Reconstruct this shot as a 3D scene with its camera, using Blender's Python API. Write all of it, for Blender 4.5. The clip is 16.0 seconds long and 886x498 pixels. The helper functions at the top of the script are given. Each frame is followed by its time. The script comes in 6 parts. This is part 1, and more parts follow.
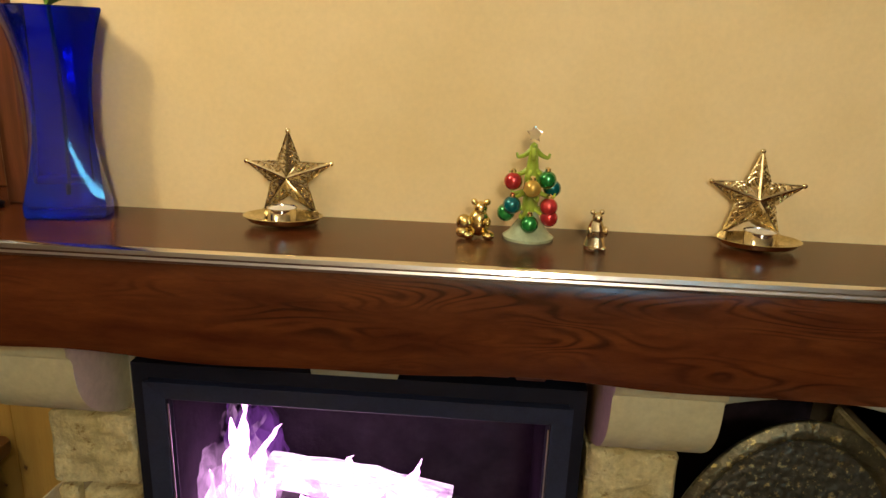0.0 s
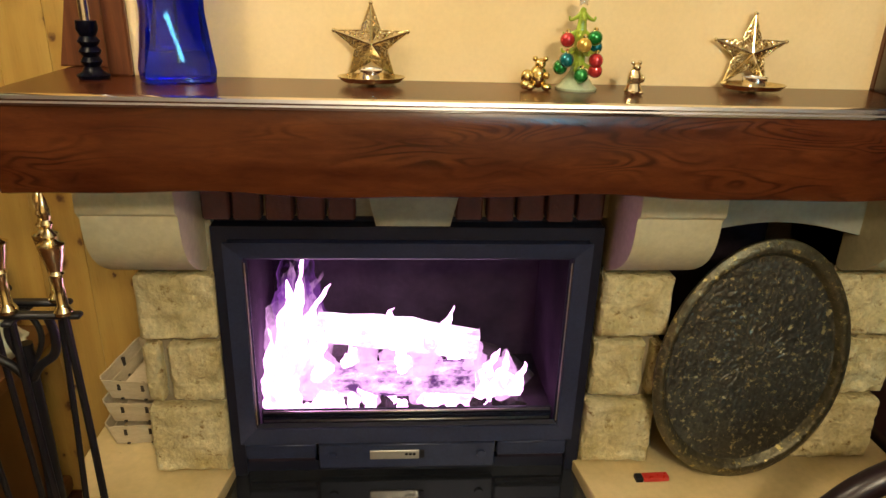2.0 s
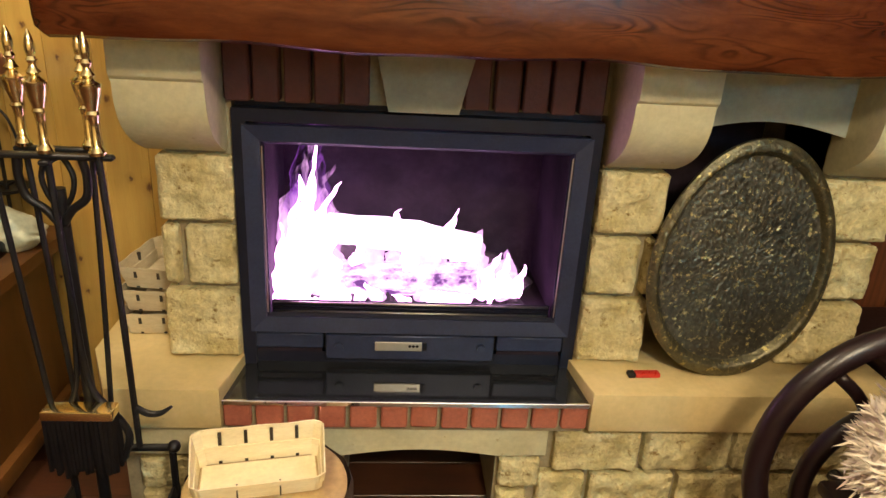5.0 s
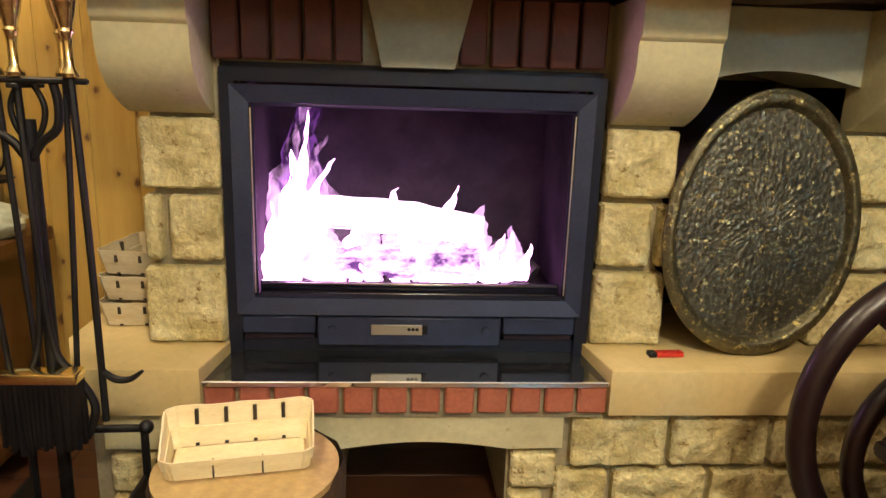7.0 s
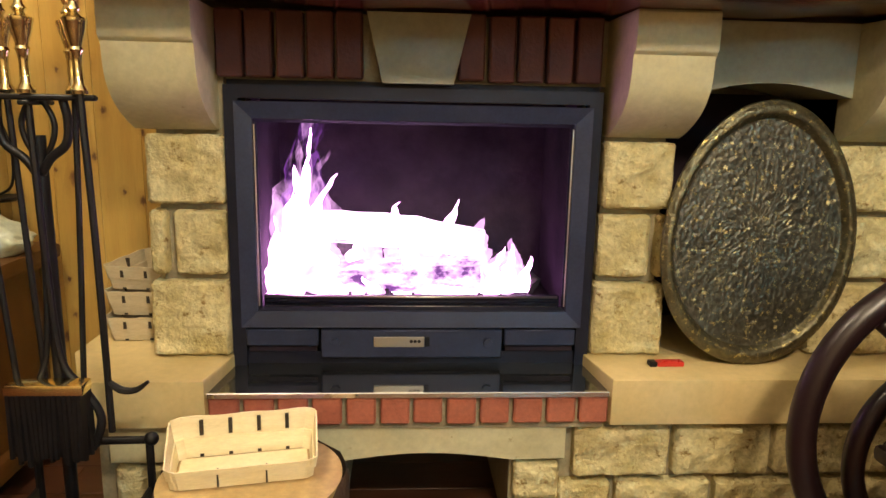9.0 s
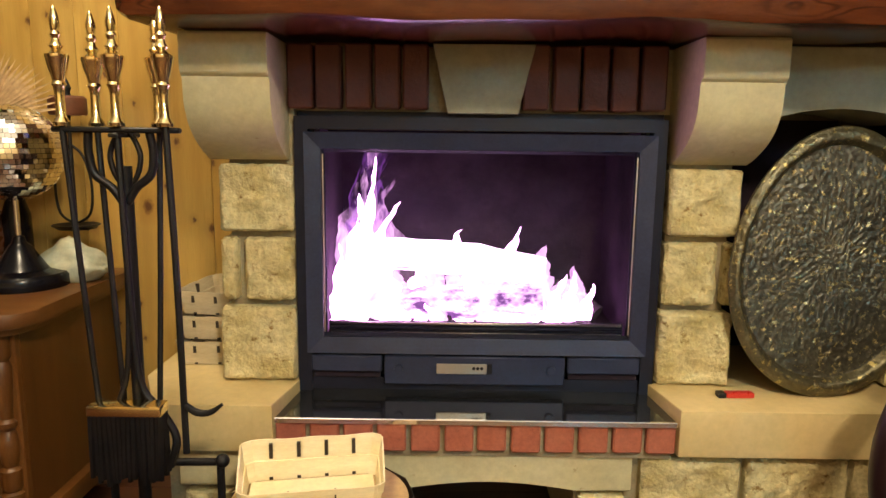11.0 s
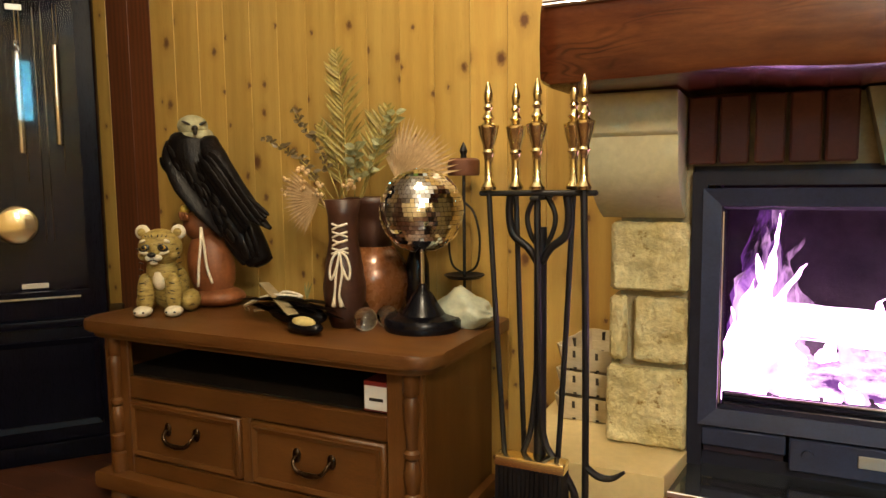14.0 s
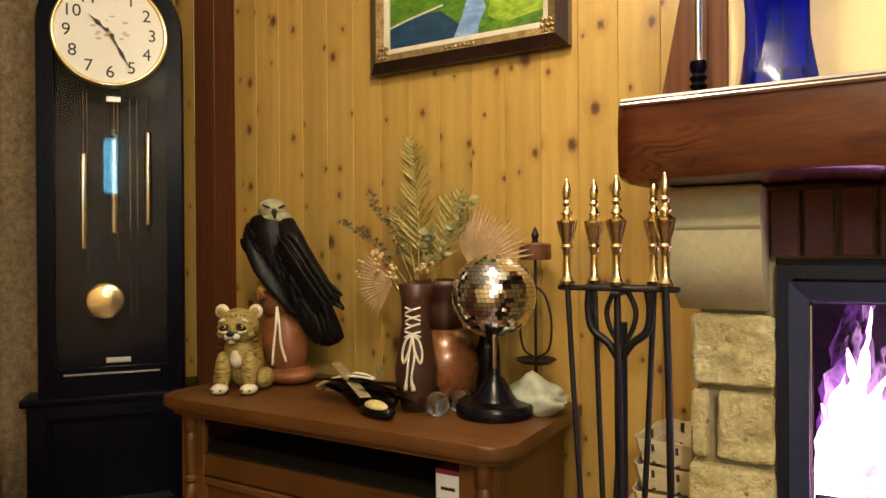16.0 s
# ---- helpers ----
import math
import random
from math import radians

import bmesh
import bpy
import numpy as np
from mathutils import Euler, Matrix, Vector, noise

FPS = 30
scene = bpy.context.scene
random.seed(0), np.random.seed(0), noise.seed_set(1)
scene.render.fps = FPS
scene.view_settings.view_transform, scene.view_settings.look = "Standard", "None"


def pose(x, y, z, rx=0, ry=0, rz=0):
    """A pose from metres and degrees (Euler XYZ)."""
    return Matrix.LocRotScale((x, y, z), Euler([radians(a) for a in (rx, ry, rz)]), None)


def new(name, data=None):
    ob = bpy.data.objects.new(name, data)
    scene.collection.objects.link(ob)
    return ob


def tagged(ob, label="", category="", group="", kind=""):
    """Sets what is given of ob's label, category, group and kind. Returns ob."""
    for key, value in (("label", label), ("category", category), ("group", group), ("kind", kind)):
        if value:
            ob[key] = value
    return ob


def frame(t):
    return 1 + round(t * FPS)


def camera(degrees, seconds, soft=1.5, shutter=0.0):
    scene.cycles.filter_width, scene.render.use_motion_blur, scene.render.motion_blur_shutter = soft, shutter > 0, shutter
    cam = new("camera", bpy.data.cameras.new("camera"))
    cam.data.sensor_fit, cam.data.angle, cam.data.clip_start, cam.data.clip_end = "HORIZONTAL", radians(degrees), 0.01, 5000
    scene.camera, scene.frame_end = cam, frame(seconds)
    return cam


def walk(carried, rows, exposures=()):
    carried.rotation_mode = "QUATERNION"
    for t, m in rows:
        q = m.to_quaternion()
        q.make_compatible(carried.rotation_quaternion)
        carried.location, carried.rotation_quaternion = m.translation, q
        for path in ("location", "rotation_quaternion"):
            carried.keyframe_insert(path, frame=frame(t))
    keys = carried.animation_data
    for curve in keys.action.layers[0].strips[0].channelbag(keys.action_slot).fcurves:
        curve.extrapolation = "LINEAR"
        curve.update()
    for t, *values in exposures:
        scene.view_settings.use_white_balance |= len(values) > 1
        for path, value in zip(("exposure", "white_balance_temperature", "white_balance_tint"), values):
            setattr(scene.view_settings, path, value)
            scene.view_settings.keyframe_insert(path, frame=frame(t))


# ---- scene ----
cam = camera(65.8, 16.0)
METRES, EYE, TILT, LEAN, TURN = 1.5, 1.55, 0.0, 0.0, 3.6
ROWS = [
    (0.0, 0.0, 0.0, 0.0, 0.57, -16.35, -1.95),
    (0.5, -0.0645, -0.0257, -0.0008, -1.8, -17.13, -1.06),
    (1.0, -0.1192, -0.0683, -0.012, -4.95, -18.9, -0.46),
    (1.5, -0.1732, -0.1141, -0.0354, -7.62, -20.91, -1.25),
    (2.0, -0.1787, -0.1531, -0.0507, -7.35, -21.81, -1.67),
    (2.5, -0.1645, -0.2121, -0.0528, -5.8, -22.7, -2.41),
    (3.0, -0.1627, -0.2688, -0.0612, -3.45, -22.52, -2.31),
    (3.5, -0.1813, -0.2835, -0.069, -7.3, -22.95, -2.82),
    (6.0, -0.2048, -0.2463, -0.3316, -7.22, -15.69, -3.17),
    (6.5, -0.1941, -0.2486, -0.3875, -7.32, -12.19, -1.42),
    (7.0, -0.1835, -0.2529, -0.3924, -7.08, -13.36, -1.76),
    (7.5, -0.1815, -0.2562, -0.4013, -6.44, -13.05, -0.78),
    (8.0, -0.1806, -0.2645, -0.4015, -6.99, -12.18, -1.19),
    (10.5, -0.1954, -0.2732, -0.4076, -5.96, -10.35, -1.04),
    (11.0, -0.2116, -0.2751, -0.4033, -3.29, -9.26, -0.69),
    (11.5, -0.2231, -0.2649, -0.3977, -2.08, -9.8, -0.71),
    (12.0, -0.2473, -0.2782, -0.3959, 1.95, -9.33, -0.13),
    (12.5, -0.2744, -0.2762, -0.3878, 7.39, -9.5, 0.24),
    (13.0, -0.3008, -0.2695, -0.3865, 12.23, -8.05, 0.35),
    (13.5, -0.3221, -0.2702, -0.3809, 18.34, -7.0, 0.46),
    (14.0, -0.336, -0.2677, -0.3839, 21.93, -5.64, 0.62),
    (14.5, -0.3486, -0.2751, -0.3839, 24.07, -4.76, 0.23),
    (15.0, -0.3521, -0.2741, -0.38, 24.78, -3.93, 0.43),
    (15.5, -0.3534, -0.2734, -0.3752, 26.26, -2.9, 0.73),
    (16.0, -0.3559, -0.2863, -0.3478, 26.78, -0.16, 0.41),
]
walk(cam, [(t, pose(0, 0, EYE, TILT, LEAN, TURN) @ pose(METRES * x, METRES * y, METRES * z, 90 + pitch, roll, yaw)) for t, x, y, z, yaw, pitch, roll in ROWS],
     [(0.0, -0.62), (1.2, -0.54), (2.0, -0.12), (3.0, 0.2), (7.0, 0.45), (11.0, 0.5), (13.0, 0.42), (16.0, 0.38)])

# ---------- world and lamps ----------
world = bpy.data.worlds.new("room_dark")
scene.world = world
world.use_nodes = True
world.node_tree.nodes["Background"].inputs[0].default_value = (0.05, 0.045, 0.04, 1)
world.node_tree.nodes["Background"].inputs[1].default_value = 0.1


def lamp(name, loc, energy, size, col):
    d = bpy.data.lights.new(name, "POINT")
    d.shadow_soft_size, d.energy, d.color = size, energy, col
    ob = new(name, d)
    ob.location = loc
    return ob


lamp("ceiling_lamp_light", (-1.00, 0.38, 2.40), 47, 0.10, (1.0, 0.81, 0.55))
lamp("ceiling_lamp_light", (0.22, -1.10, 2.14), 101, 0.10, (1.0, 0.81, 0.55))


# ---------- helpers for building ----------
def part(name, bm, mat, parent=None, label="", smooth=False):
    me = bpy.data.meshes.new(name)
    bmesh.ops.recalc_face_normals(bm, faces=bm.faces)
    bm.to_mesh(me)
    bm.free()
    if smooth:
        me.shade_smooth()
        if smooth == "auto":
            me.set_sharp_from_angle(angle=radians(38))
    me.materials.append(mat)
    ob = new(name, me)
    ob.parent = parent
    if label:
        ob["label"] = label
    return ob


def thing(name, loc=(0, 0, 0), label="", category="", group="", rz=0.0, kind=""):
    ob = new(name)
    ob.empty_display_size = 0.05
    ob.matrix_basis = pose(*loc, 0, 0, rz)
    return tagged(ob, label, category, group, kind)


def bm_new():
    return bmesh.new()


def box(bm, x0, x1, y0, y1, z0, z1, bev=0.0, seg=1, m=None):
    r = bmesh.ops.create_cube(bm, size=1.0)
    vs = r["verts"]
    for v in vs:
        v.co = Vector(((x0 + x1) / 2 + v.co.x * (x1 - x0), (y0 + y1) / 2 + v.co.y * (y1 - y0), (z0 + z1) / 2 + v.co.z * (z1 - z0)))
        if m:
            v.co = m @ v.co
    if bev:
        es = list({e for v in vs for e in v.link_edges})
        bmesh.ops.bevel(bm, geom=es, offset=bev, segments=seg, affect="EDGES", profile=0.6)
    return bm


def lathe(bm, profile, seg=24, m=None, caps=True, squash=1.0):
    """Turns a profile of (radius, height) about z."""
    rings = []
    for r, z in profile:
        ring = []
        for i in range(seg):
            a = 2 * math.pi * i / seg
            co = Vector((r * math.cos(a), r * math.sin(a) * squash, z))
            ring.append(bm.verts.new(m @ co if m else co))
        rings.append(ring)
    for a, b in zip(rings, rings[1:]):
        for i in range(seg):
            bm.faces.new((a[i], a[(i + 1) % seg], b[(i + 1) % seg], b[i]))
    if caps:
        bm.faces.new(rings[0])
        bm.faces.new(rings[-1])
    return bm


def smooth_line(pts, n=6):
    """Catmull-Rom through the points."""
    P = [Vector(p) for p in pts]
    P = [2 * P[0] - P[1]] + P + [2 * P[-1] - P[-2]]
    out = []
    for i in range(1, len(P) - 2):
        for k in range(n):
            t = k / n
            a, b, c, d = P[i - 1:i + 3]
            out.append(0.5 * (2 * b + (c - a) * t + (2 * a - 5 * b + 4 * c - d) * t * t + (3 * b - a - 3 * c + d) * t ** 3))
    out.append(P[-2])
    return out


def tube(bm, pts, r, seg=8, n=0, flat=1.0):
    """A rod along points; r is one radius or one for each point."""
    rr = r if isinstance(r, (list, tuple)) else None
    if n:
        old = len(pts)
        pts = smooth_line(pts, n)
        if rr:
            rr = [float(np.interp(i / (len(pts) - 1), [k / (old - 1) for k in range(old)], rr)) for i in range(len(pts))]
    pts = [Vector(p) for p in pts]
    rings, up = [], None
    for i, p in enumerate(pts):
        d = (pts[min(i + 1, len(pts) - 1)] - pts[max(i - 1, 0)]).normalized()
        if up is None:
            up = d.orthogonal().normalized()
        up = (up - d * up.dot(d)).normalized()
        side = d.cross(up)
        q = rr[i] if rr else r
        rings.append([bm.verts.new(p + q * (math.cos(a) * up + flat * math.sin(a) * side)) for a in [2 * math.pi * k / seg for k in range(seg)]])
    for a, b in zip(rings, rings[1:]):
        for i in range(seg):
            bm.faces.new((a[i], a[(i + 1) % seg], b[(i + 1) % seg], b[i]))
    bm.faces.new(rings[0])
    bm.faces.new(rings[-1])
    return bm


def ball(bm, c, r, u=16, v=10, s=(1, 1, 1), m=None):
    mm = Matrix.Translation(c) @ (m or Matrix()) @ Matrix.Diagonal((r * s[0], r * s[1], r * s[2], 1))
    bmesh.ops.create_uvsphere(bm, u_segments=u, v_segments=v, radius=1, matrix=mm)
    return bm


def extrude_poly(bm, pts, a, b, axis="x", bev=0.0):
    """A flat outline pushed along an axis from a to b. For x the points are (y, z), for y (x, z), for z (x, y)."""
    def at(p, q):
        return {"x": (q, p[0], p[1]), "y": (p[0], q, p[1]), "z": (p[0], p[1], q)}[axis]
    A = [bm.verts.new(at(p, a)) for p in pts]
    B = [bm.verts.new(at(p, b)) for p in pts]
    n = len(pts)
    faces = [bm.faces.new(A), bm.faces.new(B[::-1])]
    for i in range(n):
        faces.append(bm.faces.new((A[i], A[(i + 1) % n], B[(i + 1) % n], B[i])))
    if bev:
        es = list({e for f in faces[:2] for e in f.edges})
        bmesh.ops.bevel(bm, geom=es, offset=bev, segments=2, affect="EDGES", profile=0.6)
    return bm


def rough_stone(bm, x0, x1, y0, y1, z0, z1, amp=0.008, step=0.014, seed=0.0):
    """A split-faced stone: its front (low y) is broken and its edges are worn."""
    nx, nz = max(4, int((x1 - x0) / step)), max(4, int((z1 - z0) / step))
    off = Vector((seed * 3.1, seed, seed * 1.7))
    rows = []
    for j in range(nz + 1):
        row = []
        for i in range(nx + 1):
            u, w = 2 * i / nx - 1, 2 * j / nz - 1
            p = Vector(((x0 + x1) / 2 + u * (x1 - x0) / 2, y0, (z0 + z1) / 2 + w * (z1 - z0) / 2))
            q = p + off
            k = noise.fractal(q * 22, 0.8, 2.1, 4) + 0.7 * noise.noise(q * 9)
            du, dw = (1 - abs(u)) * (x1 - x0) / 2, (1 - abs(w)) * (z1 - z0) / 2
            worn = max(0, 1 - min(du, dw) / 0.012)
            p.y += -amp * (0.5 + k) * (1 - 0.5 * worn) + 0.007 * worn * worn
            if du < 1e-6:
                p.x -= math.copysign(0.001 + 0.004 * abs(noise.noise(q * 30)), u)
            if dw < 1e-6:
                p.z -= math.copysign(0.001 + 0.004 * abs(noise.noise(q * 30 + Vector((5, 5, 5)))), w)
            if du < 0.006 and dw < 0.006:
                p.x -= math.copysign(0.004, u)
                p.z -= math.copysign(0.004, w)
            row.append(bm.verts.new(p))
        rows.append(row)
    for r, t in zip(rows, rows[1:]):
        for i in range(nx):
            bm.faces.new((r[i], r[i + 1], t[i + 1], t[i]))
    rim = rows[0] + [r[-1] for r in rows[1:]] + rows[-1][-2::-1] + [r[0] for r in rows[-2:0:-1]]
    mid = [bm.verts.new((v.co.x, y0 + 0.02, v.co.z)) for v in rim]
    end = [bm.verts.new((v.co.x, y1, v.co.z)) for v in rim]
    n = len(rim)
    for A, B in ((rim, mid), (mid, end)):
        for i in range(n):
            bm.faces.new((A[i], A[(i + 1) % n], B[(i + 1) % n], B[i]))
    bm.faces.new(end)
    return bm


# ---------- materials ----------
def node_mat(name):
    m = bpy.data.materials.new(name)
    m.use_nodes = True
    nt = m.node_tree
    return m, nt, nt.nodes["Principled BSDF"]


def add(nt, kind, **kw):
    n = nt.nodes.new(kind)
    for k, v in kw.items():
        if k in n.inputs:
            n.inputs[k].default_value = v
    return n


def coords(nt, stretch=(1, 1, 1), shift=True, rot=(0, 0, 0)):
    tc = add(nt, "ShaderNodeTexCoord")
    mp = add(nt, "ShaderNodeMapping")
    mp.inputs["Scale"].default_value = stretch
    mp.inputs["Rotation"].default_value = rot
    nt.links.new(tc.outputs["Object"], mp.inputs["Vector"])
    if shift:
        info = add(nt, "ShaderNodeObjectInfo")
        mul = nt.nodes.new("ShaderNodeMath")
        mul.operation = "MULTIPLY"
        mul.inputs[1].default_value = 37.0
        nt.links.new(info.outputs["Random"], mul.inputs[0])
        nt.links.new(mul.outputs[0], mp.inputs["Location"])
    return mp.outputs["Vector"]


def ramp(nt, fac, stops):
    r = add(nt, "ShaderNodeValToRGB")
    el = r.color_ramp.elements
    while len(el) < len(stops):
        el.new(0.5)
    for e, (p, c) in zip(el, stops):
        e.position, e.color = p, (*c, 1)
    nt.links.new(fac, r.inputs["Fac"])
    return r.outputs["Color"]


def mixc(nt, fac, a, b, mode="MIX"):
    n = add(nt, "ShaderNodeMix")
    n.data_type, n.blend_type = "RGBA", mode
    for sock, v in ((n.inputs["Factor"], fac), (n.inputs["A"], a), (n.inputs["B"], b)):
        if isinstance(v, bpy.types.NodeSocket):
            nt.links.new(v, sock)
        elif isinstance(v, (int, float)):
            sock.default_value = v
        else:
            sock.default_value = (*v, 1)
    return n.outputs["Result"]


def bump(nt, bsdf, height, strength=0.3, dist=0.002):
    b = add(nt, "ShaderNodeBump", Strength=strength, Distance=dist)
    nt.links.new(height, b.inputs["Height"])
    nt.links.new(b.outputs["Normal"], bsdf.inputs["Normal"])


def tex(nt, vec, scale, detail=4.0, rough=0.6, dist=0.0):
    n = add(nt, "ShaderNodeTexNoise", Scale=scale, Detail=detail, Roughness=rough, Distortion=dist)
    nt.links.new(vec, n.inputs["Vector"])
    return n.outputs["Fac"]


def surf(name, c1, c2, scale=8.0, fine=90.0, rough=0.5, metal=0.0, bumpy=0.2, dist=0.002, stretch=(1, 1, 1), spots=None, coat=0.0, spec=0.5, vary=0.15):
    """Two tones at a broad scale, a fine grain, uneven gloss and relief."""
    m, nt, b = node_mat(name)
    v = coords(nt, stretch)
    broad, grain = tex(nt, v, scale, 5), tex(nt, v, fine, 3)
    col = ramp(nt, broad, [(0.3, c1), (0.7, c2)])
    g = ramp(nt, grain, [(0.25, (1 - vary,) * 3), (0.75, (1 + vary,) * 3)])
    col = mixc(nt, 1.0, col, g, "MULTIPLY")
    if spots:
        s = ramp(nt, tex(nt, v, spots[1], 6, 0.7), [(spots[2], (0, 0, 0)), (spots[2] + 0.08, (1, 1, 1))])
        col = mixc(nt, s, col, spots[0])
    nt.links.new(col, b.inputs["Base Color"])
    rr = ramp(nt, grain, [(0.2, (max(0.02, rough - 0.08),) * 3), (0.8, (min(1, rough + 0.08),) * 3)])
    nt.links.new(rr, b.inputs["Roughness"])
    b.inputs["Metallic"].default_value = metal
    b.inputs["Coat Weight"].default_value = coat
    b.inputs["Coat Roughness"].default_value = 0.08
    b.inputs["Specular IOR Level"].default_value = spec
    if bumpy:
        bump(nt, b, grain, bumpy, dist)
    return m


def wood(name, dark, light, grain=(1, 1, 1), rough=0.35, rings=9.0, wobble=2.5, knots=None, coat=0.0, tone=0.25, bands=0.55, streak=0.28, haze=0.12):
    """Boards with growth rings stretched along the grain, fibre streaks and, if wanted, knots (colour, scale)."""
    m, nt, b = node_mat(name)
    v = coords(nt, grain)
    wave = add(nt, "ShaderNodeTexWave", Scale=rings, Distortion=wobble, Detail=3.0)
    wave.inputs["Detail Scale"].default_value = 1.2
    nt.links.new(v, wave.inputs["Vector"])
    broad = tex(nt, v, 3.0, 4)
    fibre = tex(nt, v, 45, 4, 0.7)
    col = mixc(nt, bands, ramp(nt, broad, [(0.3, dark), (0.7, light)]), ramp(nt, wave.outputs["Fac"], [(0.1, dark), (0.75, light)]))
    col = mixc(nt, 0.8, col, ramp(nt, fibre, [(0.3, (1 - streak,) * 3), (0.7, (1 + streak * 0.5,) * 3)]), "MULTIPLY")
    info = add(nt, "ShaderNodeObjectInfo")
    t = ramp(nt, info.outputs["Random"], [(0, (1 - tone,) * 3), (1, (1 + tone * 0.6, 1 + tone * 0.5, 1 + tone * 0.3))])
    col = mixc(nt, 1.0, col, t, "MULTIPLY")
    if knots:
        kv = coords(nt, knots[2], True, (math.pi / 2, 0, 0))
        wob = add(nt, "ShaderNodeTexNoise", Scale=14.0, Detail=2.0)
        nt.links.new(kv, wob.inputs["Vector"])
        va = nt.nodes.new("ShaderNodeVectorMath")
        va.operation = "MULTIPLY_ADD"
        va.inputs[1].default_value = (0.12, 0.12, 0.12)
        nt.links.new(wob.outputs["Color"], va.inputs[0])
        nt.links.new(kv, va.inputs[2])
        vo = add(nt, "ShaderNodeTexVoronoi", Scale=knots[1], Randomness=1.0)
        vo.voronoi_dimensions = "2D"
        nt.links.new(va.outputs[0], vo.inputs["Vector"])
        size = nt.nodes.new("ShaderNodeMath")
        size.operation = "MULTIPLY"
        nt.links.new(vo.outputs["Distance"], size.inputs[0])
        mr = add(nt, "ShaderNodeMapRange")
        mr.inputs["From Min"].default_value, mr.inputs["From Max"].default_value = 0.0, 1.0
        mr.inputs["To Min"].default_value, mr.inputs["To Max"].default_value = 0.45, 1.9
        sep = add(nt, "ShaderNodeSeparateColor")
        nt.links.new(vo.outputs["Color"], sep.inputs[0])
        nt.links.new(sep.outputs[0], mr.inputs["Value"])
        nt.links.new(mr.outputs[0], size.inputs[1])
        halo = ramp(nt, size.outputs[0], [(0.05, (1, 1, 1)), (0.24, (0, 0, 0))])
        core = ramp(nt, size.outputs[0], [(0.035, (1, 1, 1)), (0.10, (0, 0, 0))])
        col = mixc(nt, mixc(nt, 1.0, halo, (0.45,) * 3, "MULTIPLY"), col, (dark[0] * 0.6, dark[1] * 0.5, dark[2] * 0.45))
        col = mixc(nt, core, col, knots[0])
    nt.links.new(col, b.inputs["Base Color"])
    nt.links.new(ramp(nt, fibre, [(0.2, (max(0.05, rough - 0.1),) * 3), (0.8, (rough + 0.1,) * 3)]), b.inputs["Roughness"])
    b.inputs["Coat Weight"].default_value = coat
    b.inputs["Coat Roughness"].default_value = haze
    bump(nt, b, fibre, 0.15, 0.001)
    return m


def glass(name, col, rough=0.02, ior=1.46):
    m, nt, b = node_mat(name)
    b.inputs["Base Color"].default_value = (*col, 1)
    b.inputs["Transmission Weight"].default_value = 1.0
    b.inputs["Roughness"].default_value = rough
    b.inputs["IOR"].default_value = ior
    return m


def glow(name, col, strength):
    m = bpy.data.materials.new(name)
    m.use_nodes = True
    nt = m.node_tree
    nt.nodes.clear()
    e, o = add(nt, "ShaderNodeEmission", Color=(*col, 1), Strength=strength), add(nt, "ShaderNodeOutputMaterial")
    nt.links.new(e.outputs[0], o.inputs["Surface"])
    return m


def flame_mat(name, col, strength, lo, hi, top):
    """Burning gas, and the glow shell about it: it glows and lets through what is behind, in uneven licks that thin out
    upwards.
    """
    m = bpy.data.materials.new(name)
    m.use_nodes = True
    nt = m.node_tree
    nt.nodes.clear()
    v = coords(nt, (1, 1, 0.35), False)
    lick = tex(nt, v, 26, 3, 0.55, 0.8)
    tc = add(nt, "ShaderNodeTexCoord")
    sep = add(nt, "ShaderNodeSeparateXYZ")
    nt.links.new(tc.outputs["Object"], sep.inputs[0])
    mr = add(nt, "ShaderNodeMapRange")
    mr.inputs["From Min"].default_value, mr.inputs["From Max"].default_value = 0.0, top
    mr.inputs["To Min"].default_value, mr.inputs["To Max"].default_value = 0.22, -0.12
    nt.links.new(sep.outputs["Z"], mr.inputs["Value"])
    s = nt.nodes.new("ShaderNodeMath")
    nt.links.new(lick, s.inputs[0])
    nt.links.new(mr.outputs[0], s.inputs[1])
    fac = ramp(nt, s.outputs[0], [(lo, (0, 0, 0)), (hi, (1, 1, 1))])
    e, tr = add(nt, "ShaderNodeEmission", Color=(*col, 1), Strength=strength), add(nt, "ShaderNodeBsdfTransparent")
    mx, o = add(nt, "ShaderNodeMixShader"), add(nt, "ShaderNodeOutputMaterial")
    nt.links.new(fac, mx.inputs[0])
    nt.links.new(tr.outputs[0], mx.inputs[1])
    nt.links.new(e.outputs[0], mx.inputs[2])
    nt.links.new(mx.outputs[0], o.inputs["Surface"])
    return m


PINE = wood("knotty_pine", (0.41, 0.245, 0.052), (0.54, 0.36, 0.10), (5, 5, 0.4), 0.33, 1.3, 3.0, ((0.10, 0.035, 0.012), 1.0, (8.6, 8.6, 6.2)), 0.6, 0.15, 0.22, 0.10, 0.36)
# Darker red pine: shade put into some wall boards, plain brown on the hood trim.
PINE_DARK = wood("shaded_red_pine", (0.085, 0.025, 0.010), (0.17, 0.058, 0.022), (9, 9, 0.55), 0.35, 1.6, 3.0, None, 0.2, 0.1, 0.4)


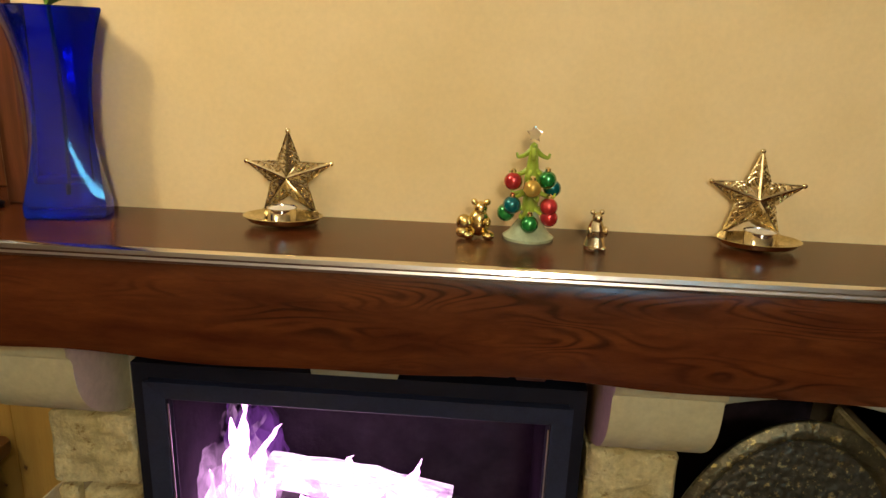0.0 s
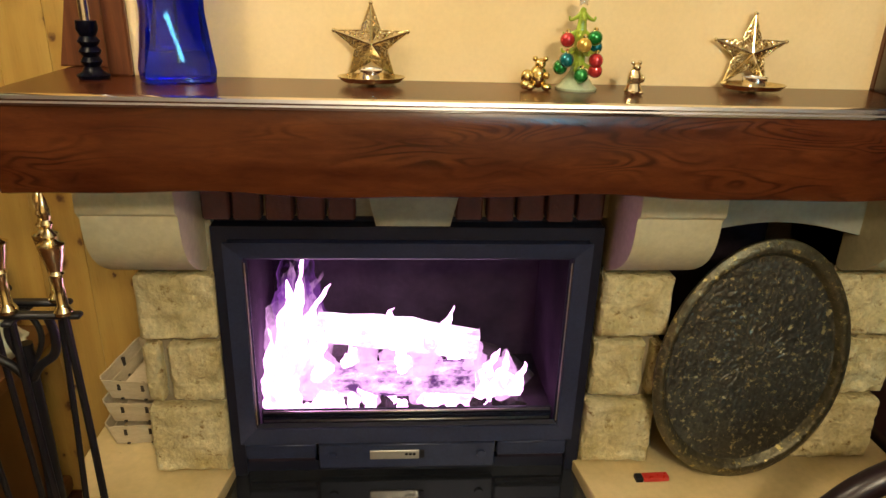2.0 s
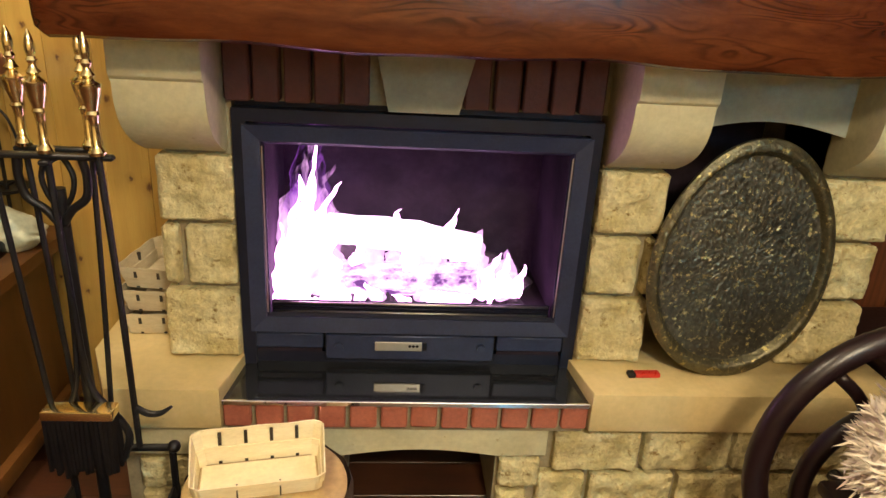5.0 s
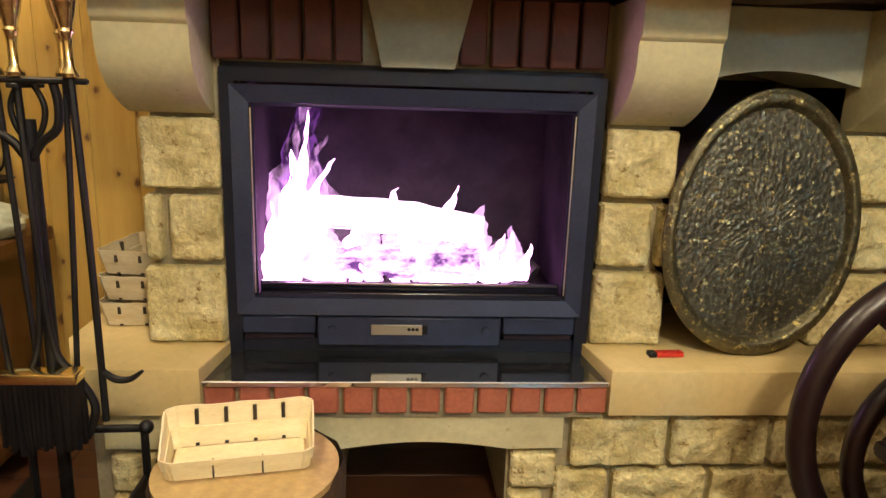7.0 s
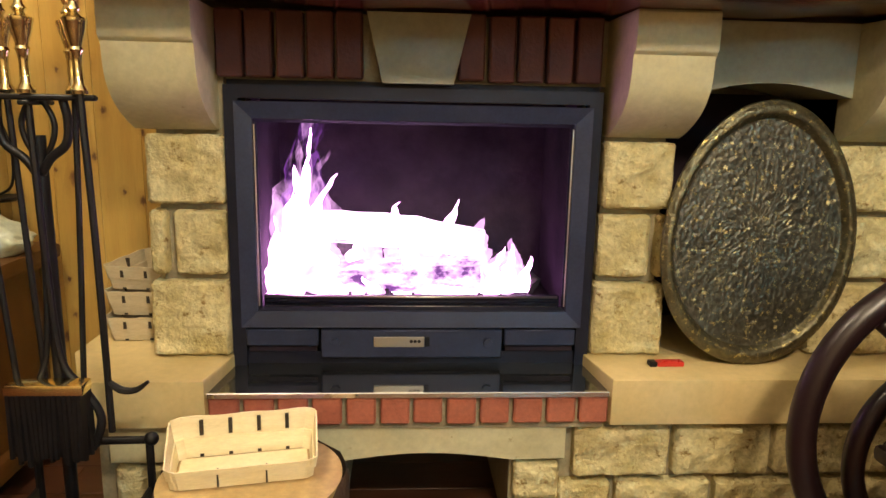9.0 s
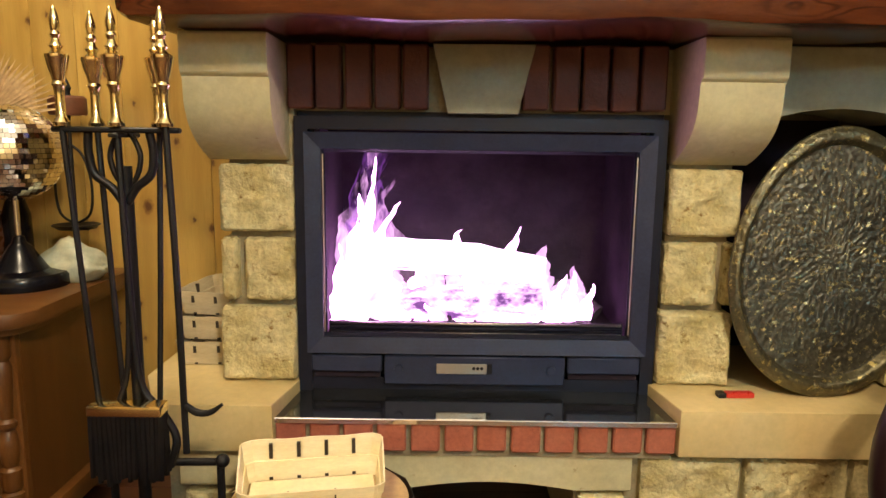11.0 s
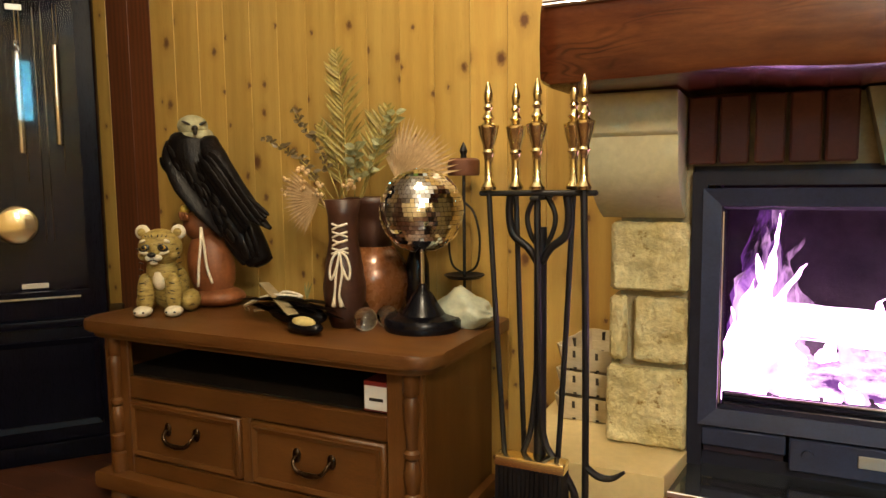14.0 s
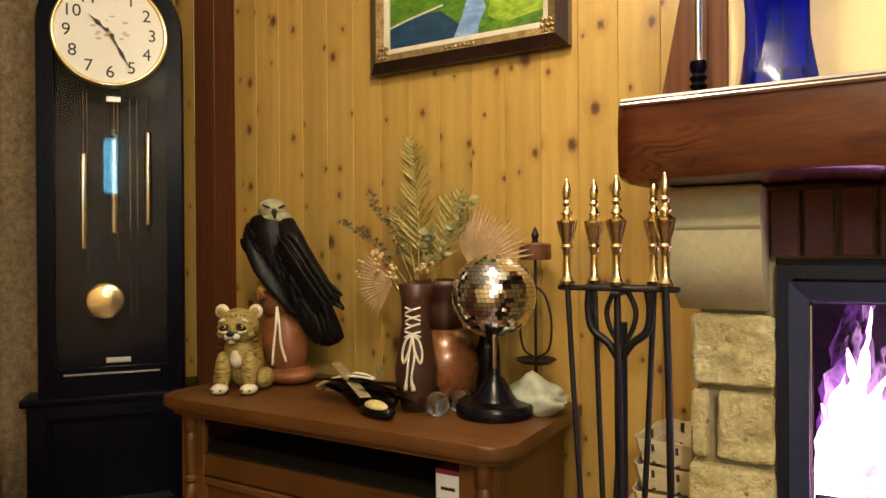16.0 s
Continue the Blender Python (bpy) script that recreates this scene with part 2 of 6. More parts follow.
def figured_wood(name, dark, light, line, stretch, rough):
    """Stained wood with a cathedral figure: contour lines of a slow noise drawn out along the grain."""
    m, nt, b = node_mat(name)
    v = coords(nt, stretch, False)
    slow = add(nt, "ShaderNodeTexNoise", Scale=1.5, Detail=1.5, Roughness=0.45, Distortion=0.5)
    nt.links.new(v, slow.inputs["Vector"])
    mul = nt.nodes.new("ShaderNodeMath")
    mul.operation = "MULTIPLY"
    mul.inputs[1].default_value = 11.0
    nt.links.new(slow.outputs["Fac"], mul.inputs[0])
    fr = nt.nodes.new("ShaderNodeMath")
    fr.operation = "PINGPONG"
    fr.inputs[1].default_value = 0.5
    nt.links.new(mul.outputs[0], fr.inputs[0])
    lines = ramp(nt, fr.outputs[0], [(0.06, (1, 1, 1)), (0.30, (0, 0, 0))])
    fade = ramp(nt, tex(nt, v, 0.7, 2), [(0.46, (0.08,) * 3), (0.60, (0.75,) * 3)])
    fibre = tex(nt, coords(nt, (stretch[0], stretch[1] * 3, stretch[2] * 3), False), 30, 4, 0.7)
    col = ramp(nt, tex(nt, v, 2.0, 3), [(0.3, dark), (0.7, light)])
    col = mixc(nt, mixc(nt, 1.0, lines, fade, "MULTIPLY"), col, line)
    col = mixc(nt, 0.7, col, ramp(nt, fibre, [(0.3, (0.75,) * 3), (0.7, (1.15,) * 3)]), "MULTIPLY")
    nt.links.new(col, b.inputs["Base Color"])
    b.inputs["Roughness"].default_value = rough
    b.inputs["Specular IOR Level"].default_value = 0.3
    b.inputs["Coat Weight"].default_value = 0.15
    b.inputs["Coat Roughness"].default_value = 0.14
    b.inputs["Coat IOR"].default_value = 1.55
    bump(nt, b, fibre, 0.12, 0.001)
    return m


MAHOGANY = figured_wood("mahogany_stained_wood", (0.046, 0.0095, 0.0033), (0.098, 0.0255, 0.0075), (0.015, 0.0036, 0.0017), (3.4, 8, 17), 0.24)
UNSEEN_DARK = wood("dark_unseen_timber", (0.05, 0.022, 0.010), (0.09, 0.04, 0.018), (5, 5, 0.4), 0.5, 1.3, 3.0)
BENCH = wood("honey_brown_wood", (0.092, 0.033, 0.0065), (0.150, 0.060, 0.013), (1.0, 7, 7), 0.42, 1.2, 3.0, None, 0.0, 0.06, 0.3)
BENCH_UP = wood("honey_brown_upright", (0.092, 0.033, 0.0065), (0.150, 0.060, 0.013), (7, 7, 1.0), 0.42, 1.2, 3.0, None, 0.0, 0.06, 0.3)
EBONY = wood("black_lacquered_wood", (0.0016, 0.0016, 0.0045), (0.0032, 0.0032, 0.009), (6, 6, 0.8), 0.3, 1.5, 2.0, None, 0.0, 0.05, 0.3)
EBONY.node_tree.nodes["Principled BSDF"].inputs["Specular IOR Level"].default_value = 0.07
DARK_RED_WOOD = wood("dark_cherry_wood", (0.010, 0.004, 0.006), (0.018, 0.007, 0.008), (2, 2, 2), 0.36, 1.0, 1.0, None, 0.1, 0.05, 0.1, 0.06, 0.25)
BARK_END = wood("sawn_log_end", (0.40, 0.265, 0.10), (0.52, 0.37, 0.17), (1, 1, 1), 0.7, 9.0, 2.0, None, 0.0, 0.05, 0.18)
BARK = surf("rough_bark", (0.035, 0.018, 0.010), (0.095, 0.05, 0.026), 14, 60, 0.9, 0, 0.9, 0.006, (1, 1, 0.3))
FLOORWOOD = wood("red_brown_floorboards", (0.05, 0.018, 0.010), (0.10, 0.036, 0.018), (1.0, 8, 8), 0.35, 1.2, 3.0, None, 0.2, 0.15, 0.4)
PLASTER = surf("cream_plaster", (0.70, 0.55, 0.28), (0.80, 0.65, 0.37), 3.0, 130, 0.75, 0, 0.12, 0.002, vary=0.035)
CEIL = surf("off_white_ceiling_paint", (0.66, 0.66, 0.64), (0.72, 0.72, 0.70), 3.0, 120, 0.85, 0, 0.1, vary=0.03)
STONE = surf("yellow_limestone", (0.48, 0.395, 0.17), (0.70, 0.62, 0.36), 11, 85, 0.85, 0, 1.0, 0.008, spots=((0.25, 0.16, 0.05), 30, 0.585), vary=0.22)
CUTSTONE = surf("smooth_cut_limestone", (0.47, 0.43, 0.25), (0.60, 0.555, 0.35), 6, 70, 0.75, 0, 0.25, 0.002, spots=((0.36, 0.29, 0.15), 30, 0.66), vary=0.1)
SHELFSTONE = surf("honed_limestone_slab", (0.54, 0.42, 0.19), (0.64, 0.51, 0.26), 5, 60, 0.6, 0, 0.15, 0.002, spots=((0.40, 0.30, 0.14), 22, 0.68), vary=0.08)
GREYSTONE = surf("grey_green_cut_stone", (0.30, 0.31, 0.23), (0.40, 0.40, 0.31), 7, 80, 0.75, 0, 0.25, 0.002, vary=0.1)
MORTAR = surf("grey_mortar", (0.26, 0.22, 0.14), (0.36, 0.31, 0.2), 12, 120, 0.95, 0, 0.5, 0.003)
BRICK = surf("red_brown_brick", (0.30, 0.085, 0.05), (0.42, 0.135, 0.08), 10, 110, 0.85, 0, 0.45, 0.003, vary=0.18)
# Darker brick for the soldier course, the mantel's shadow put into its colour.
BRICK_SHADED = surf("brick_shaded_by_mantel", (0.095, 0.030, 0.024), (0.15, 0.048, 0.036), 10, 110, 0.7, 0, 0.35, 0.003, vary=0.15)
IRON = surf("black_cast_iron", (0.007, 0.008, 0.018), (0.014, 0.016, 0.032), 7, 150, 0.45, 0.2, 0.12, 0.001, spec=0.3)
STEEL_BLUE = surf("dark_blue_grey_enamel", (0.022, 0.029, 0.064), (0.036, 0.045, 0.090), 7, 150, 0.40, 0.2, 0.08, 0.001, spec=0.35)
# Soot in the firebox; the same dark colour serves as shade in niche and slots.
SOOT_SHADE = surf("sooty_firebrick_and_shade", (0.012, 0.009, 0.013), (0.040, 0.028, 0.040), 6, 60, 0.95, 0, 0.4, 0.004, spec=0.08)
BLACK_IRON = surf("matt_black_wrought_iron", (0.006, 0.006, 0.008), (0.014, 0.013, 0.015), 20, 160, 0.45, 0.4, 0.25, 0.001)
SLAB = surf("polished_black_slab", (0.010, 0.011, 0.013), (0.018, 0.02, 0.023), 10, 160, 0.07, 0.0, 0.0, coat=0.6)
CHROME = surf("polished_chrome", (0.78, 0.78, 0.80), (0.88, 0.88, 0.9), 8, 120, 0.09, 1.0, 0.0, vary=0.03)
BRUSHED = surf("brushed_nickel", (0.58, 0.56, 0.50), (0.64, 0.62, 0.55), 3, 120, 0.36, 1.0, 0.0, vary=0.03)
BRASS = surf("polished_brass", (0.92, 0.76, 0.40), (0.97, 0.85, 0.52), 12, 120, 0.16, 1.0, 0.03, vary=0.05)
GOLD_DULL = surf("antique_gold_metal", (0.66, 0.54, 0.30), (0.88, 0.77, 0.50), 30, 180, 0.2, 1.0, 0.3, 0.001, vary=0.2)
# Yellow spots in both pewters are painted glints off the embossing.
BRONZE = surf("hammered_dark_pewter", (0.085, 0.085, 0.072), (0.16, 0.155, 0.12), 9, 120, 0.40, 0.8, 0.6, 0.004, spots=((0.60, 0.52, 0.26), 62, 0.56), vary=0.25)
BRONZE_RIM = surf("glint_flecked_pewter", (0.095, 0.09, 0.06), (0.19, 0.17, 0.10), 14, 120, 0.38, 0.8, 0.6, 0.004, spots=((0.56, 0.46, 0.18), 64, 0.565), vary=0.25)

# ---------- the room ----------
XW, XE, YN, YS, ZC = -3.30, 2.10, 1.47, -2.60, 2.52


def room_box(name, x0, x1, y0, y1, z0, z1, mat, label, cat):
    ob = part(name, box(bm_new(), x0, x1, y0, y1, z0, z1), mat)
    return tagged(ob, label, cat, "", "structure")


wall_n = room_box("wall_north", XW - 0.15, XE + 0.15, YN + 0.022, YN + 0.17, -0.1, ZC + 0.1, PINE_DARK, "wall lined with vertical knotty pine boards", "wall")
# Side walls are out of view; their dark tone only lowers fill and reflections.
room_box("wall_west", XW - 0.15, XW, YS - 0.15, YN + 0.022, -0.1, ZC + 0.1, UNSEEN_DARK, "unseen side wall, added dark to cut bounced light", "wall")
room_box("wall_east", XE, XE + 0.15, YS - 0.15, YN + 0.022, -0.1, ZC + 0.1, UNSEEN_DARK, "unseen side wall, added dark to cut bounced light", "wall")
WX0, WX1, WZ0, WZ1 = 0.62, 0.95, 1.57, 2.25
wall_s = thing("wall_south", (0, 0, 0), "plain cream plastered rear wall with a narrow window", "wall", kind="structure")
for x0, x1, z0, z1 in ((XW, WX0, -0.1, ZC + 0.1), (WX1, XE, -0.1, ZC + 0.1), (WX0, WX1, -0.1, WZ0), (WX0, WX1, WZ1, ZC + 0.1)):
    part("wall_panel", box(bm_new(), x0, x1, YS - 0.15, YS, z0, z1), PLASTER, wall_s)
win = thing("window_1", (0, 0, 0), "narrow white-framed window with blue evening light outside", "window", kind="structure")
part("window_frame", box(bm_new(), WX0, WX0 + 0.05, YS - 0.10, YS - 0.05, WZ0, WZ1, 0.004), CEIL, win)
part("window_frame", box(bm_new(), WX1 - 0.05, WX1, YS - 0.10, YS - 0.05, WZ0, WZ1, 0.004), CEIL, win)
for z0 in (WZ0, WZ1 - 0.05):
    part("window_frame", box(bm_new(), WX0 + 0.051, WX1 - 0.051, YS - 0.10, YS - 0.05, z0, z0 + 0.05, 0.004), CEIL, win)
part("window_sill", box(bm_new(), WX0 - 0.03, WX1 + 0.03, YS - 0.048, YS + 0.05, WZ0 - 0.025, WZ0 - 0.001, 0.006), CEIL, win)
dusk = part("backdrop", box(bm_new(), WX0 - 0.6, WX1 + 0.6, YS - 0.60, YS - 0.58, WZ0 - 0.6, WZ1 + 0.8), glow("blue_evening_sky", (0.18, 0.68, 1.0), 38.0))
tagged(dusk, "blue evening sky outside the window", "sky", "", "structure")
room_box("ceiling", XW, XE, YS, YN + 0.022, ZC, ZC + 0.1, CEIL, "plain off-white painted ceiling", "ceiling")
floor = room_box("floor", XW, XE, YS, YN + 0.022, -0.1, -0.031, UNSEEN_DARK, "red-brown wooden floor of long boards", "floor")


# ---------- fireplace masonry ----------
fire = thing("fireplace", (0, 0, 0), "yellow limestone fireplace with rough stone piers, corbels and a raised hearth", "fireplace")
for x0, x1, y0, z0 in ((-0.775, -0.628, 1.105, 0.38), (0.205, 0.345, 1.105, 0.38), (0.735, 0.90, 1.105, 0.38), (0.345, 0.735, 1.425, 0.38), (-0.628, 0.205, 1.12, 1.00)):
    part("mortar_core", box(bm_new(), x0, x1, y0, YN, z0, 1.14), MORTAR, fire, "grey mortar joints")


def stone(x0, x1, y0, y1, z0, z1, seed, amp=0.011):
    part("stone", rough_stone(bm_new(), x0, x1, y0, y1, z0, z1, amp, 0.0075, seed), STONE, fire, smooth="auto")


for k, (x0, x1, cut, flip) in enumerate(((-0.795, -0.628, 0.046, 1), (0.197, 0.360, 0.034, 0), (0.722, 0.915, 0.052, 1))):
    stone(x0 - 0.004, x1 + 0.002, 1.072, 1.30, 0.389, 0.562, 3 + k * 7.3)
    if flip:
        stone(x0, x0 + cut - 0.007, 1.079, 1.30, 0.574, 0.720, 4 + k * 5.3)
        stone(x0 + cut + 0.007, x1, 1.077, 1.30, 0.574, 0.720, 5 + k * 6.1)
    else:
        stone(x0, x1 - cut - 0.007, 1.077, 1.30, 0.574, 0.720, 4 + k * 5.3)
        stone(x1 - cut + 0.007, x1, 1.079, 1.30, 0.574, 0.720, 5 + k * 6.1)
    stone(x0 + 0.002, x1 + 0.001, 1.074, 1.30, 0.732, 0.884, 6 + k * 4.7)

# corbels: a stepped slab over a bulging nose
nose = [(1.30, 1.142), (0.935, 1.142), (0.930, 1.137), (0.930, 1.068), (0.934, 1.063), (0.944, 1.058)]
for a in range(0, 13):
    t = a / 12
    nose.append((0.944 + 0.006 * t + 0.125 * t ** 2.6, 1.052 - 0.155 * t ** 0.85))
nose += [(1.085, 0.892), (1.30, 0.892)]
for x0, x1 in ((-0.812, -0.640), (0.204, 0.370), (0.735, 0.915)):
    part("corbel", extrude_poly(bm_new(), nose, x0, x1, "x", 0.003), CUTSTONE, fire, "smooth carved corbel stone", smooth="auto")

# shallow stone arch over the niche
arch = [(0.365, 1.142), (0.735, 1.142), (0.735, 0.985)]
for a in range(1, 12):
    t = a / 12
    arch.append((0.735 - 0.37 * t, 0.985 + 0.030 * math.sin(math.pi * t)))
arch += [(0.365, 0.985)]
part("niche_lintel", extrude_poly(bm_new(), arch, 1.055, 1.30, "y", 0.003), GREYSTONE, fire, "grey arched lintel stone", smooth="auto")
# Dark sheet across the niche back, coloured for the shade in there.
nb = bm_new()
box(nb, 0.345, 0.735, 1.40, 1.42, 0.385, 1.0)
part("niche_back", nb, SOOT_SHADE, fire, "niche back coloured dark for shade")

# soldier course of bricks with a keystone
brick_me = box(bm_new(), -0.0275, 0.0275, 1.078, 1.12, 1.004, 1.141, 0.004)
b0 = part("brick", brick_me, BRICK_SHADED, fire)
spots = [-0.611 + 0.0632 * i for i in range(5)] + [-0.098 + 0.0632 * i for i in range(5)]
for i, x in enumerate(spots):
    o = b0 if i == 0 else b0.copy()
    if i:
        scene.collection.objects.link(o)
    o.location = (x + random.uniform(-0.002, 0.002), random.uniform(-0.002, 0.002), random.uniform(-0.002, 0.002))
key = [(-0.322, 1.141), (-0.104, 1.141), (-0.138, 0.996), (-0.290, 0.996)]
part("keystone", extrude_poly(bm_new(), key, 1.066, 1.12, "y", 0.004), GREYSTONE, fire, "grey wedge-shaped keystone", smooth="auto")

# raised hearth: shelf slabs, brick edge, black plate
def shelf(x0, x1, cutl, cutr, seed):
    pts = [(x0, 0.926), (x1, 0.926), (x1 + cutr, 1.10), (x1 + cutr, YN), (x0 + cutl, YN), (x0 + cutl, 1.10)]
    part("hearth_shelf", extrude_poly(bm_new(), pts, 0.284, 0.387, "z", 0.004), SHELFSTONE, fire, "honed pale stone hearth slab", smooth="auto")


shelf(-0.90, -0.650, -0.085, 0.028, 1)
shelf(0.206, 0.985, -0.026, 0.0, 2)
part("hearth_bed", box(bm_new(), -0.64, 0.195, 0.945, YN, 0.272, 0.345), MORTAR, fire)
bb = part("brick", box(bm_new(), -0.0305, 0.0305, 0.928, 0.99, 0.289, 0.349, 0.004), BRICK, fire)
for i in range(12):
    o = bb if i == 0 else bb.copy()
    if i:
        scene.collection.objects.link(o)
    o.location = (-0.6135 + 0.0711 * i + random.uniform(-0.0015, 0.0015), random.uniform(-0.003, 0.001), random.uniform(-0.001, 0.001))
pl = [(-0.643, 0.930), (0.198, 0.930), (0.180, 1.105), (-0.620, 1.105)]
part("hearth_plate", extrude_poly(bm_new(), pl, 0.351, 0.361, "z"), SLAB, fire, "polished black hearth plate")
part("hearth_edge", box(bm_new(), -0.645, 0.200, 0.922, 0.9295, 0.350, 0.3625, 0.0015), CHROME, fire, "thin chrome edging strip")

# base wall under the hearth, with a log niche
for x0, x1, y0 in ((-0.895, -0.375, 0.985), (0.0, 0.98, 0.985), (-0.375, 0.0, 1.38)):
    part("base_core", box(bm_new(), x0, x1, y0, YN, -0.012, 0.284), MORTAR, fire)
lint = [(-0.86, 0.280), (0.118, 0.280), (0.118, 0.192), (0.0, 0.192)]
for a in range(1, 10):
    t = a / 10
    lint.append((0.0 - 0.375 * t, 0.192 + 0.018 * math.sin(math.pi * t)))
lint += [(-0.375, 0.192), (-0.86, 0.192)]
part("base_lintel", extrude_poly(bm_new(), lint, 0.952, 1.05, "y", 0.003), CUTSTONE, fire, "long smooth stone lintel over the log niche", smooth="auto")
sd = 20
for z0, z1, xs in ((0.146, 0.268, (0.132, 0.360, 0.595, 0.81, 0.975)), (-0.01, 0.134, (0.10, 0.235, 0.465, 0.70, 0.975))):
    for x0, x1 in zip(xs, xs[1:]):
        stone(x0 + 0.006, x1 - 0.006, 0.956, 1.05, z0, z1, sd)
        sd += 3.3
for z0, z1, xs in ((0.09, 0.180, (0.0, 0.115)), (-0.01, 0.082, (0.0, 0.09)), (0.09, 0.182, (-0.86, -0.62, -0.375)), (-0.01, 0.082, (-0.86, -0.70, -0.375))):
    for x0, x1 in zip(xs, xs[1:]):
        stone(x0 + 0.005, x1 - 0.005, 0.958, 1.05, z0, z1, sd)
        sd += 3.3

# ---------- chimney hood ----------
hood = bm_new()
box(hood, -0.702, 0.635, 1.002, YN, 1.297, ZC)
tagged(part("chimney_breast", hood, PLASTER), "cream plastered chimney hood above the mantelpiece", "chimney", "", "structure")
for s, x0, x1 in ((-1, -0.742, -0.702), (1, 0.635, 0.675)):
    t = part("corner_trim", box(bm_new(), x0, x1, 0.990, 1.03, 1.297, ZC, 0.003), PINE_DARK)
    tagged(t, "reddish-brown wooden corner trim of the chimney hood", "trim", "", "structure")
    side = [(x0 if s < 0 else x1, 1.297), (x0 + s * 0.128 if s < 0 else x1 + 0.128, 1.297), (x0 + s * 0.105 if s < 0 else x1 + 0.105, 1.40), (x0 + s * 0.06 if s < 0 else x1 + 0.06, 1.62), (x0 + s * 0.05 if s < 0 else x1 + 0.05, ZC), (x0 if s < 0 else x1, ZC)]
    t = part("hood_side_board", extrude_poly(bm_new(), side, 1.10, YN, "y", 0.003), PINE_DARK)
    tagged(t, "brown wooden side board flaring out towards the mantelpiece", "trim", "", "structure")

# ---------- mantelpiece ----------
mantel = thing("mantelpiece", (0, 0, 1.14), "thick reddish-brown wooden mantelpiece beam with a wavy lower edge", "mantelpiece")
XL, XR, YF, YB = -0.868, 1.03, 0.788, 1.20
bm = bm_new()
cols = []
N = 90
for i in range(N + 1):
    x = XL + (XR - XL) * i / N
    e = min(x - XL, XR - x)
    rnd = 0.014 * (1 - min(1, e / 0.018)) ** 2
    wv = 0.004 * math.sin(x * 9.5 + 1.0) + 0.002 * math.sin(x * 21)
    zb = 0.002 + wv + rnd * 0.9
    ring = [(YF + 0.020 + rnd, zb), (YF + 0.004 + rnd, zb + 0.006), (YF + rnd, zb + 0.022), (YF - 0.003 + rnd, 0.075), (YF + rnd, 0.120), (YF + 0.002 + rnd, 0.150 - rnd), (YF + 0.008 + rnd, 0.157 - rnd * 0.4), (YB, 0.157 - rnd * 0.4), (YB, zb + 0.01)]
    cols.append([bm.verts.new((x, y, z)) for y, z in ring])
for a, b in zip(cols, cols[1:]):
    for j in range(len(a)):
        bm.faces.new((a[j], a[(j + 1) % len(a)], b[(j + 1) % len(a)], b[j]))
bm.faces.new(cols[0])
bm.faces.new(cols[-1])
part("beam", bm, MAHOGANY, mantel, smooth="auto")
strip = bm_new()
prof = [(YF + 0.003, 0.1405), (YF - 0.003, 0.1415), (YF - 0.005, 0.1455), (YF - 0.0035, 0.1485), (YF - 0.005, 0.1515), (YF - 0.003, 0.1565), (YF + 0.003, 0.1585), (YF + 0.006, 0.1585), (YF + 0.006, 0.156)]
extrude_poly(strip, prof, XL + 0.010, XR - 0.010, "x")
part("edge_strip", strip, CHROME, mantel, "polished chrome edging strip", smooth="auto")

# ---------- fire insert ----------
ins = thing("fireplace_insert", (0, 0, 0.36), "black steel fireplace insert with a glass door and burning logs inside", "fireplace insert")
X0, X1 = -0.626, 0.192
sh = bm_new()
box(sh, X0, X0 + 0.03, 1.085, 1.12, 0.001, 0.628)
box(sh, X1 - 0.03, X1, 1.085, 1.12, 0.001, 0.628)
box(sh, X0 + 0.03, X1 - 0.03, 1.085, 1.12, 0.600, 0.628)
box(sh, X0 + 0.03, X1 - 0.03, 1.100, 1.12, 0.001, 0.030)
part("outer_frame", sh, IRON, ins, smooth="auto")
part("top_seal", box(bm_new(), X0, X1, 1.1205, 1.150, 0.602, 0.640), IRON, ins)


def ring_frame(x0, x1, z0, z1, w, ya, yb, bev=0.004):
    bm = bm_new()
    o = [(x0, z0), (x1, z0), (x1, z1), (x0, z1)]
    i = [(x0 + w, z0 + w), (x1 - w, z0 + w), (x1 - w, z1 - w), (x0 + w, z1 - w)]
    O = [[bm.verts.new((p[0], y, p[1])) for p in o] for y in (ya, yb)]
    I = [[bm.verts.new((p[0], y, p[1])) for p in i] for y in (ya + bev * 2, yb)]
    for k in range(4):
        n = (k + 1) % 4
        bm.faces.new((O[0][k], O[0][n], I[0][n], I[0][k]))
        bm.faces.new((O[1][k], O[1][n], I[1][n], I[1][k]))
        bm.faces.new((O[0][k], O[0][n], O[1][n], O[1][k]))
        bm.faces.new((I[0][k], I[0][n], I[1][n], I[1][k]))
    return bm


door = part("glass_door", ring_frame(X0 + 0.022, X1 - 0.022, 0.094, 0.594, 0.036, 1.078, 1.105), STEEL_BLUE, ins, "dark blue-grey door frame")
part("inner_bead", ring_frame(X0 + 0.059, X1 - 0.059, 0.131, 0.557, 0.007, 1.090, 1.10), IRON, door, "thin black metal bead")
# Bright slivers added on the bead's sides in place of its reflections.
for x0 in (X0 + 0.0605, X1 - 0.0630):
    part("bead_strip", box(bm_new(), x0, x0 + 0.0025, 1.0878, 1.0895, 0.142, 0.546), BRUSHED, door, "thin bright strip standing in for the bead's reflection")
gl = part("pane", box(bm_new(), X0 + 0.063, X1 - 0.063, 1.097, 1.101, 0.135, 0.553), glass("door_glass", (0.97, 0.95, 0.96), 0.0, 1.07), door, "clear heat-proof glass")
gl.visible_shadow = False
part("control_panel", box(bm_new(), -0.428, -0.012, 1.080, 1.10, 0.020, 0.088, 0.003), STEEL_BLUE, ins, smooth="auto")
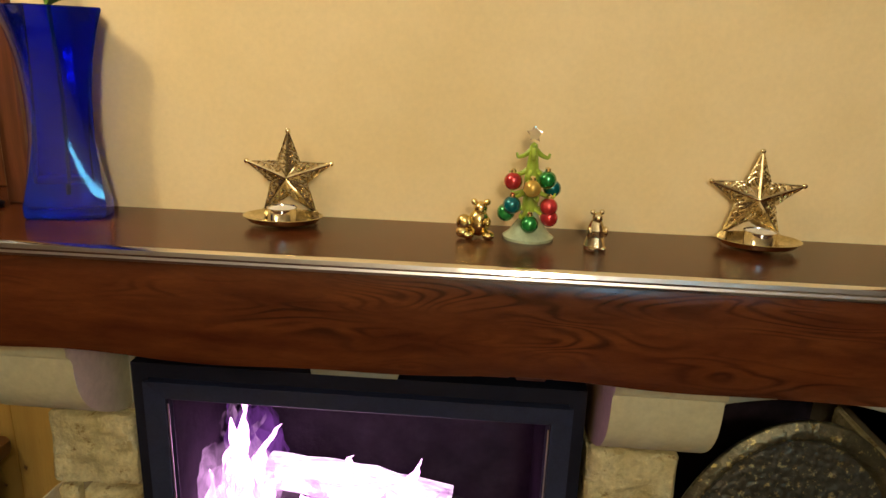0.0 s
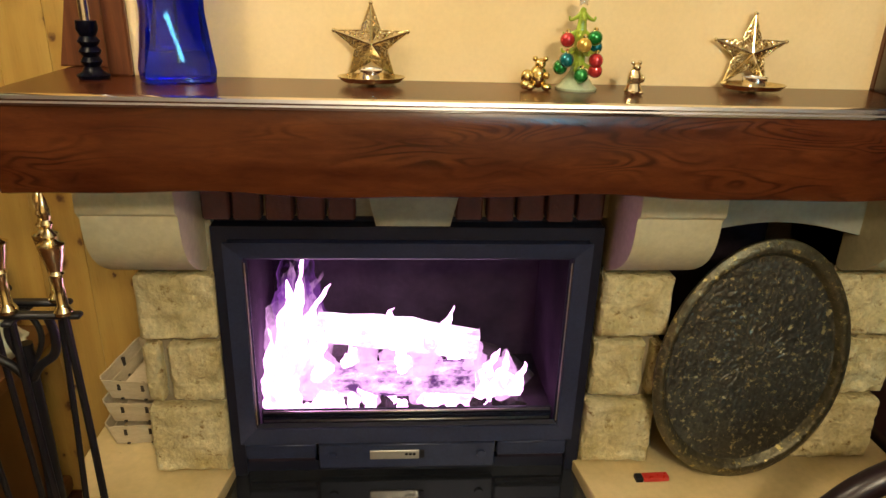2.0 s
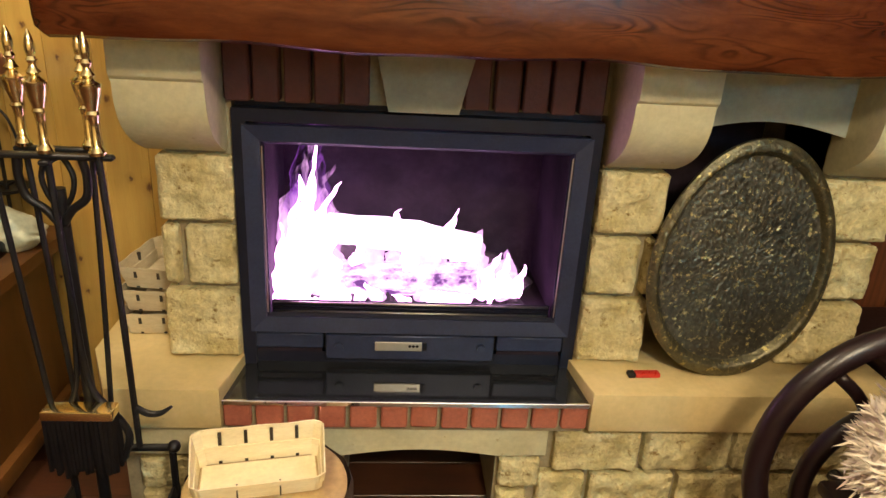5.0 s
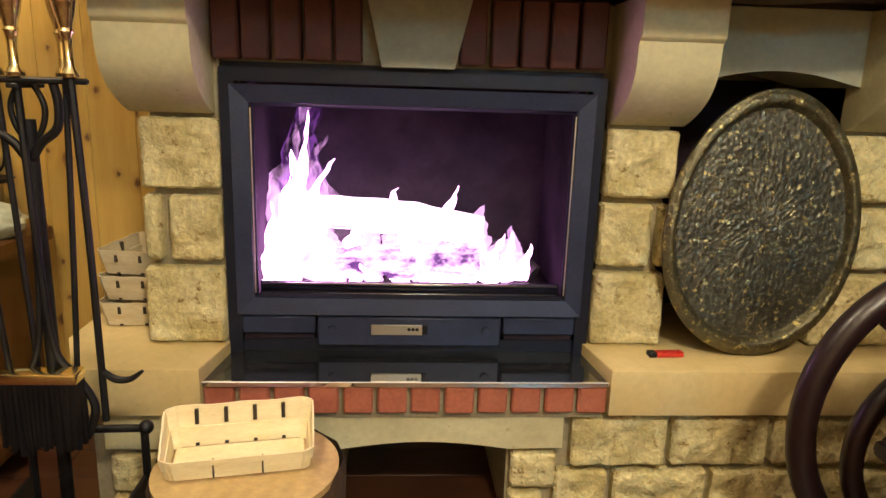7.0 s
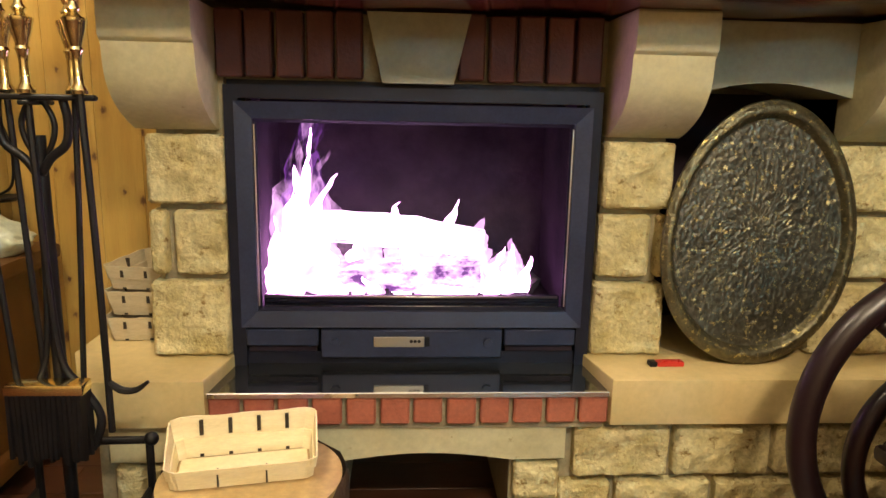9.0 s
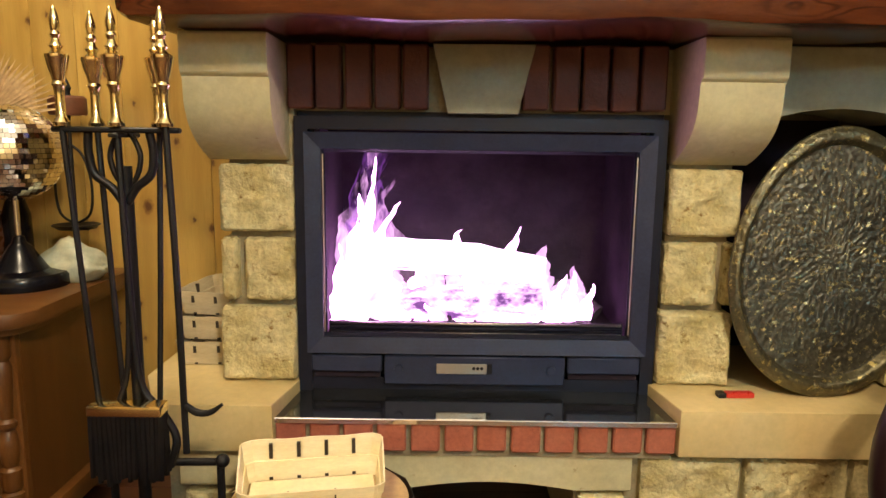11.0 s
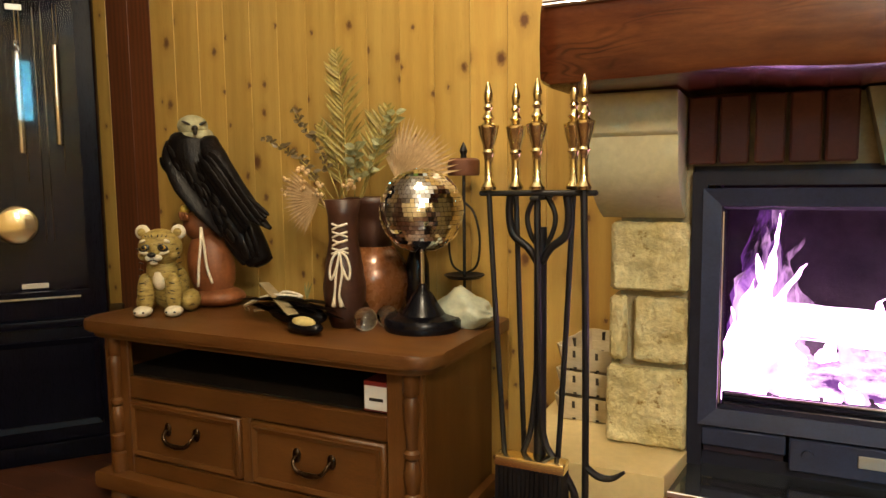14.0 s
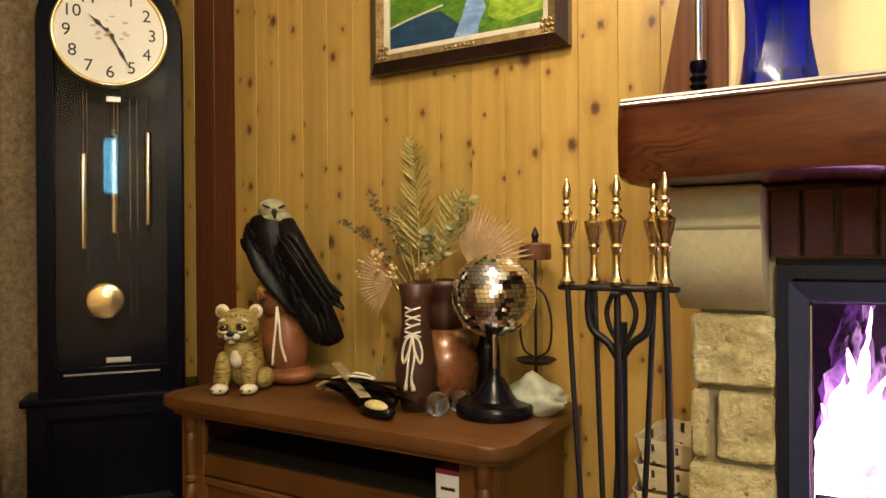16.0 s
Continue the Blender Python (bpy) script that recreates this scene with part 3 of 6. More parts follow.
for x0, x1 in ((-0.596, -0.434), (-0.006, 0.160)):
    part("side_panel", box(bm_new(), x0, x1, 1.083, 1.10, 0.048, 0.088, 0.003), STEEL_BLUE, ins, smooth="auto")
    # Solid dark block, coloured as the shade inside the slot.
    part("air_slot", box(bm_new(), x0 + 0.004, x1 - 0.004, 1.094, 1.10, 0.033, 0.045), SOOT_SHADE, ins)
plate = part("name_plate", box(bm_new(), -0.308, -0.192, 1.0755, 1.080, 0.048, 0.072, 0.001), BRUSHED, ins, "brushed metal maker's plate")
lg = bm_new()
for i in range(3):
    ball(lg, (-0.222 + i * 0.009, 1.0752, 0.062), 0.004, 8, 6, (1, 0.2, 1))
box(lg, -0.190, -0.180, 1.075, 1.0795, 0.050, 0.072, 0.001)
part("mark", lg, BLACK_IRON, plate)
for x in (-0.395, -0.045):
    part("knob", lathe(bm_new(), [(0.0, 0.006), (0.010, 0.006), (0.011, 0.0)], 14, pose(x, 1.080, 0.058, 90, 0, 0), False), STEEL_BLUE, ins, smooth="auto")
fb = bm_new()
fx0, fx1, fy0, fy1, fz0, fz1 = X0 + 0.042, X1 - 0.042, 1.105, 1.445, 0.10, 0.60
box(fb, fx0, fx0 + 0.012, fy0, fy1, fz0, fz1)
box(fb, fx1 - 0.012, fx1, fy0, fy1, fz0, fz1)
box(fb, fx0 + 0.012, fx1 - 0.012, fy1 - 0.012, fy1, fz0, fz1)
box(fb, fx0 + 0.012, fx1 - 0.012, fy0, fy1 - 0.012, fz0, fz0 + 0.02)
box(fb, fx0 + 0.012, fx1 - 0.012, fy0 + 0.1, fy1 - 0.012, fz1 - 0.012, fz1)
part("firebox", fb, SOOT_SHADE, ins, "soot-darkened firebox lining")
gr = bm_new()
box(gr, -0.56, 0.126, 1.118, 1.128, 0.122, 0.160, 0.003)
for i in range(3):
    part("guard_bar", tube(bm_new(), [(-0.555, 1.114, 0.133 + i * 0.012), (0.12, 1.114, 0.133 + i * 0.012)], 0.0032, 8), BRUSHED if i != 1 else IRON, ins, "thin bright steel bar", smooth=True)
part("log_guard", gr, IRON, ins, "low iron log guard")
tab = bm_new()
extrude_poly(tab, [(-0.245, 0.585), (-0.185, 0.585), (-0.215, 0.568)], 1.125, 1.129, "y")
part("baffle_tip", tab, BRUSHED, ins, "bright steel tip of the smoke baffle")

# ---------- television bench ----------
BX0, BX1, BY0, BY1, BZ = -2.36, -1.155, 0.915, 1.44, 0.575
bench = thing("television_bench", (BX0, BY0, 0), "honey-brown wooden television bench with two drawers and an open shelf coloured dark for shade", "bench")
W, D = BX1 - BX0, BY1 - BY0
top = []
c = 0.07
for cx, cy, a0 in ((W - c, c, -90), (W - 0.02, D - 0.02, 0), (0.02, D - 0.02, 90), (c, c, 180)):
    r = c if cy == c else 0.02
    for k in range(6):
        a = radians(a0 + 18 * k)
        top.append((cx + r * math.cos(a), cy + r * math.sin(a)))
part("top", extrude_poly(bm_new(), top, BZ - 0.034, BZ, "z", 0.009), BENCH, bench, smooth="auto")
part("top_moulding", extrude_poly(bm_new(), [(W / 2 + (x - W / 2) * 0.965, D / 2 + (y - D / 2) * 0.93) for x, y in top], BZ - 0.052, BZ - 0.034, "z", 0.005), BENCH, bench, smooth="auto")
IX0, IX1, FY = 0.055, W - 0.055, 0.060
for x0 in (IX0, IX1 - 0.02):
    part("side", box(bm_new(), x0, x0 + 0.02, FY + 0.02, D - 0.02, 0.07, BZ - 0.052), BENCH_UP, bench)
# Near-black back and shelf board: the compartment's shade is put into their colour.
SHELF_SHADE = surf("black_shelf_shade", (0.010, 0.007, 0.005), (0.018, 0.012, 0.008), 9, 120, 0.7, 0, 0.1, spec=0.2)
part("back", box(bm_new(), IX0 + 0.02, IX1 - 0.02, D - 0.035, D - 0.021, 0.07, BZ - 0.052), SHELF_SHADE, bench)
part("shelf_board", box(bm_new(), IX0 + 0.02, IX1 - 0.02, FY + 0.0205, D - 0.036, 0.385, 0.405), SHELF_SHADE, bench, "shelf coloured black for shade")
part("floor_board", box(bm_new(), IX0 + 0.02, IX1 - 0.02, FY + 0.02, D - 0.036, 0.10, 0.12), BENCH, bench)
part("rail", box(bm_new(), IX0 + 0.10, IX1 - 0.10, FY, FY + 0.02, 0.335, 0.4, 0.003), BENCH, bench)
part("rail", box(bm_new(), IX0 + 0.10, IX1 - 0.10, FY, FY + 0.02, 0.10, 0.150, 0.003), BENCH, bench)
xm = (IX0 + IX1) / 2
part("rail", box(bm_new(), xm - 0.016, xm + 0.016, FY, FY + 0.02, 0.15, 0.335, 0.003), BENCH_UP, bench)
for x0 in (IX0, IX1 - 0.10):
    part("stile", box(bm_new(), x0, x0 + 0.10, FY, FY + 0.0195, 0.10, BZ - 0.052, 0.003), BENCH_UP, bench)
post = [(0.022, 0.10), (0.024, 0.16), (0.016, 0.165), (0.022, 0.175), (0.022, 0.215), (0.014, 0.222), (0.018, 0.235), (0.023, 0.27), (0.017, 0.30), (0.013, 0.305), (0.021, 0.315), (0.021, 0.325), (0.013, 0.332), (0.015, 0.36), (0.020, 0.42), (0.021, 0.45), (0.014, 0.462), (0.021, 0.472), (0.021, 0.523)]
for x in (IX0 + 0.05, IX1 - 0.028):
    part("turned_post", lathe(bm_new(), post, 16, pose(x, FY - 0.004, 0)), BENCH_UP, bench, "turned half column", smooth="auto")
plinth = [(0.03, 0.02), (W - 0.03, 0.02), (W - 0.03, D - 0.02), (0.03, D - 0.02)]
part("plinth", extrude_poly(bm_new(), plinth, 0.045, 0.10, "z", 0.012), BENCH, bench, smooth="auto")
for x in (0.09, W - 0.09):
    for y in (0.08, D - 0.09):
        part("foot", lathe(bm_new(), [(0.032, -0.012), (0.045, 0.01), (0.042, 0.03), (0.03, 0.045)], 16, pose(x, y, 0)), BENCH, bench, smooth="auto")
for x0, x1 in ((IX0 + 0.104, xm - 0.02), (xm + 0.02, IX1 - 0.104)):
    d = bm_new()
    box(d, x0, x1, FY - 0.006, FY + 0.018, 0.155, 0.330, 0.005)
    dr = part("drawer", d, BENCH, bench, smooth="auto")
    part("drawer_panel", ring_frame(x0 + 0.012, x1 - 0.012, 0.167, 0.318, 0.012, FY - 0.013, FY - 0.0055, 0.002), BENCH, dr)
    h = bm_new()
    cx = (x0 + x1) / 2
    tube(h, [(cx - 0.055, FY - 0.012, 0.262), (cx - 0.052, FY - 0.030, 0.25), (cx - 0.035, FY - 0.034, 0.232), (cx, FY - 0.034, 0.226), (cx + 0.035, FY - 0.034, 0.232), (cx + 0.052, FY - 0.030, 0.25), (cx + 0.055, FY - 0.012, 0.262)], [0.004, 0.005, 0.006, 0.008, 0.006, 0.005, 0.004], 8, 5)
    for s in (-1, 1):
        ball(h, (cx + s * 0.055, FY - 0.009, 0.262), 0.017, 12, 8, (0.8, 0.35, 1.2))
    part("handle", h, surf("dark_bronze", (0.05, 0.032, 0.02), (0.12, 0.08, 0.05), 30, 150, 0.3, 1.0, 0.1) if x0 < 0.3 else bpy.data.materials["dark_bronze"], dr, "dark bronze bail handle", smooth=True)

# ---------- tall clock ----------
PALE_BRASS = surf("pale_silvery_brass", (0.78, 0.74, 0.62), (0.88, 0.84, 0.72), 12, 120, 0.12, 1.0, 0.0, vary=0.03)
clock = thing("grandfather_clock", (-2.815, 1.085, 0), "tall black longcase clock with white dial and brass chime tubes", "clock", rz=50)
HW = 0.245
part("plinth", box(bm_new(), -0.29, 0.29, -0.03, 0.24, -0.012, 0.06, 0.01, 2), EBONY, clock, smooth="auto")
part("base", box(bm_new(), -0.275, 0.275, -0.02, 0.235, 0.06, 0.475, 0.006, 2), EBONY, clock, smooth="auto")
part("base_panel", ring_frame(-0.21, 0.21, 0.11, 0.43, 0.02, -0.030, -0.019, 0.003), EBONY, clock)
part("ledge", box(bm_new(), -0.295, 0.295, -0.04, 0.24, 0.475, 0.505, 0.010, 2), EBONY, clock, smooth="auto")
cz, R = 1.815, 0.245
outer = [(-R, 0.505)] + [(R * math.cos(radians(180 - 6 * k)), cz + 0.02 + R * math.sin(radians(180 - 6 * k))) for k in range(31)] + [(R, 0.505)]
inner = [(-0.187, 0.60)] + [(0.187 * math.cos(radians(180 - 6 * k)), cz + 0.02 + 0.187 * math.sin(radians(180 - 6 * k))) for k in range(31)] + [(0.187, 0.60)]
bm = bm_new()
L = []
for pts, y in ((outer, 0.23), (outer, 0.012), ([(x * 0.98, z if i in (0, 32) else z) for i, (x, z) in enumerate(outer)], 0.0), (inner, 0.0), (inner, 0.02)):
    L.append([bm.verts.new((p[0], y, p[1])) for p in pts])
for a, b in zip(L, L[1:]):
    for i in range(len(a)):
        bm.faces.new((a[i], a[(i + 1) % len(a)], b[(i + 1) % len(a)], b[i]))
part("case", bm, EBONY, clock, smooth="auto")
part("back_board", extrude_poly(bm_new(), outer, 0.205, 0.232, "y"), EBONY, clock)
pane = part("door_pane", extrude_poly(bm_new(), [(x * 0.995, z) for x, z in inner], 0.012, 0.016, "y"), glass("clock_glass", (0.96, 0.97, 1.0), 0.0, 1.22), clock, "clear door glass")
pane.visible_shadow = False
part("door_ledge", box(bm_new(), -0.16, 0.16, -0.012, 0.0, 0.575, 0.582, 0.002), BRUSHED, clock, "thin metal rail")
DIAL = surf("white_enamel_dial", (0.78, 0.77, 0.70), (0.84, 0.83, 0.77), 6, 150, 0.4, 0, 0.02, vary=0.02)
INK = surf("black_printed_ink", (0.012, 0.011, 0.010), (0.02, 0.018, 0.016), 9, 120, 0.5, 0, 0.0)
dial = part("dial", lathe(bm_new(), [(0.0, 0.004), (0.180, 0.004), (0.181, 0.0), (0.181, -0.02)], 64, pose(0, -0.004, cz, 90, 0, 0), False), DIAL, clock, "white dial with black numerals", smooth="auto")
part("bezel", lathe(bm_new(), [(0.180, 0.0), (0.181, 0.012), (0.187, 0.016), (0.195, 0.011), (0.198, 0.0), (0.198, -0.012), (0.180, -0.012), (0.180, 0.0)], 64, pose(0, -0.004, cz, 90, 0, 0), False), BRASS, clock, "polished brass bezel", smooth=True)


def lettering(name, text, size, m, mat, parent, depth=0.0006):
    cu = bpy.data.curves.new(name, "FONT")
    cu.body, cu.size, cu.align_x, cu.align_y, cu.extrude = text, size, "CENTER", "CENTER", depth
    tmp = bpy.data.objects.new(name, cu)
    scene.collection.objects.link(tmp)
    dg = bpy.context.evaluated_depsgraph_get()
    me = bpy.data.meshes.new_from_object(tmp.evaluated_get(dg))
    bpy.data.objects.remove(tmp)
    me.materials.clear()
    me.materials.append(mat)
    me.name = name
    ob = new(name, me)
    ob.parent = parent
    ob.matrix_basis = m
    return ob


for n in range(1, 13):
    a = radians(90 - 30 * n)
    lettering("numeral", str(n), 0.062, pose(0.142 * math.cos(a), -0.0095, cz + 0.142 * math.sin(a), 90, 0, 0), INK, dial)


def hand(angle, length, width):
    m = pose(0, -0.016, cz, 0, -90 + angle, 0)
    bm = bm_new()
    pts = [(-0.02, -0.003), (0.0, -0.006), (length * 0.35, -0.0025), (length * 0.55, -width), (length * 0.72, -0.003), (length, 0.0), (length * 0.72, 0.003), (length * 0.55, width), (length * 0.35, 0.0025), (0.0, 0.006), (-0.02, 0.003)]
    extrude_poly(bm, pts, -0.001, 0.001, "y")
    bm.transform(m)
    return part("clock_hand", bm, INK, dial, "black pointed clock hand")


hand(-48, 0.095, 0.009)
hand(152, 0.150, 0.007)
part("boss", ball(bm_new(), (0, -0.018, cz), 0.008, 10, 8), BRASS, dial, smooth=True)
GILTP = surf("faded_gold_print", (0.5, 0.42, 0.25), (0.62, 0.55, 0.38), 30, 150, 0.5)
for i in range(14):
    a = random.uniform(0, 6.28)
    r = random.uniform(0.03, 0.07)
    part("dial_ornament", ball(bm_new(), (r * math.cos(a), -0.0085, cz + 0.02 + 0.7 * r * math.sin(a)), random.uniform(0.003, 0.008), 8, 6, (1.4, 0.1, 0.7)), GILTP, dial, "faded gilt ornament")
for x, z0, z1 in ((-0.105, 1.03, 1.385), (0.0, 1.09, 1.44), (0.118, 1.12, 1.475)):
    tb = part("chime_tube", lathe(bm_new(), [(0.0, z0), (0.013, z0), (0.014, z0 + 0.004), (0.014, z1 - 0.004), (0.013, z1), (0.0, z1)], 16, pose(x, 0.10, 0), False), PALE_BRASS, clock, "polished pale brass tube", smooth="auto")
    part("cord", tube(bm_new(), [(x, 0.10, z1), (x, 0.10, 1.62)], 0.0012, 5), BRASS, tb)
    part("cord", tube(bm_new(), [(x + 0.01, 0.12, z0 - 0.1), (x + 0.01, 0.12, 1.62)], 0.0009, 5), BRASS, tb)
hk = bm_new()
tube(hk, [(0.008, 0.10, 1.475), (-0.004, 0.10, 1.482), (-0.006, 0.10, 1.470), (0.006, 0.10, 1.460), (0.006, 0.10, 1.446), (-0.006, 0.10, 1.446)], 0.002, 6, 4)
part("hook", hk, CHROME, clock, smooth=True)
pd = part("pendulum", lathe(bm_new(), [(0.0, 0.008), (0.055, 0.008), (0.068, 0.003), (0.070, 0.0), (0.066, -0.003), (0.0, -0.006)], 40, pose(-0.035, 0.08, 0.835, 90, 0, 0), False), BRASS, clock, "round brass pendulum bob", smooth="auto")
part("rod", box(bm_new(), -0.038, -0.032, 0.08, 0.083, 0.90, 1.62), EBONY, pd)
for x in (0.055, 0.08):
    part("cord", tube(bm_new(), [(x, 0.09, 0.77), (x, 0.09, 1.60)], 0.001, 5), CHROME, clock)
part("maker_plate", box(bm_new(), -0.025, 0.025, 0.085, 0.09, 1.585, 1.605, 0.002), BRUSHED, clock, "small metal plate")
part("maker_plate", box(bm_new(), -0.03, 0.055, 0.06, 0.064, 0.605, 0.625, 0.002), BRUSHED, clock, "small metal plate")

# ---------- curtain ----------
CURT = surf("brown_gold_brocade", (0.26, 0.18, 0.09), (0.52, 0.40, 0.24), 40, 160, 0.6, 0.0, 0.6, 0.003, vary=0.25)
bm = bm_new()
g = []
for i in range(121):
    t = i / 120
    y = 1.02 - 1.25 * t
    x = -3.13 + 0.055 * math.sin(t * 46) + 0.018 * math.sin(t * 17 + 1)
    g.append([bm.verts.new((x + 0.008 * math.sin(z * 3 + i * 0.2), y, z)) for z in [0.02 + 2.4 * k / 8 for k in range(9)]])
for a, b in zip(g, g[1:]):
    for k in range(8):
        bm.faces.new((a[k], a[k + 1], b[k + 1], b[k]))
bmesh.ops.solidify(bm, geom=bm.faces[:], thickness=0.004)
tagged(part("curtain", bm, CURT, smooth=True), "brown and gold brocade curtain hanging in folds beside the clock", "curtain")
rod = part("curtain_rod", tube(bm_new(), [(-3.13, 1.08, 2.43), (-3.13, -0.35, 2.43)], 0.014, 12), BRASS)
tagged(rod, "round brass curtain rod above the curtain", "curtain rod", "", "")

# ---------- stump with chip basket ----------
stump = thing("log_stump", (-0.517, 0.742, -0.012), "short sawn log stump with bark, standing before the hearth", "stump")
bm = bm_new()
rows = []
for j, z in enumerate((0.0, 0.06, 0.13, 0.20, 0.27, 0.292)):
    rows.append([])
    for i in range(48):
        a = 2 * math.pi * i / 48
        r = 0.172 + 0.012 * noise.noise(Vector((math.cos(a) * 2, math.sin(a) * 2, z * 2))) + 0.007 * noise.noise(Vector((math.cos(a) * 9, math.sin(a) * 9, z * 5))) - (0.006 if j == 5 else 0)
        rows[-1].append(bm.verts.new((r * math.cos(a), r * math.sin(a), z)))
for a, b in zip(rows, rows[1:]):
    for i in range(48):
        bm.faces.new((a[i], a[(i + 1) % 48], b[(i + 1) % 48], b[i]))
bm.faces.new(rows[0])
part("bark", bm, BARK, stump, smooth="auto")
bm = bm_new()
bm.faces.new([bm.verts.new((v[0], v[1], 0.293)) for v in [(0.165 * math.cos(2 * math.pi * i / 48) + 0.0, 0.165 * math.sin(2 * math.pi * i / 48)) for i in range(48)]])
r = bmesh.ops.extrude_face_region(bm, geom=bm.faces[:])
for v in r["geom"]:
    if isinstance(v, bmesh.types.BMVert):
        v.co.z -= 0.012
part("sawn_top", bm, BARK_END, stump, "pale sawn end grain")

# ---------- burning logs ----------
BIRCH = surf("charred_birch_bark", (0.10, 0.08, 0.09), (0.45, 0.40, 0.42), 16, 80, 0.9, 0, 0.6, 0.004, (1, 3, 3))
CHAR = surf("charcoal", (0.012, 0.01, 0.012), (0.04, 0.03, 0.035), 30, 90, 0.9, 0, 0.8, 0.005)
HOTCHAR = surf("glowing_charred_wood", (0.02, 0.016, 0.02), (0.06, 0.045, 0.055), 22, 80, 0.9, 0, 0.8, 0.005)
hb = HOTCHAR.node_tree.nodes["Principled BSDF"]
HOTCHAR.node_tree.links.new(ramp(HOTCHAR.node_tree, tex(HOTCHAR.node_tree, coords(HOTCHAR.node_tree, (1, 2, 2)), 14, 5, 0.65), [(0.40, (0.07, 0.018, 0.11)), (0.60, (1.0, 0.52, 1.0))]), hb.inputs["Emission Color"])
hb.inputs["Emission Strength"].default_value = 2.2
EMBER = glow("ember_glow", (1.0, 0.50, 0.98), 5.0)
bsdf = BIRCH.node_tree.nodes["Principled BSDF"]
hot = ramp(BIRCH.node_tree, tex(BIRCH.node_tree, coords(BIRCH.node_tree, (1, 3, 3)), 12, 5, 0.65), [(0.32, (0.16, 0.05, 0.18)), (0.54, (1.0, 0.70, 1.0))])
BIRCH.node_tree.links.new(hot, bsdf.inputs["Emission Color"])
bsdf.inputs["Emission Strength"].default_value = 3.2


def log(pts, r, mat, seed, label):
    bm = bm_new()
    tube(bm, pts, r, 14, 5)
    for v in bm.verts:
        k = noise.noise(v.co * 26 + Vector((seed, 0, 0))) * 0.006 + noise.noise(v.co * 70 + Vector((seed, 3, 0))) * 0.002
        v.co += Vector((0, k, k))
    return tagged(part("firewood_log", bm, mat, smooth="auto"), label, "firewood", "logs in the fire")


log([(-0.44, 1.27, 0.655), (-0.25, 1.26, 0.645), (-0.045, 1.25, 0.615)], [0.040, 0.043, 0.040], BIRCH, 2, "pale birch log burning on top of the fire")
log([(-0.50, 1.22, 0.525), (-0.28, 1.21, 0.545), (-0.055, 1.20, 0.555)], [0.042, 0.045, 0.045], HOTCHAR, 5, "charred black log under the burning birch log")
log([(-0.20, 1.34, 0.56), (0.0, 1.30, 0.55), (0.09, 1.24, 0.51)], [0.030, 0.034, 0.028], CHAR, 9, "charred log end leaning towards the firebox side")
log([(-0.55, 1.33, 0.52), (-0.40, 1.30, 0.57), (-0.25, 1.32, 0.60)], [0.035, 0.038, 0.035], CHAR, 12, "charred log at the back of the fire")
bed = bm_new()
for i in range(46):
    x, y = random.uniform(-0.53, 0.06), random.uniform(1.15, 1.36)
    s = random.uniform(0.012, 0.026)
    bmesh.ops.create_icosphere(bed, subdivisions=1, radius=s, matrix=pose(x, y, 0.482 + s * 0.55, random.uniform(0, 90), random.uniform(0, 90), 0) @ Matrix.Diagonal((1.3, 1, 0.75, 1)))
tagged(part("charcoal_bed", bed, CHAR), "bed of black charcoal pieces under the logs", "charcoal", "", "stuff")
em = bm_new()
for i in range(60):
    x, y = random.uniform(-0.53, 0.05), random.uniform(1.16, 1.30)
    s = random.uniform(0.012, 0.03)
    bmesh.ops.create_icosphere(em, subdivisions=1, radius=s, matrix=pose(x, y, 0.490 + s * 0.4, random.uniform(0, 90), random.uniform(0, 90), 0) @ Matrix.Diagonal((1.5, 1, 0.6, 1)))
tagged(part("glowing_embers", em, EMBER), "white-hot glowing embers between the logs", "embers", "", "stuff")

# ---------- flames ----------
CORE = glow("white_hot_flame", (1.0, 0.46, 1.0), 8.5)
ROSE = flame_mat("rose_flame_edge", (1.0, 0.48, 1.0), 1.7, 0.40, 1.25, 0.30)
# Violet shells added as the fire's halo, not flames themselves.
GLOW_VEIL = flame_mat("violet_glow_veil", (0.62, 0.16, 1.0), 0.55, 0.38, 2.6, 0.30)


def flame(h, w, lean, seed, ragged=1.0):
    """A ragged tongue: wide below, waved, tapering to a tip."""
    bm = bm_new()
    pts, rr = [], []
    n = 26
    for k in range(n + 1):
        t = k / n
        sway = noise.noise(Vector((seed * 3.7, t * 2.6, 0.3))) * w * 0.7 * t + noise.noise(Vector((seed * 1.3, t * 7.0, 4.0))) * w * 0.25
        pts.append((lean * t * t + sway, 0.5 * w * noise.noise(Vector((seed, t * 3, 9))), h * t))
        swell = 0.75 + 0.5 * noise.noise(Vector((seed * 5.1, t * 5.5, 2.0)))
        rr.append(w * (0.8 + 0.5 * math.sin(min(1.0, t * 1.6) * 2.2)) * (1 - t ** 1.4) ** 0.9 * swell + 0.0006)
    tube(bm, pts, rr, 14, 0, 0.7)
    for v in bm.verts:
        q = Vector((v.co.x * 1.0, v.co.y, v.co.z * 0.45))
        v.co.x += ragged * w * (0.30 * noise.noise(q * 34 + Vector((seed * 7, 0, 0))) + 0.25 * noise.noise(q * 80 + Vector((seed * 3, 1, 0))))
    return bm


random.seed(11)
TONGUES = []
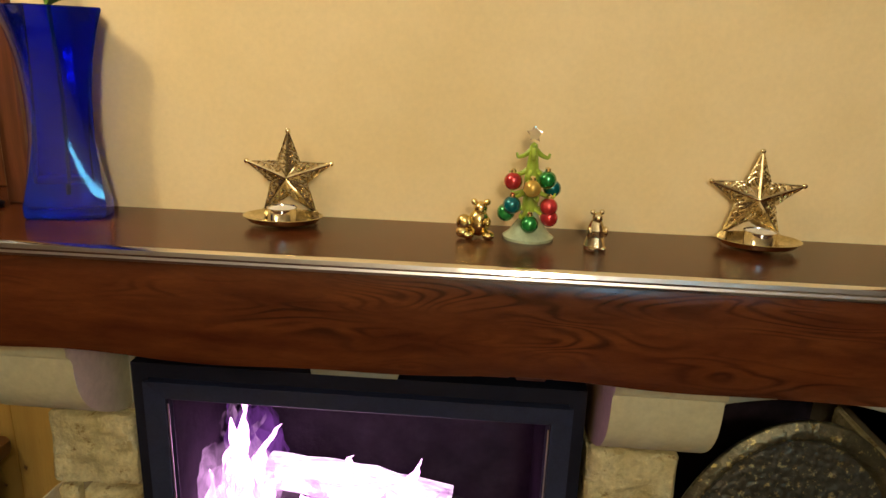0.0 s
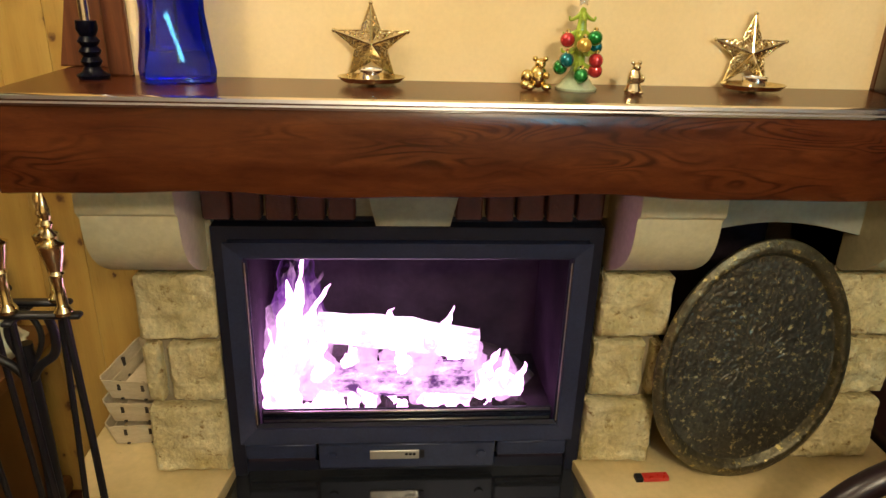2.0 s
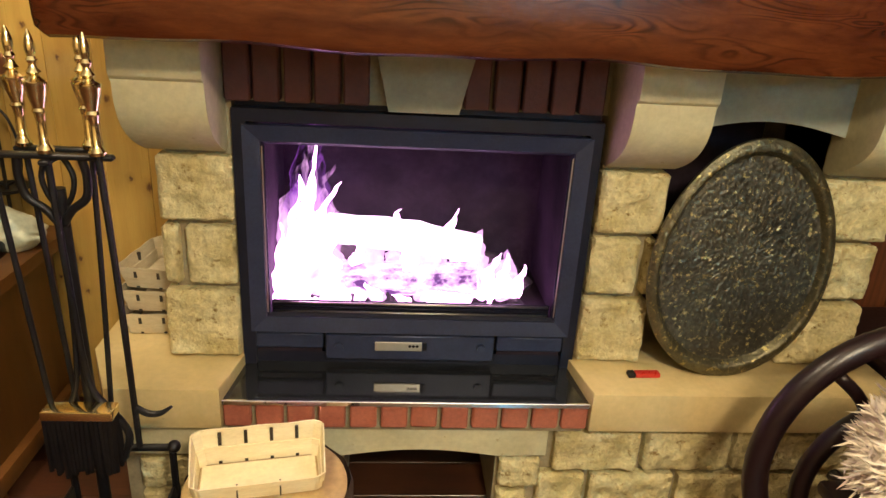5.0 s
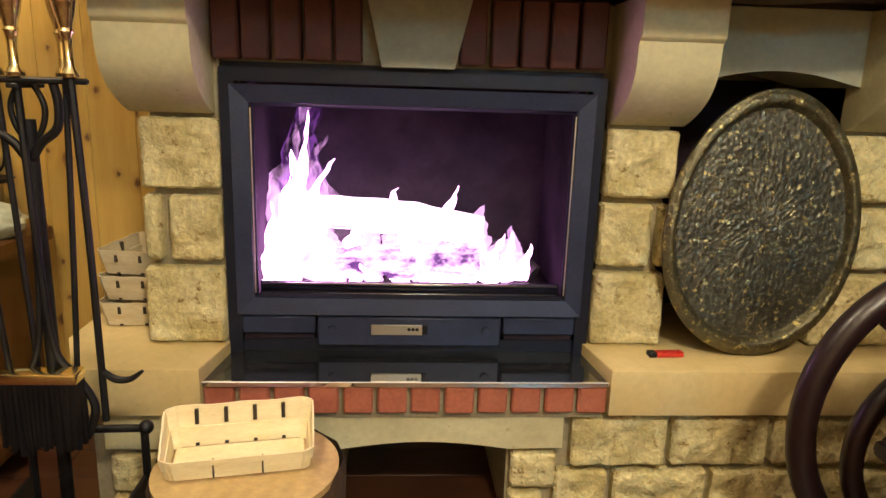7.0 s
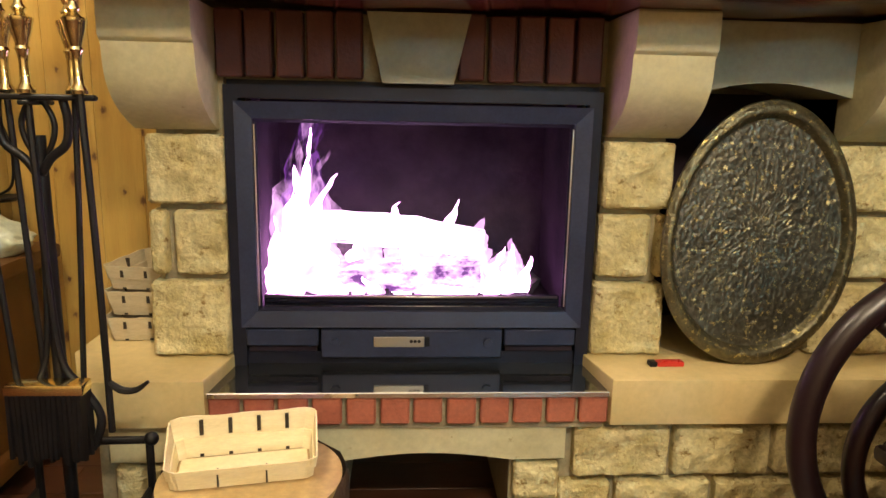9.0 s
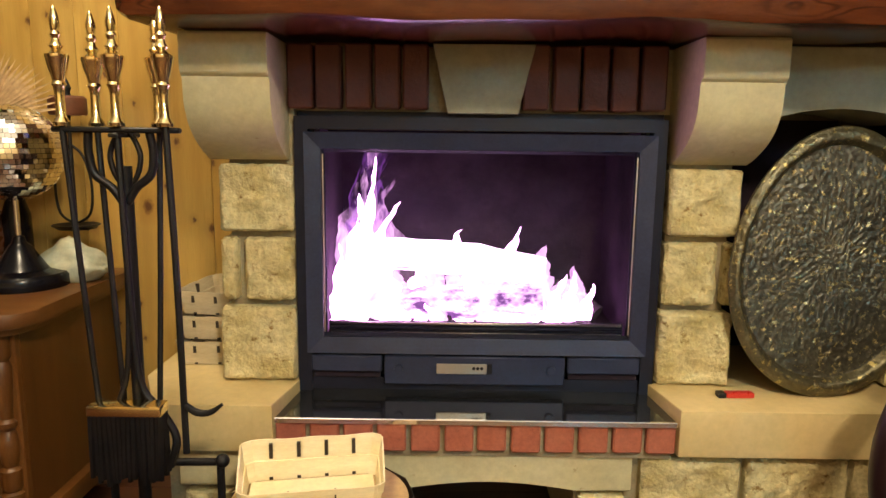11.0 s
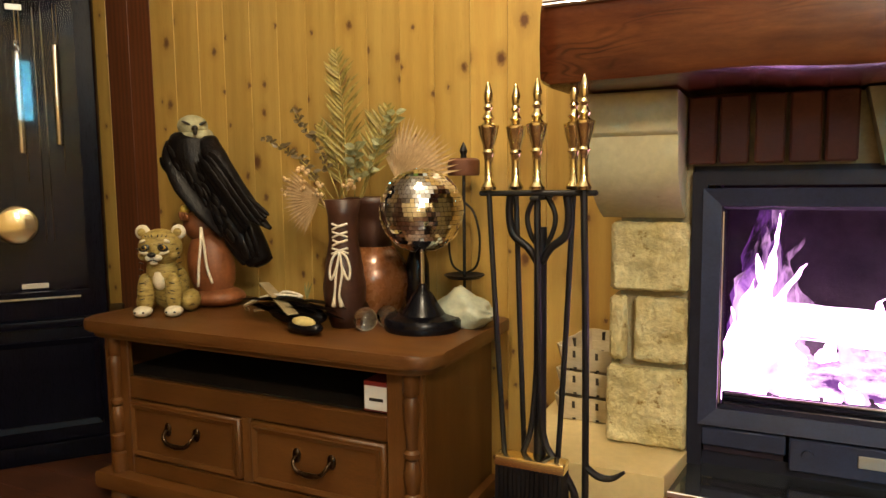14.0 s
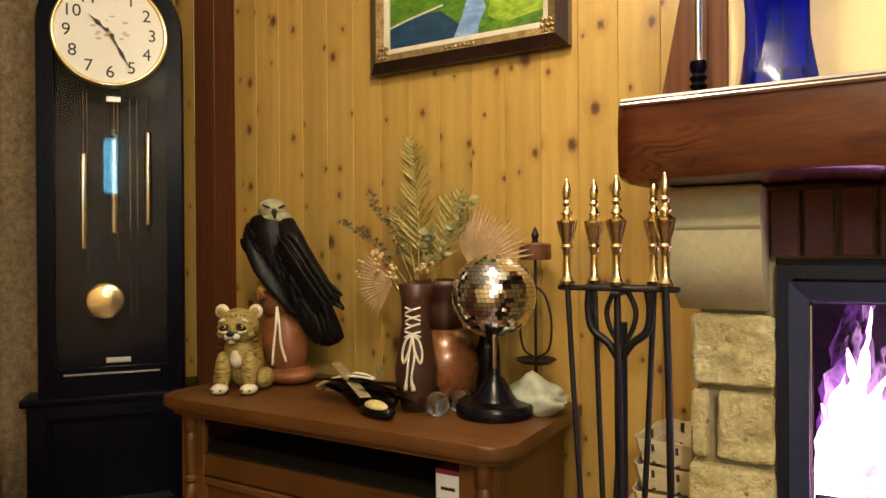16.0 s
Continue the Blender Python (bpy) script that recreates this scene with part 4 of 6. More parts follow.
for x, y, h, w, lean in ((-0.548, 1.20, 0.21, 0.030, 0.0), (-0.520, 1.22, 0.33, 0.040, 0.02), (-0.485, 1.21, 0.42, 0.036, 0.035), (-0.462, 1.24, 0.31, 0.038, 0.05), (-0.535, 1.25, 0.27, 0.036, 0.03), (-0.43, 1.20, 0.22, 0.034, 0.02), (-0.505, 1.17, 0.20, 0.045, 0.0)):
    TONGUES.append((x, y, 0.478, h, w, lean))
for i in range(10):
    TONGUES.append((-0.43 + 0.36 * i / 9, random.uniform(1.15, 1.20), 0.478, random.uniform(0.04, 0.085), random.uniform(0.020, 0.034), random.uniform(-0.02, 0.03)))
for i in range(9):
    TONGUES.append((-0.40 + 0.34 * i / 8, random.uniform(1.19, 1.235), 0.555, random.uniform(0.06, 0.105), random.uniform(0.026, 0.038), random.uniform(-0.02, 0.03)))
for i in range(6):
    TONGUES.append((-0.035 + 0.085 * i / 5, random.uniform(1.19, 1.24), 0.478, random.uniform(0.08, 0.15), random.uniform(0.024, 0.034), random.uniform(-0.01, 0.03)))
TONGUES.append((-0.135, 1.24, 0.60, 0.13, 0.020, 0.03))
TONGUES.append((-0.27, 1.25, 0.62, 0.10, 0.024, 0.02))
for k, (x, y, z, h, w, lean) in enumerate(TONGUES):
    f = tagged(part("flame", flame(h, w, lean, k * 1.7 + 0.4, 0.8), ROSE if 17 <= k < 26 and k % 3 else CORE, smooth=True), "hot pale flame licking up round the burning logs", "flame", "flames of the fire")
    f.location = (x, y, z)
# Rosy flame edges, then violet shells that imitate the glow around them.
for mat, grow, up, y, step, note in ((ROSE, 1.5, 1.10, 1.155, 3, "rosy flame edge licking up round the burning logs"), (GLOW_VEIL, 2.3, 1.22, 1.30, 4, "faint violet shell standing in for the glow round the flames")):
    for k, (x, _, z, h, w, lean) in enumerate(TONGUES[:7:step - 2] + (TONGUES[7::3] if step == 3 else [])):
        f = tagged(part("flame", flame(h * up, min(0.075, w * grow), lean, k * 2.3 + 0.8, 0.6), mat, smooth=True), note, "flame", "flames of the fire")
        f.location = (min(0.02, max(-0.51, x)), y + 0.02 + 0.004 * k % 0.03, z + 0.035)

# ---------- oval platter in the niche ----------
def platter(zone):
    bm = bm_new()
    n, rings = 320, 80
    prof = []
    for k in range(rings + 1):
        t = k / rings
        d = 0.0 if t < 0.86 else (0.018 * min(1, (t - 0.86) / 0.045) if t < 0.94 else 0.018 - 0.007 * (t - 0.94) / 0.06)
        prof.append((t, d))
    grid = []
    for t, d in prof[1:]:
        if (zone == "well") != (t < 0.865) and abs(t - 0.8625) > 0.002:
            continue
        row = []
        for i in range(n):
            a = 2 * math.pi * i / n
            egg = 1 - 0.07 * math.sin(a)
            x, z = 0.222 * t * math.cos(a) * egg, 0.296 * t * math.sin(a)
            q = Vector((x, z, 0))
            em = 0.0010 * noise.fractal(q * 85, 0.9, 2.2, 2) * (1.0 if t < 0.98 else 0.2)
            em += 0.009 * max(0.0, 0.24 - abs(noise.noise(q * 84 + Vector((3, 7, 1))))) if t < 0.97 else 0.0
            row.append(bm.verts.new((x, -d - em, z)))
        grid.append(row)
    if zone == "rim":
        back = [bm.verts.new((v.co.x, v.co.y + 0.006, v.co.z)) for v in grid[-1]]
        back2 = [bm.verts.new((v.co.x * 0.8, 0.006, v.co.z * 0.8)) for v in grid[-1]]
        for i in range(n):
            bm.faces.new((grid[-1][i], grid[-1][(i + 1) % n], back[(i + 1) % n], back[i]))
            bm.faces.new((back[i], back[(i + 1) % n], back2[(i + 1) % n], back2[i]))
        bm.faces.new(back2)
    else:
        c = bm.verts.new((0, 0, 0))
        for i in range(n):
            bm.faces.new((c, grid[0][i], grid[0][(i + 1) % n]))
    for a, b in zip(grid, grid[1:]):
        for i in range(n):
            bm.faces.new((a[i], a[(i + 1) % n], b[(i + 1) % n], b[i]))
    return bm


pt = thing("oval_platter", (0, 0, 0), "large oval embossed pewter platter leaning in the stone niche", "platter")
part("well", platter("well"), BRONZE, pt, smooth=True)
part("rim", platter("rim"), BRONZE_RIM, pt, "raised embossed rim", smooth=True)
pt.matrix_basis = pose(0.550, 1.042, 0.684, -3.2, 3.5, 0)

# ---------- small things on the hearth ----------
RED = surf("red_plastic", (0.5, 0.03, 0.02), (0.6, 0.045, 0.03), 20, 100, 0.3, 0, 0.02, vary=0.05)
lighter = thing("lighter", (0.352, 1.012, 0.387), "small red plastic lighter with a black end lying on the hearth", "lighter", rz=2)
part("body", box(bm_new(), -0.022, 0.04, -0.011, 0.011, 0.0, 0.012, 0.004, 2), RED, lighter, smooth="auto")
part("cap", box(bm_new(), -0.040, -0.0225, -0.011, 0.011, 0.0, 0.012, 0.002, 1), BLACK_IRON, lighter, "black cap", smooth="auto")

CHIP = surf("pale_poplar_veneer", (0.70, 0.59, 0.34), (0.82, 0.74, 0.50), 12, 90, 0.7, 0, 0.2, 0.002, (1, 1, 4), vary=0.08)


SLOT_SHADE = surf("slot_shade", (0.02, 0.015, 0.008), (0.04, 0.03, 0.02), 12, 90, 0.9)


def chip_basket(name, loc, rz, w, d, h, label, group="", front=1.0, slots=4, mat=None):
    """A strawberry punnet of thin wood strips with slots; front is the share of the height that its front side has."""
    mat = mat or CHIP
    t = thing(name, loc, label, "basket", group, rz)
    part("bottom", box(bm_new(), -w / 2 + 0.01, w / 2 - 0.01, -d / 2 + 0.01, d / 2 - 0.01, 0.0, 0.004), mat, t)
    fl = 0.012
    for s in (-1, 1):
        for nm, L, dd, rot in (("long_side", w, d, 0), ("end_side", d, w, 90)):
            bm = bm_new()
            for z0, z1 in ((0.003, h * 0.50), (h * 0.46, h)):
                off = 0.0 if z0 < h * 0.3 else 0.0025
                vs = []
                for k in range(17):
                    u = -1 + k / 8
                    share = (front if s > 0 else 1.0) if rot == 0 else 1 - (1 - front) * (0.5 + 0.5 * u * s)
                    bend = 0.010 * max(0.0, (abs(u) - 0.86) / 0.14) ** 2
                    wob = 0.001 * math.sin(k * 1.05 + s + rot)
                    a0, a1 = z0 * share, (z1 + wob * (z1 > h * 0.9)) * share
                    for yy, zz in ((-0.006, a0), (-0.006, a1), (-0.003, a1), (-0.003, a0)):
                        vs.append(bm.verts.new((u * (L / 2 - 0.004 + fl * zz / h), dd / 2 + yy + fl * zz / h + off - bend, zz)))
                for k in range(16):
                    for j in range(4):
                        bm.faces.new((vs[k * 4 + j], vs[k * 4 + (j + 1) % 4], vs[k * 4 + 4 + (j + 1) % 4], vs[k * 4 + 4 + j]))
                bm.faces.new(vs[:4])
                bm.faces.new(vs[-4:])
            sd = part(nm, bm, mat, t)
            sd.matrix_basis = pose(0, 0, 0, 0, 0, rot + (180 if s > 0 else 0))
            low = rot == 0 and s > 0 and front < 1
            n = 2 if low else (slots if rot == 0 else (0 if front < 1 else 1))
            for k in range(n):
                u = ((k + 0.5) / n * 2 - 1) * (0.66 if low else 0.84)
                for za, zb in (((0.06, 0.46),) if low else ((0.56, 0.92), (0.06, 0.12))):
                    yc = dd / 2 - 0.0045 + fl * (za + zb) / 2
                    # The strip is not cut; a dark block imitates the shade in the slot.
                    part("slot", box(bm_new(), u * L / 2 - (0.0015 if low else 0.0035), u * L / 2 + (0.0015 if low else 0.0035), yc - 0.0045, yc + 0.0052, h * za, h * zb), SLOT_SHADE, sd)
    return t


chip_basket("chip_basket", (-0.534, 0.762, 0.283), 10, 0.252, 0.122, 0.080, "empty pale wood-chip punnet with a low front, on the stump", front=0.5)
# Browner copy of the poplar veneer, with the mantel's shade in its colour.
CHIP_SHADED = surf("shaded_poplar_veneer", (0.46, 0.38, 0.24), (0.60, 0.52, 0.35), 12, 90, 0.75, 0, 0.2, 0.002, (1, 1, 4), vary=0.1)
for i, (z, dx) in enumerate(((0.387, 0.012), (0.450, 0.022), (0.512, 0.030))):
    chip_basket("chip_basket", (-0.885 + dx, 1.275, z), 3 - 5 * i, 0.135, 0.20, 0.062 if i < 2 else 0.060, "wood-chip punnet coloured darker for shade, in a stack on the hearth end", "stacked punnets", slots=2, mat=CHIP_SHADED)

# ---------- fire irons ----------
stand = thing("fire_iron_stand", (-0.862, 0.79, -0.012), "black wrought-iron stand for brass-handled fire irons", "fire iron stand")
bp = bm_new()
lathe(bp, [(0.0, 0.0), (0.13, 0.0), (0.135, 0.006), (0.13, 0.014), (0.03, 0.03), (0.018, 0.05), (0.0, 0.05)], 28, None, False)
part("base", bp, BLACK_IRON, stand, smooth="auto")
part("column", tube(bm_new(), [(0, 0, 0.03), (0, 0, 0.90)], 0.012, 12), BLACK_IRON, stand, smooth="auto")
part("rack", box(bm_new(), -0.112, 0.110, -0.030, -0.012, 0.958, 0.968, 0.003), BLACK_IRON, stand, smooth="auto")
part("rack", box(bm_new(), -0.075, 0.075, 0.016, 0.034, 0.958, 0.968, 0.003), BLACK_IRON, stand, smooth="auto")
part("rack", box(bm_new(), -0.009, 0.009, -0.04, 0.05, 0.950, 0.958, 0.002), BLACK_IRON, stand, smooth="auto")
for s in (-1, 1):
    part("scroll", tube(bm_new(), [(s * 0.004, -0.006, 0.835), (s * 0.022, -0.008, 0.862), (s * 0.050, -0.010, 0.886), (s * 0.057, -0.012, 0.925), (s * 0.053, -0.016, 0.962)], 0.0075, 10, 5), BLACK_IRON, stand, "curved iron strap", smooth=True)
    part("scroll", tube(bm_new(), [(0, 0.004, 0.855), (s * 0.020, 0.004, 0.885), (s * 0.027, 0.004, 0.92), (s * 0.014, 0.004, 0.952), (0, 0.004, 0.958)], 0.005, 8, 5), BLACK_IRON, stand, "curved iron strap", smooth=True)

grip = [(0.0, 0.0), (0.0135, 0.0), (0.0145, 0.006), (0.011, 0.012), (0.0085, 0.016), (0.0075, 0.05), (0.0095, 0.066), (0.0125, 0.070), (0.0095, 0.075), (0.011, 0.082), (0.0165, 0.10), (0.0185, 0.112), (0.0195, 0.114), (0.0195, 0.119), (0.012, 0.122), (0.0075, 0.127), (0.012, 0.133), (0.0075, 0.139), (0.006, 0.145), (0.0095, 0.152), (0.006, 0.158), (0.008, 0.166), (0.0085, 0.176), (0.005, 0.190), (0.0015, 0.199), (0.0, 0.2)]
grip_me = None


def iron(name, x, y, label, build):
    global grip_me
    t = thing(name, (x, y, 0), label, name.replace("_", " "), "fire irons on the stand")
    sh = part("shaft", build(), BLACK_IRON, t, "black iron shaft", smooth="auto")
    g = part("handle", lathe(bm_new(), grip, 18, pose(0, 0, 0.957), False), BRASS, t, "turned polished brass handle", smooth="auto")
    return t


def shaft(pts, r=0.0055):
    return lambda: tube(bm_new(), pts, r, 8, 4)


def tongs():
    bm = bm_new()
    tube(bm, [(0, 0, 0.957), (0.004, 0, 0.7), (0.012, 0.004, 0.50), (0.05, 0.0, 0.44), (0.075, 0, 0.385), (0.06, 0, 0.33)], [0.0065, 0.0065, 0.0065, 0.007, 0.008, 0.008], 8, 5)
    tube(bm, [(0, 0, 0.957), (0.0, 0.006, 0.7), (-0.01, 0.004, 0.52), (-0.03, 0.0, 0.45)], 0.0055, 8, 5)
    return bm


iron("fire_brush", -0.955, 0.765, "hearth brush with a brass handle and black bristles", shaft([(0, 0, 0.957), (0.010, 0.004, 0.75), (0.030, 0.0, 0.455)]))
iron("fire_shovel", -0.918, 0.812, "brass-handled fire shovel hanging on the stand", shaft([(0, 0, 0.957), (0.008, 0, 0.70), (0.020, 0, 0.36)]))
iron("fire_tongs", -0.862, 0.768, "brass-handled iron fire tongs hanging on the stand", tongs)
iron("fire_fork", -0.806, 0.812, "brass-handled iron fork hanging on the stand", shaft([(0, 0, 0.957), (-0.012, 0, 0.70), (-0.028, 0, 0.42)]))


def poker():
    bm = bm_new()
    tube(bm, [(0, 0, 0.957), (0.006, 0, 0.70), (0.008, 0, 0.36)], 0.0065, 8, 4)
    tube(bm, [(0.008, 0, 0.455), (0.03, 0.0, 0.440), (0.055, 0.0, 0.440), (0.078, 0, 0.456)], [0.006, 0.007, 0.006, 0.003], 8, 5)
    return bm


iron("poker", -0.775, 0.762, "brass-handled iron poker with a hooked tip on the stand", poker)
br = thing("hearth_brush_head", (-0.860, 0.748, 0.32), "black-bristled brush head with a brass ferrule behind the fire irons", "brush")
part("ferrule", box(bm_new(), -0.072, 0.062, -0.02, 0.02, 0.122, 0.142, 0.004, 2), BRASS, br, "polished brass ferrule", smooth="auto")
bl = bm_new()
for i in range(15):
    for j in range(4):
        x, y = -0.066 + i * 0.0087, -0.015 + j * 0.010
        tube(bl, [(x, y, 0.124), (x + random.uniform(-0.004, 0.004), y * 1.2 + random.uniform(-0.004, 0.004), random.uniform(-0.01, 0.006))], [0.0055, 0.0045], 5)
part("bristles", bl, BLACK_IRON, br)
rack = thing("log_rack", (-0.86, 0.80, -0.012), "low black iron log rack with ball-ended bars", "log rack")
part("bar", tube(bm_new(), [(-0.075, 0.02, 0.322), (0.13, 0.02, 0.326)], 0.008, 10), BLACK_IRON, rack, smooth="auto")
for x in (-0.075, 0.135):
    part("knob", ball(bm_new(), (x + 0.004, 0.02, 0.328), 0.014, 14, 10), BLACK_IRON, rack, smooth=True)
    part("leg", tube(bm_new(), [(x, 0.02, 0.32), (x, 0.02, 0.0)], 0.008, 8), BLACK_IRON, rack, smooth="auto")
    part("side_plate", box(bm_new(), x - 0.004, x + 0.004, -0.18, 0.008, 0.0, 0.235, 0.002), BLACK_IRON, rack)
part("front_plate", box(bm_new(), -0.071, 0.131, -0.18, -0.172, 0.0, 0.235, 0.002), BLACK_IRON, rack)
part("tray", box(bm_new(), -0.071, 0.131, -0.172, 0.008, 0.05, 0.058), BLACK_IRON, rack)

# ---------- chair with a fleece ----------
chair = thing("bentwood_chair", (0.80, 0.55, -0.012), "dark cherry bentwood chair with ring-shaped arms and a white fleece", "chair")


def hoop(bm, cx, cy, cz, rx, rz, r, n=56, a0=0.0, a1=360.0):
    pts = [(cx + rx * math.cos(radians(a0 + (a1 - a0) * k / n)), cy, cz + rz * math.sin(radians(a0 + (a1 - a0) * k / n))) for k in range(n + 1)]
    return tube(bm, pts, r, 12)


for y in (0.15, -0.42):
    part("arm_hoop", hoop(bm_new(), -0.02, y, 0.400, 0.292, 0.297, 0.026), DARK_RED_WOOD, chair, "round bent arm hoop", smooth="auto")
    part("inner_hoop", hoop(bm_new(), 0.01, y, 0.335, 0.215, 0.200, 0.020), DARK_RED_WOOD, chair, smooth="auto")
    part("spoke", tube(bm_new(), [(-0.195, y, 0.60), (-0.14, y - 0.01, 0.55), (-0.10, y - 0.02, 0.47)], 0.013, 10, 4), DARK_RED_WOOD, chair, smooth=True)
    part("runner", tube(bm_new(), [(-0.30, y, 0.06), (-0.15, y, 0.022), (0.05, y, 0.016), (0.3, y, 0.03), (0.42, y, 0.07)], 0.016, 10, 6), DARK_RED_WOOD, chair, smooth=True)
    for x in (-0.16, 0.14):
        part("leg", tube(bm_new(), [(x, y, 0.03), (x, y, 0.14)], 0.014, 10), DARK_RED_WOOD, chair, smooth="auto")
for x, z in ((-0.14, 0.36), (0.20, 0.34)):
    part("cross_rail", tube(bm_new(), [(x, 0.15, z), (x, -0.42, z)], 0.014, 10), DARK_RED_WOOD, chair, smooth="auto")
part("seat", box(bm_new(), -0.22, 0.26, -0.36, 0.09, 0.37, 0.40, 0.012, 2), DARK_RED_WOOD, chair, smooth="auto")
part("backrest", box(bm_new(), 0.28, 0.31, -0.36, 0.09, 0.40, 0.95, 0.012, 2), DARK_RED_WOOD, chair, smooth="auto")
FUR = surf("white_fleece", (0.62, 0.54, 0.42), (0.80, 0.73, 0.60), 20, 90, 0.95, 0, 0.4, 0.004, vary=0.1)
fl = bm_new()
ball(fl, (0.755, 0.42, 0.575), 0.2, 32, 20, (1.25, 0.85, 0.72))
fl.normal_update()
pts0 = [(v.co.copy(), v.normal.copy()) for v in fl.verts]
random.seed(4)
for co, no in pts0:
    for q in range(22):
        d = (no + Vector((random.uniform(-0.7, 0.7), random.uniform(-0.7, 0.7), random.uniform(-0.7, 0.5)))).normalized()
        p = co + Vector((random.uniform(-0.02, 0.02), random.uniform(-0.02, 0.02), random.uniform(-0.02, 0.02)))
        s = d.orthogonal().normalized() * 0.002
        e = p + d * random.uniform(0.018, 0.036)
        a, b, c = fl.verts.new(p - s), fl.verts.new(p + s), fl.verts.new(e)
        m1 = fl.verts.new((p + e) / 2 + d.cross(s) * 2 + Vector((0, 0, -0.004)))
        fl.faces.new((a, b, m1))
        fl.faces.new((b, c, m1))
        fl.faces.new((c, a, m1))
tagged(part("fleece", fl, FUR), "fluffy white sheepskin fleece lying on the chair seat", "sheepskin")

chest = thing("low_chest", (1.27, 1.16, -0.012), "low dark wooden chest standing beside the hearth", "chest")
part("body", box(bm_new(), -0.26, 0.26, -0.22, 0.22, 0.0, 0.385, 0.006, 2), DARK_RED_WOOD, chest, smooth="auto")
part("lid", box(bm_new(), -0.27, 0.27, -0.23, 0.23, 0.387, 0.425, 0.008, 2), DARK_RED_WOOD, chest, smooth="auto")

# ---------- things on the mantelpiece ----------
MZ = 1.297
BLUE = surf("cobalt_blue_glass", (0.006, 0.036, 0.94), (0.010, 0.055, 1.0), 2, 40, 0.06, 0.0, 0.0, vary=0.03)
BLUE.node_tree.nodes["Principled BSDF"].inputs["Transmission Weight"].default_value = 0.94
vase = thing("blue_vase", (-0.612, 0.945, MZ), "tall cobalt-blue square glass vase with a twisted waist on the mantelpiece", "vase")
bm = bm_new()
rings = []
prof = [(0.0, 0.050), (0.004, 0.060), (0.02, 0.061), (0.06, 0.053), (0.11, 0.045), (0.17, 0.043), (0.22, 0.046), (0.26, 0.052), (0.287, 0.058), (0.290, 0.057), (0.286, 0.053), (0.20, 0.040), (0.10, 0.036), (0.05, 0.040)]
for z, r in prof:
    ring = []
    for i in range(32):
        a = 2 * math.pi * i / 32
        sq = 1 / max(abs(math.cos(a)), abs(math.sin(a))) ** 0.72
        tw = radians(18) + z * 1.9
        ring.append(bm.verts.new((r * sq * math.cos(a + tw), 0.8 * r * sq * math.sin(a + tw), z)))
    rings.append(ring)
for a, b in zip(rings, rings[1:]):
    for i in range(32):
        bm.faces.new((a[i], a[(i + 1) % 32], b[(i + 1) % 32], b[i]))
bm.faces.new(rings[0])
bm.faces.new(rings[-1])
part("body", bm, BLUE, vase, smooth="auto")
LEAF = surf("fresh_green_leaf", (0.10, 0.22, 0.02), (0.25, 0.42, 0.05), 20, 90, 0.4, 0, 0.2)


def leaf(bm, p, d, L, w, up=Vector((0, 0, 1)), droop=0.2, seg=5):
    """A pointed leaf with a folded midrib, bending down."""
    d = Vector(d).normalized()
    side = d.cross(up)
    side = side.normalized() if side.length > 1e-4 else Vector((1, 0, 0))
    nrm = side.cross(d)
    rows = []
    for k in range(seg + 1):
        t = k / seg
        c = Vector(p) + d * L * t - up * droop * L * t * t
        ww = w * (math.sin(math.pi * (0.06 + 0.94 * t) ** 0.8) + 0.02)
        rows.append((bm.verts.new(c - side * ww + nrm * ww * 0.3), bm.verts.new(c), bm.verts.new(c + side * ww + nrm * ww * 0.3)))
    for a, b in zip(rows, rows[1:]):
        bm.faces.new((a[0], a[1], b[1], b[0]))
        bm.faces.new((a[1], a[2], b[2], b[1]))


sprig = thing("flower_sprig", (-0.608, 0.945, MZ + 0.03), "green-leaved sprig standing in the blue vase", "plant")
part("stem", tube(bm_new(), [(0, 0, 0), (0.004, 0, 0.15), (-0.004, 0, 0.28)], 0.003, 6, 4), LEAF, sprig, smooth=True)
for i in range(7):
    bm = bm_new()
    a = i * 2.4
    leaf(bm, (0, 0, 0.26 + 0.004 * i), (math.cos(a), math.sin(a), 0.5), 0.05, 0.012)
    part("leaf", bm, LEAF, sprig)

cs = thing("candlestick", (-0.752, 0.955, MZ), "tall candlestick with a black turned foot and chrome shaft", "candlestick")
part("foot", lathe(bm_new(), [(0.0, 0.0), (0.024, 0.0), (0.026, 0.006), (0.016, 0.012), (0.012, 0.02), (0.017, 0.028), (0.012, 0.036), (0.018, 0.044), (0.012, 0.052), (0.018, 0.060), (0.012, 0.068), (0.017, 0.078), (0.016, 0.092), (0.0, 0.092)], 20, None, False), EBONY, cs, "black turned foot", smooth="auto")
part("shaft", lathe(bm_new(), [(0.0, 0.092), (0.0085, 0.092), (0.0085, 0.40), (0.014, 0.41), (0.014, 0.44), (0.0, 0.44)], 18, None, False), CHROME, cs, "polished chrome shaft", smooth="auto")

WAX = surf("white_wax", (0.72, 0.70, 0.64), (0.80, 0.78, 0.72), 20, 90, 0.5, 0, 0.05, vary=0.03)


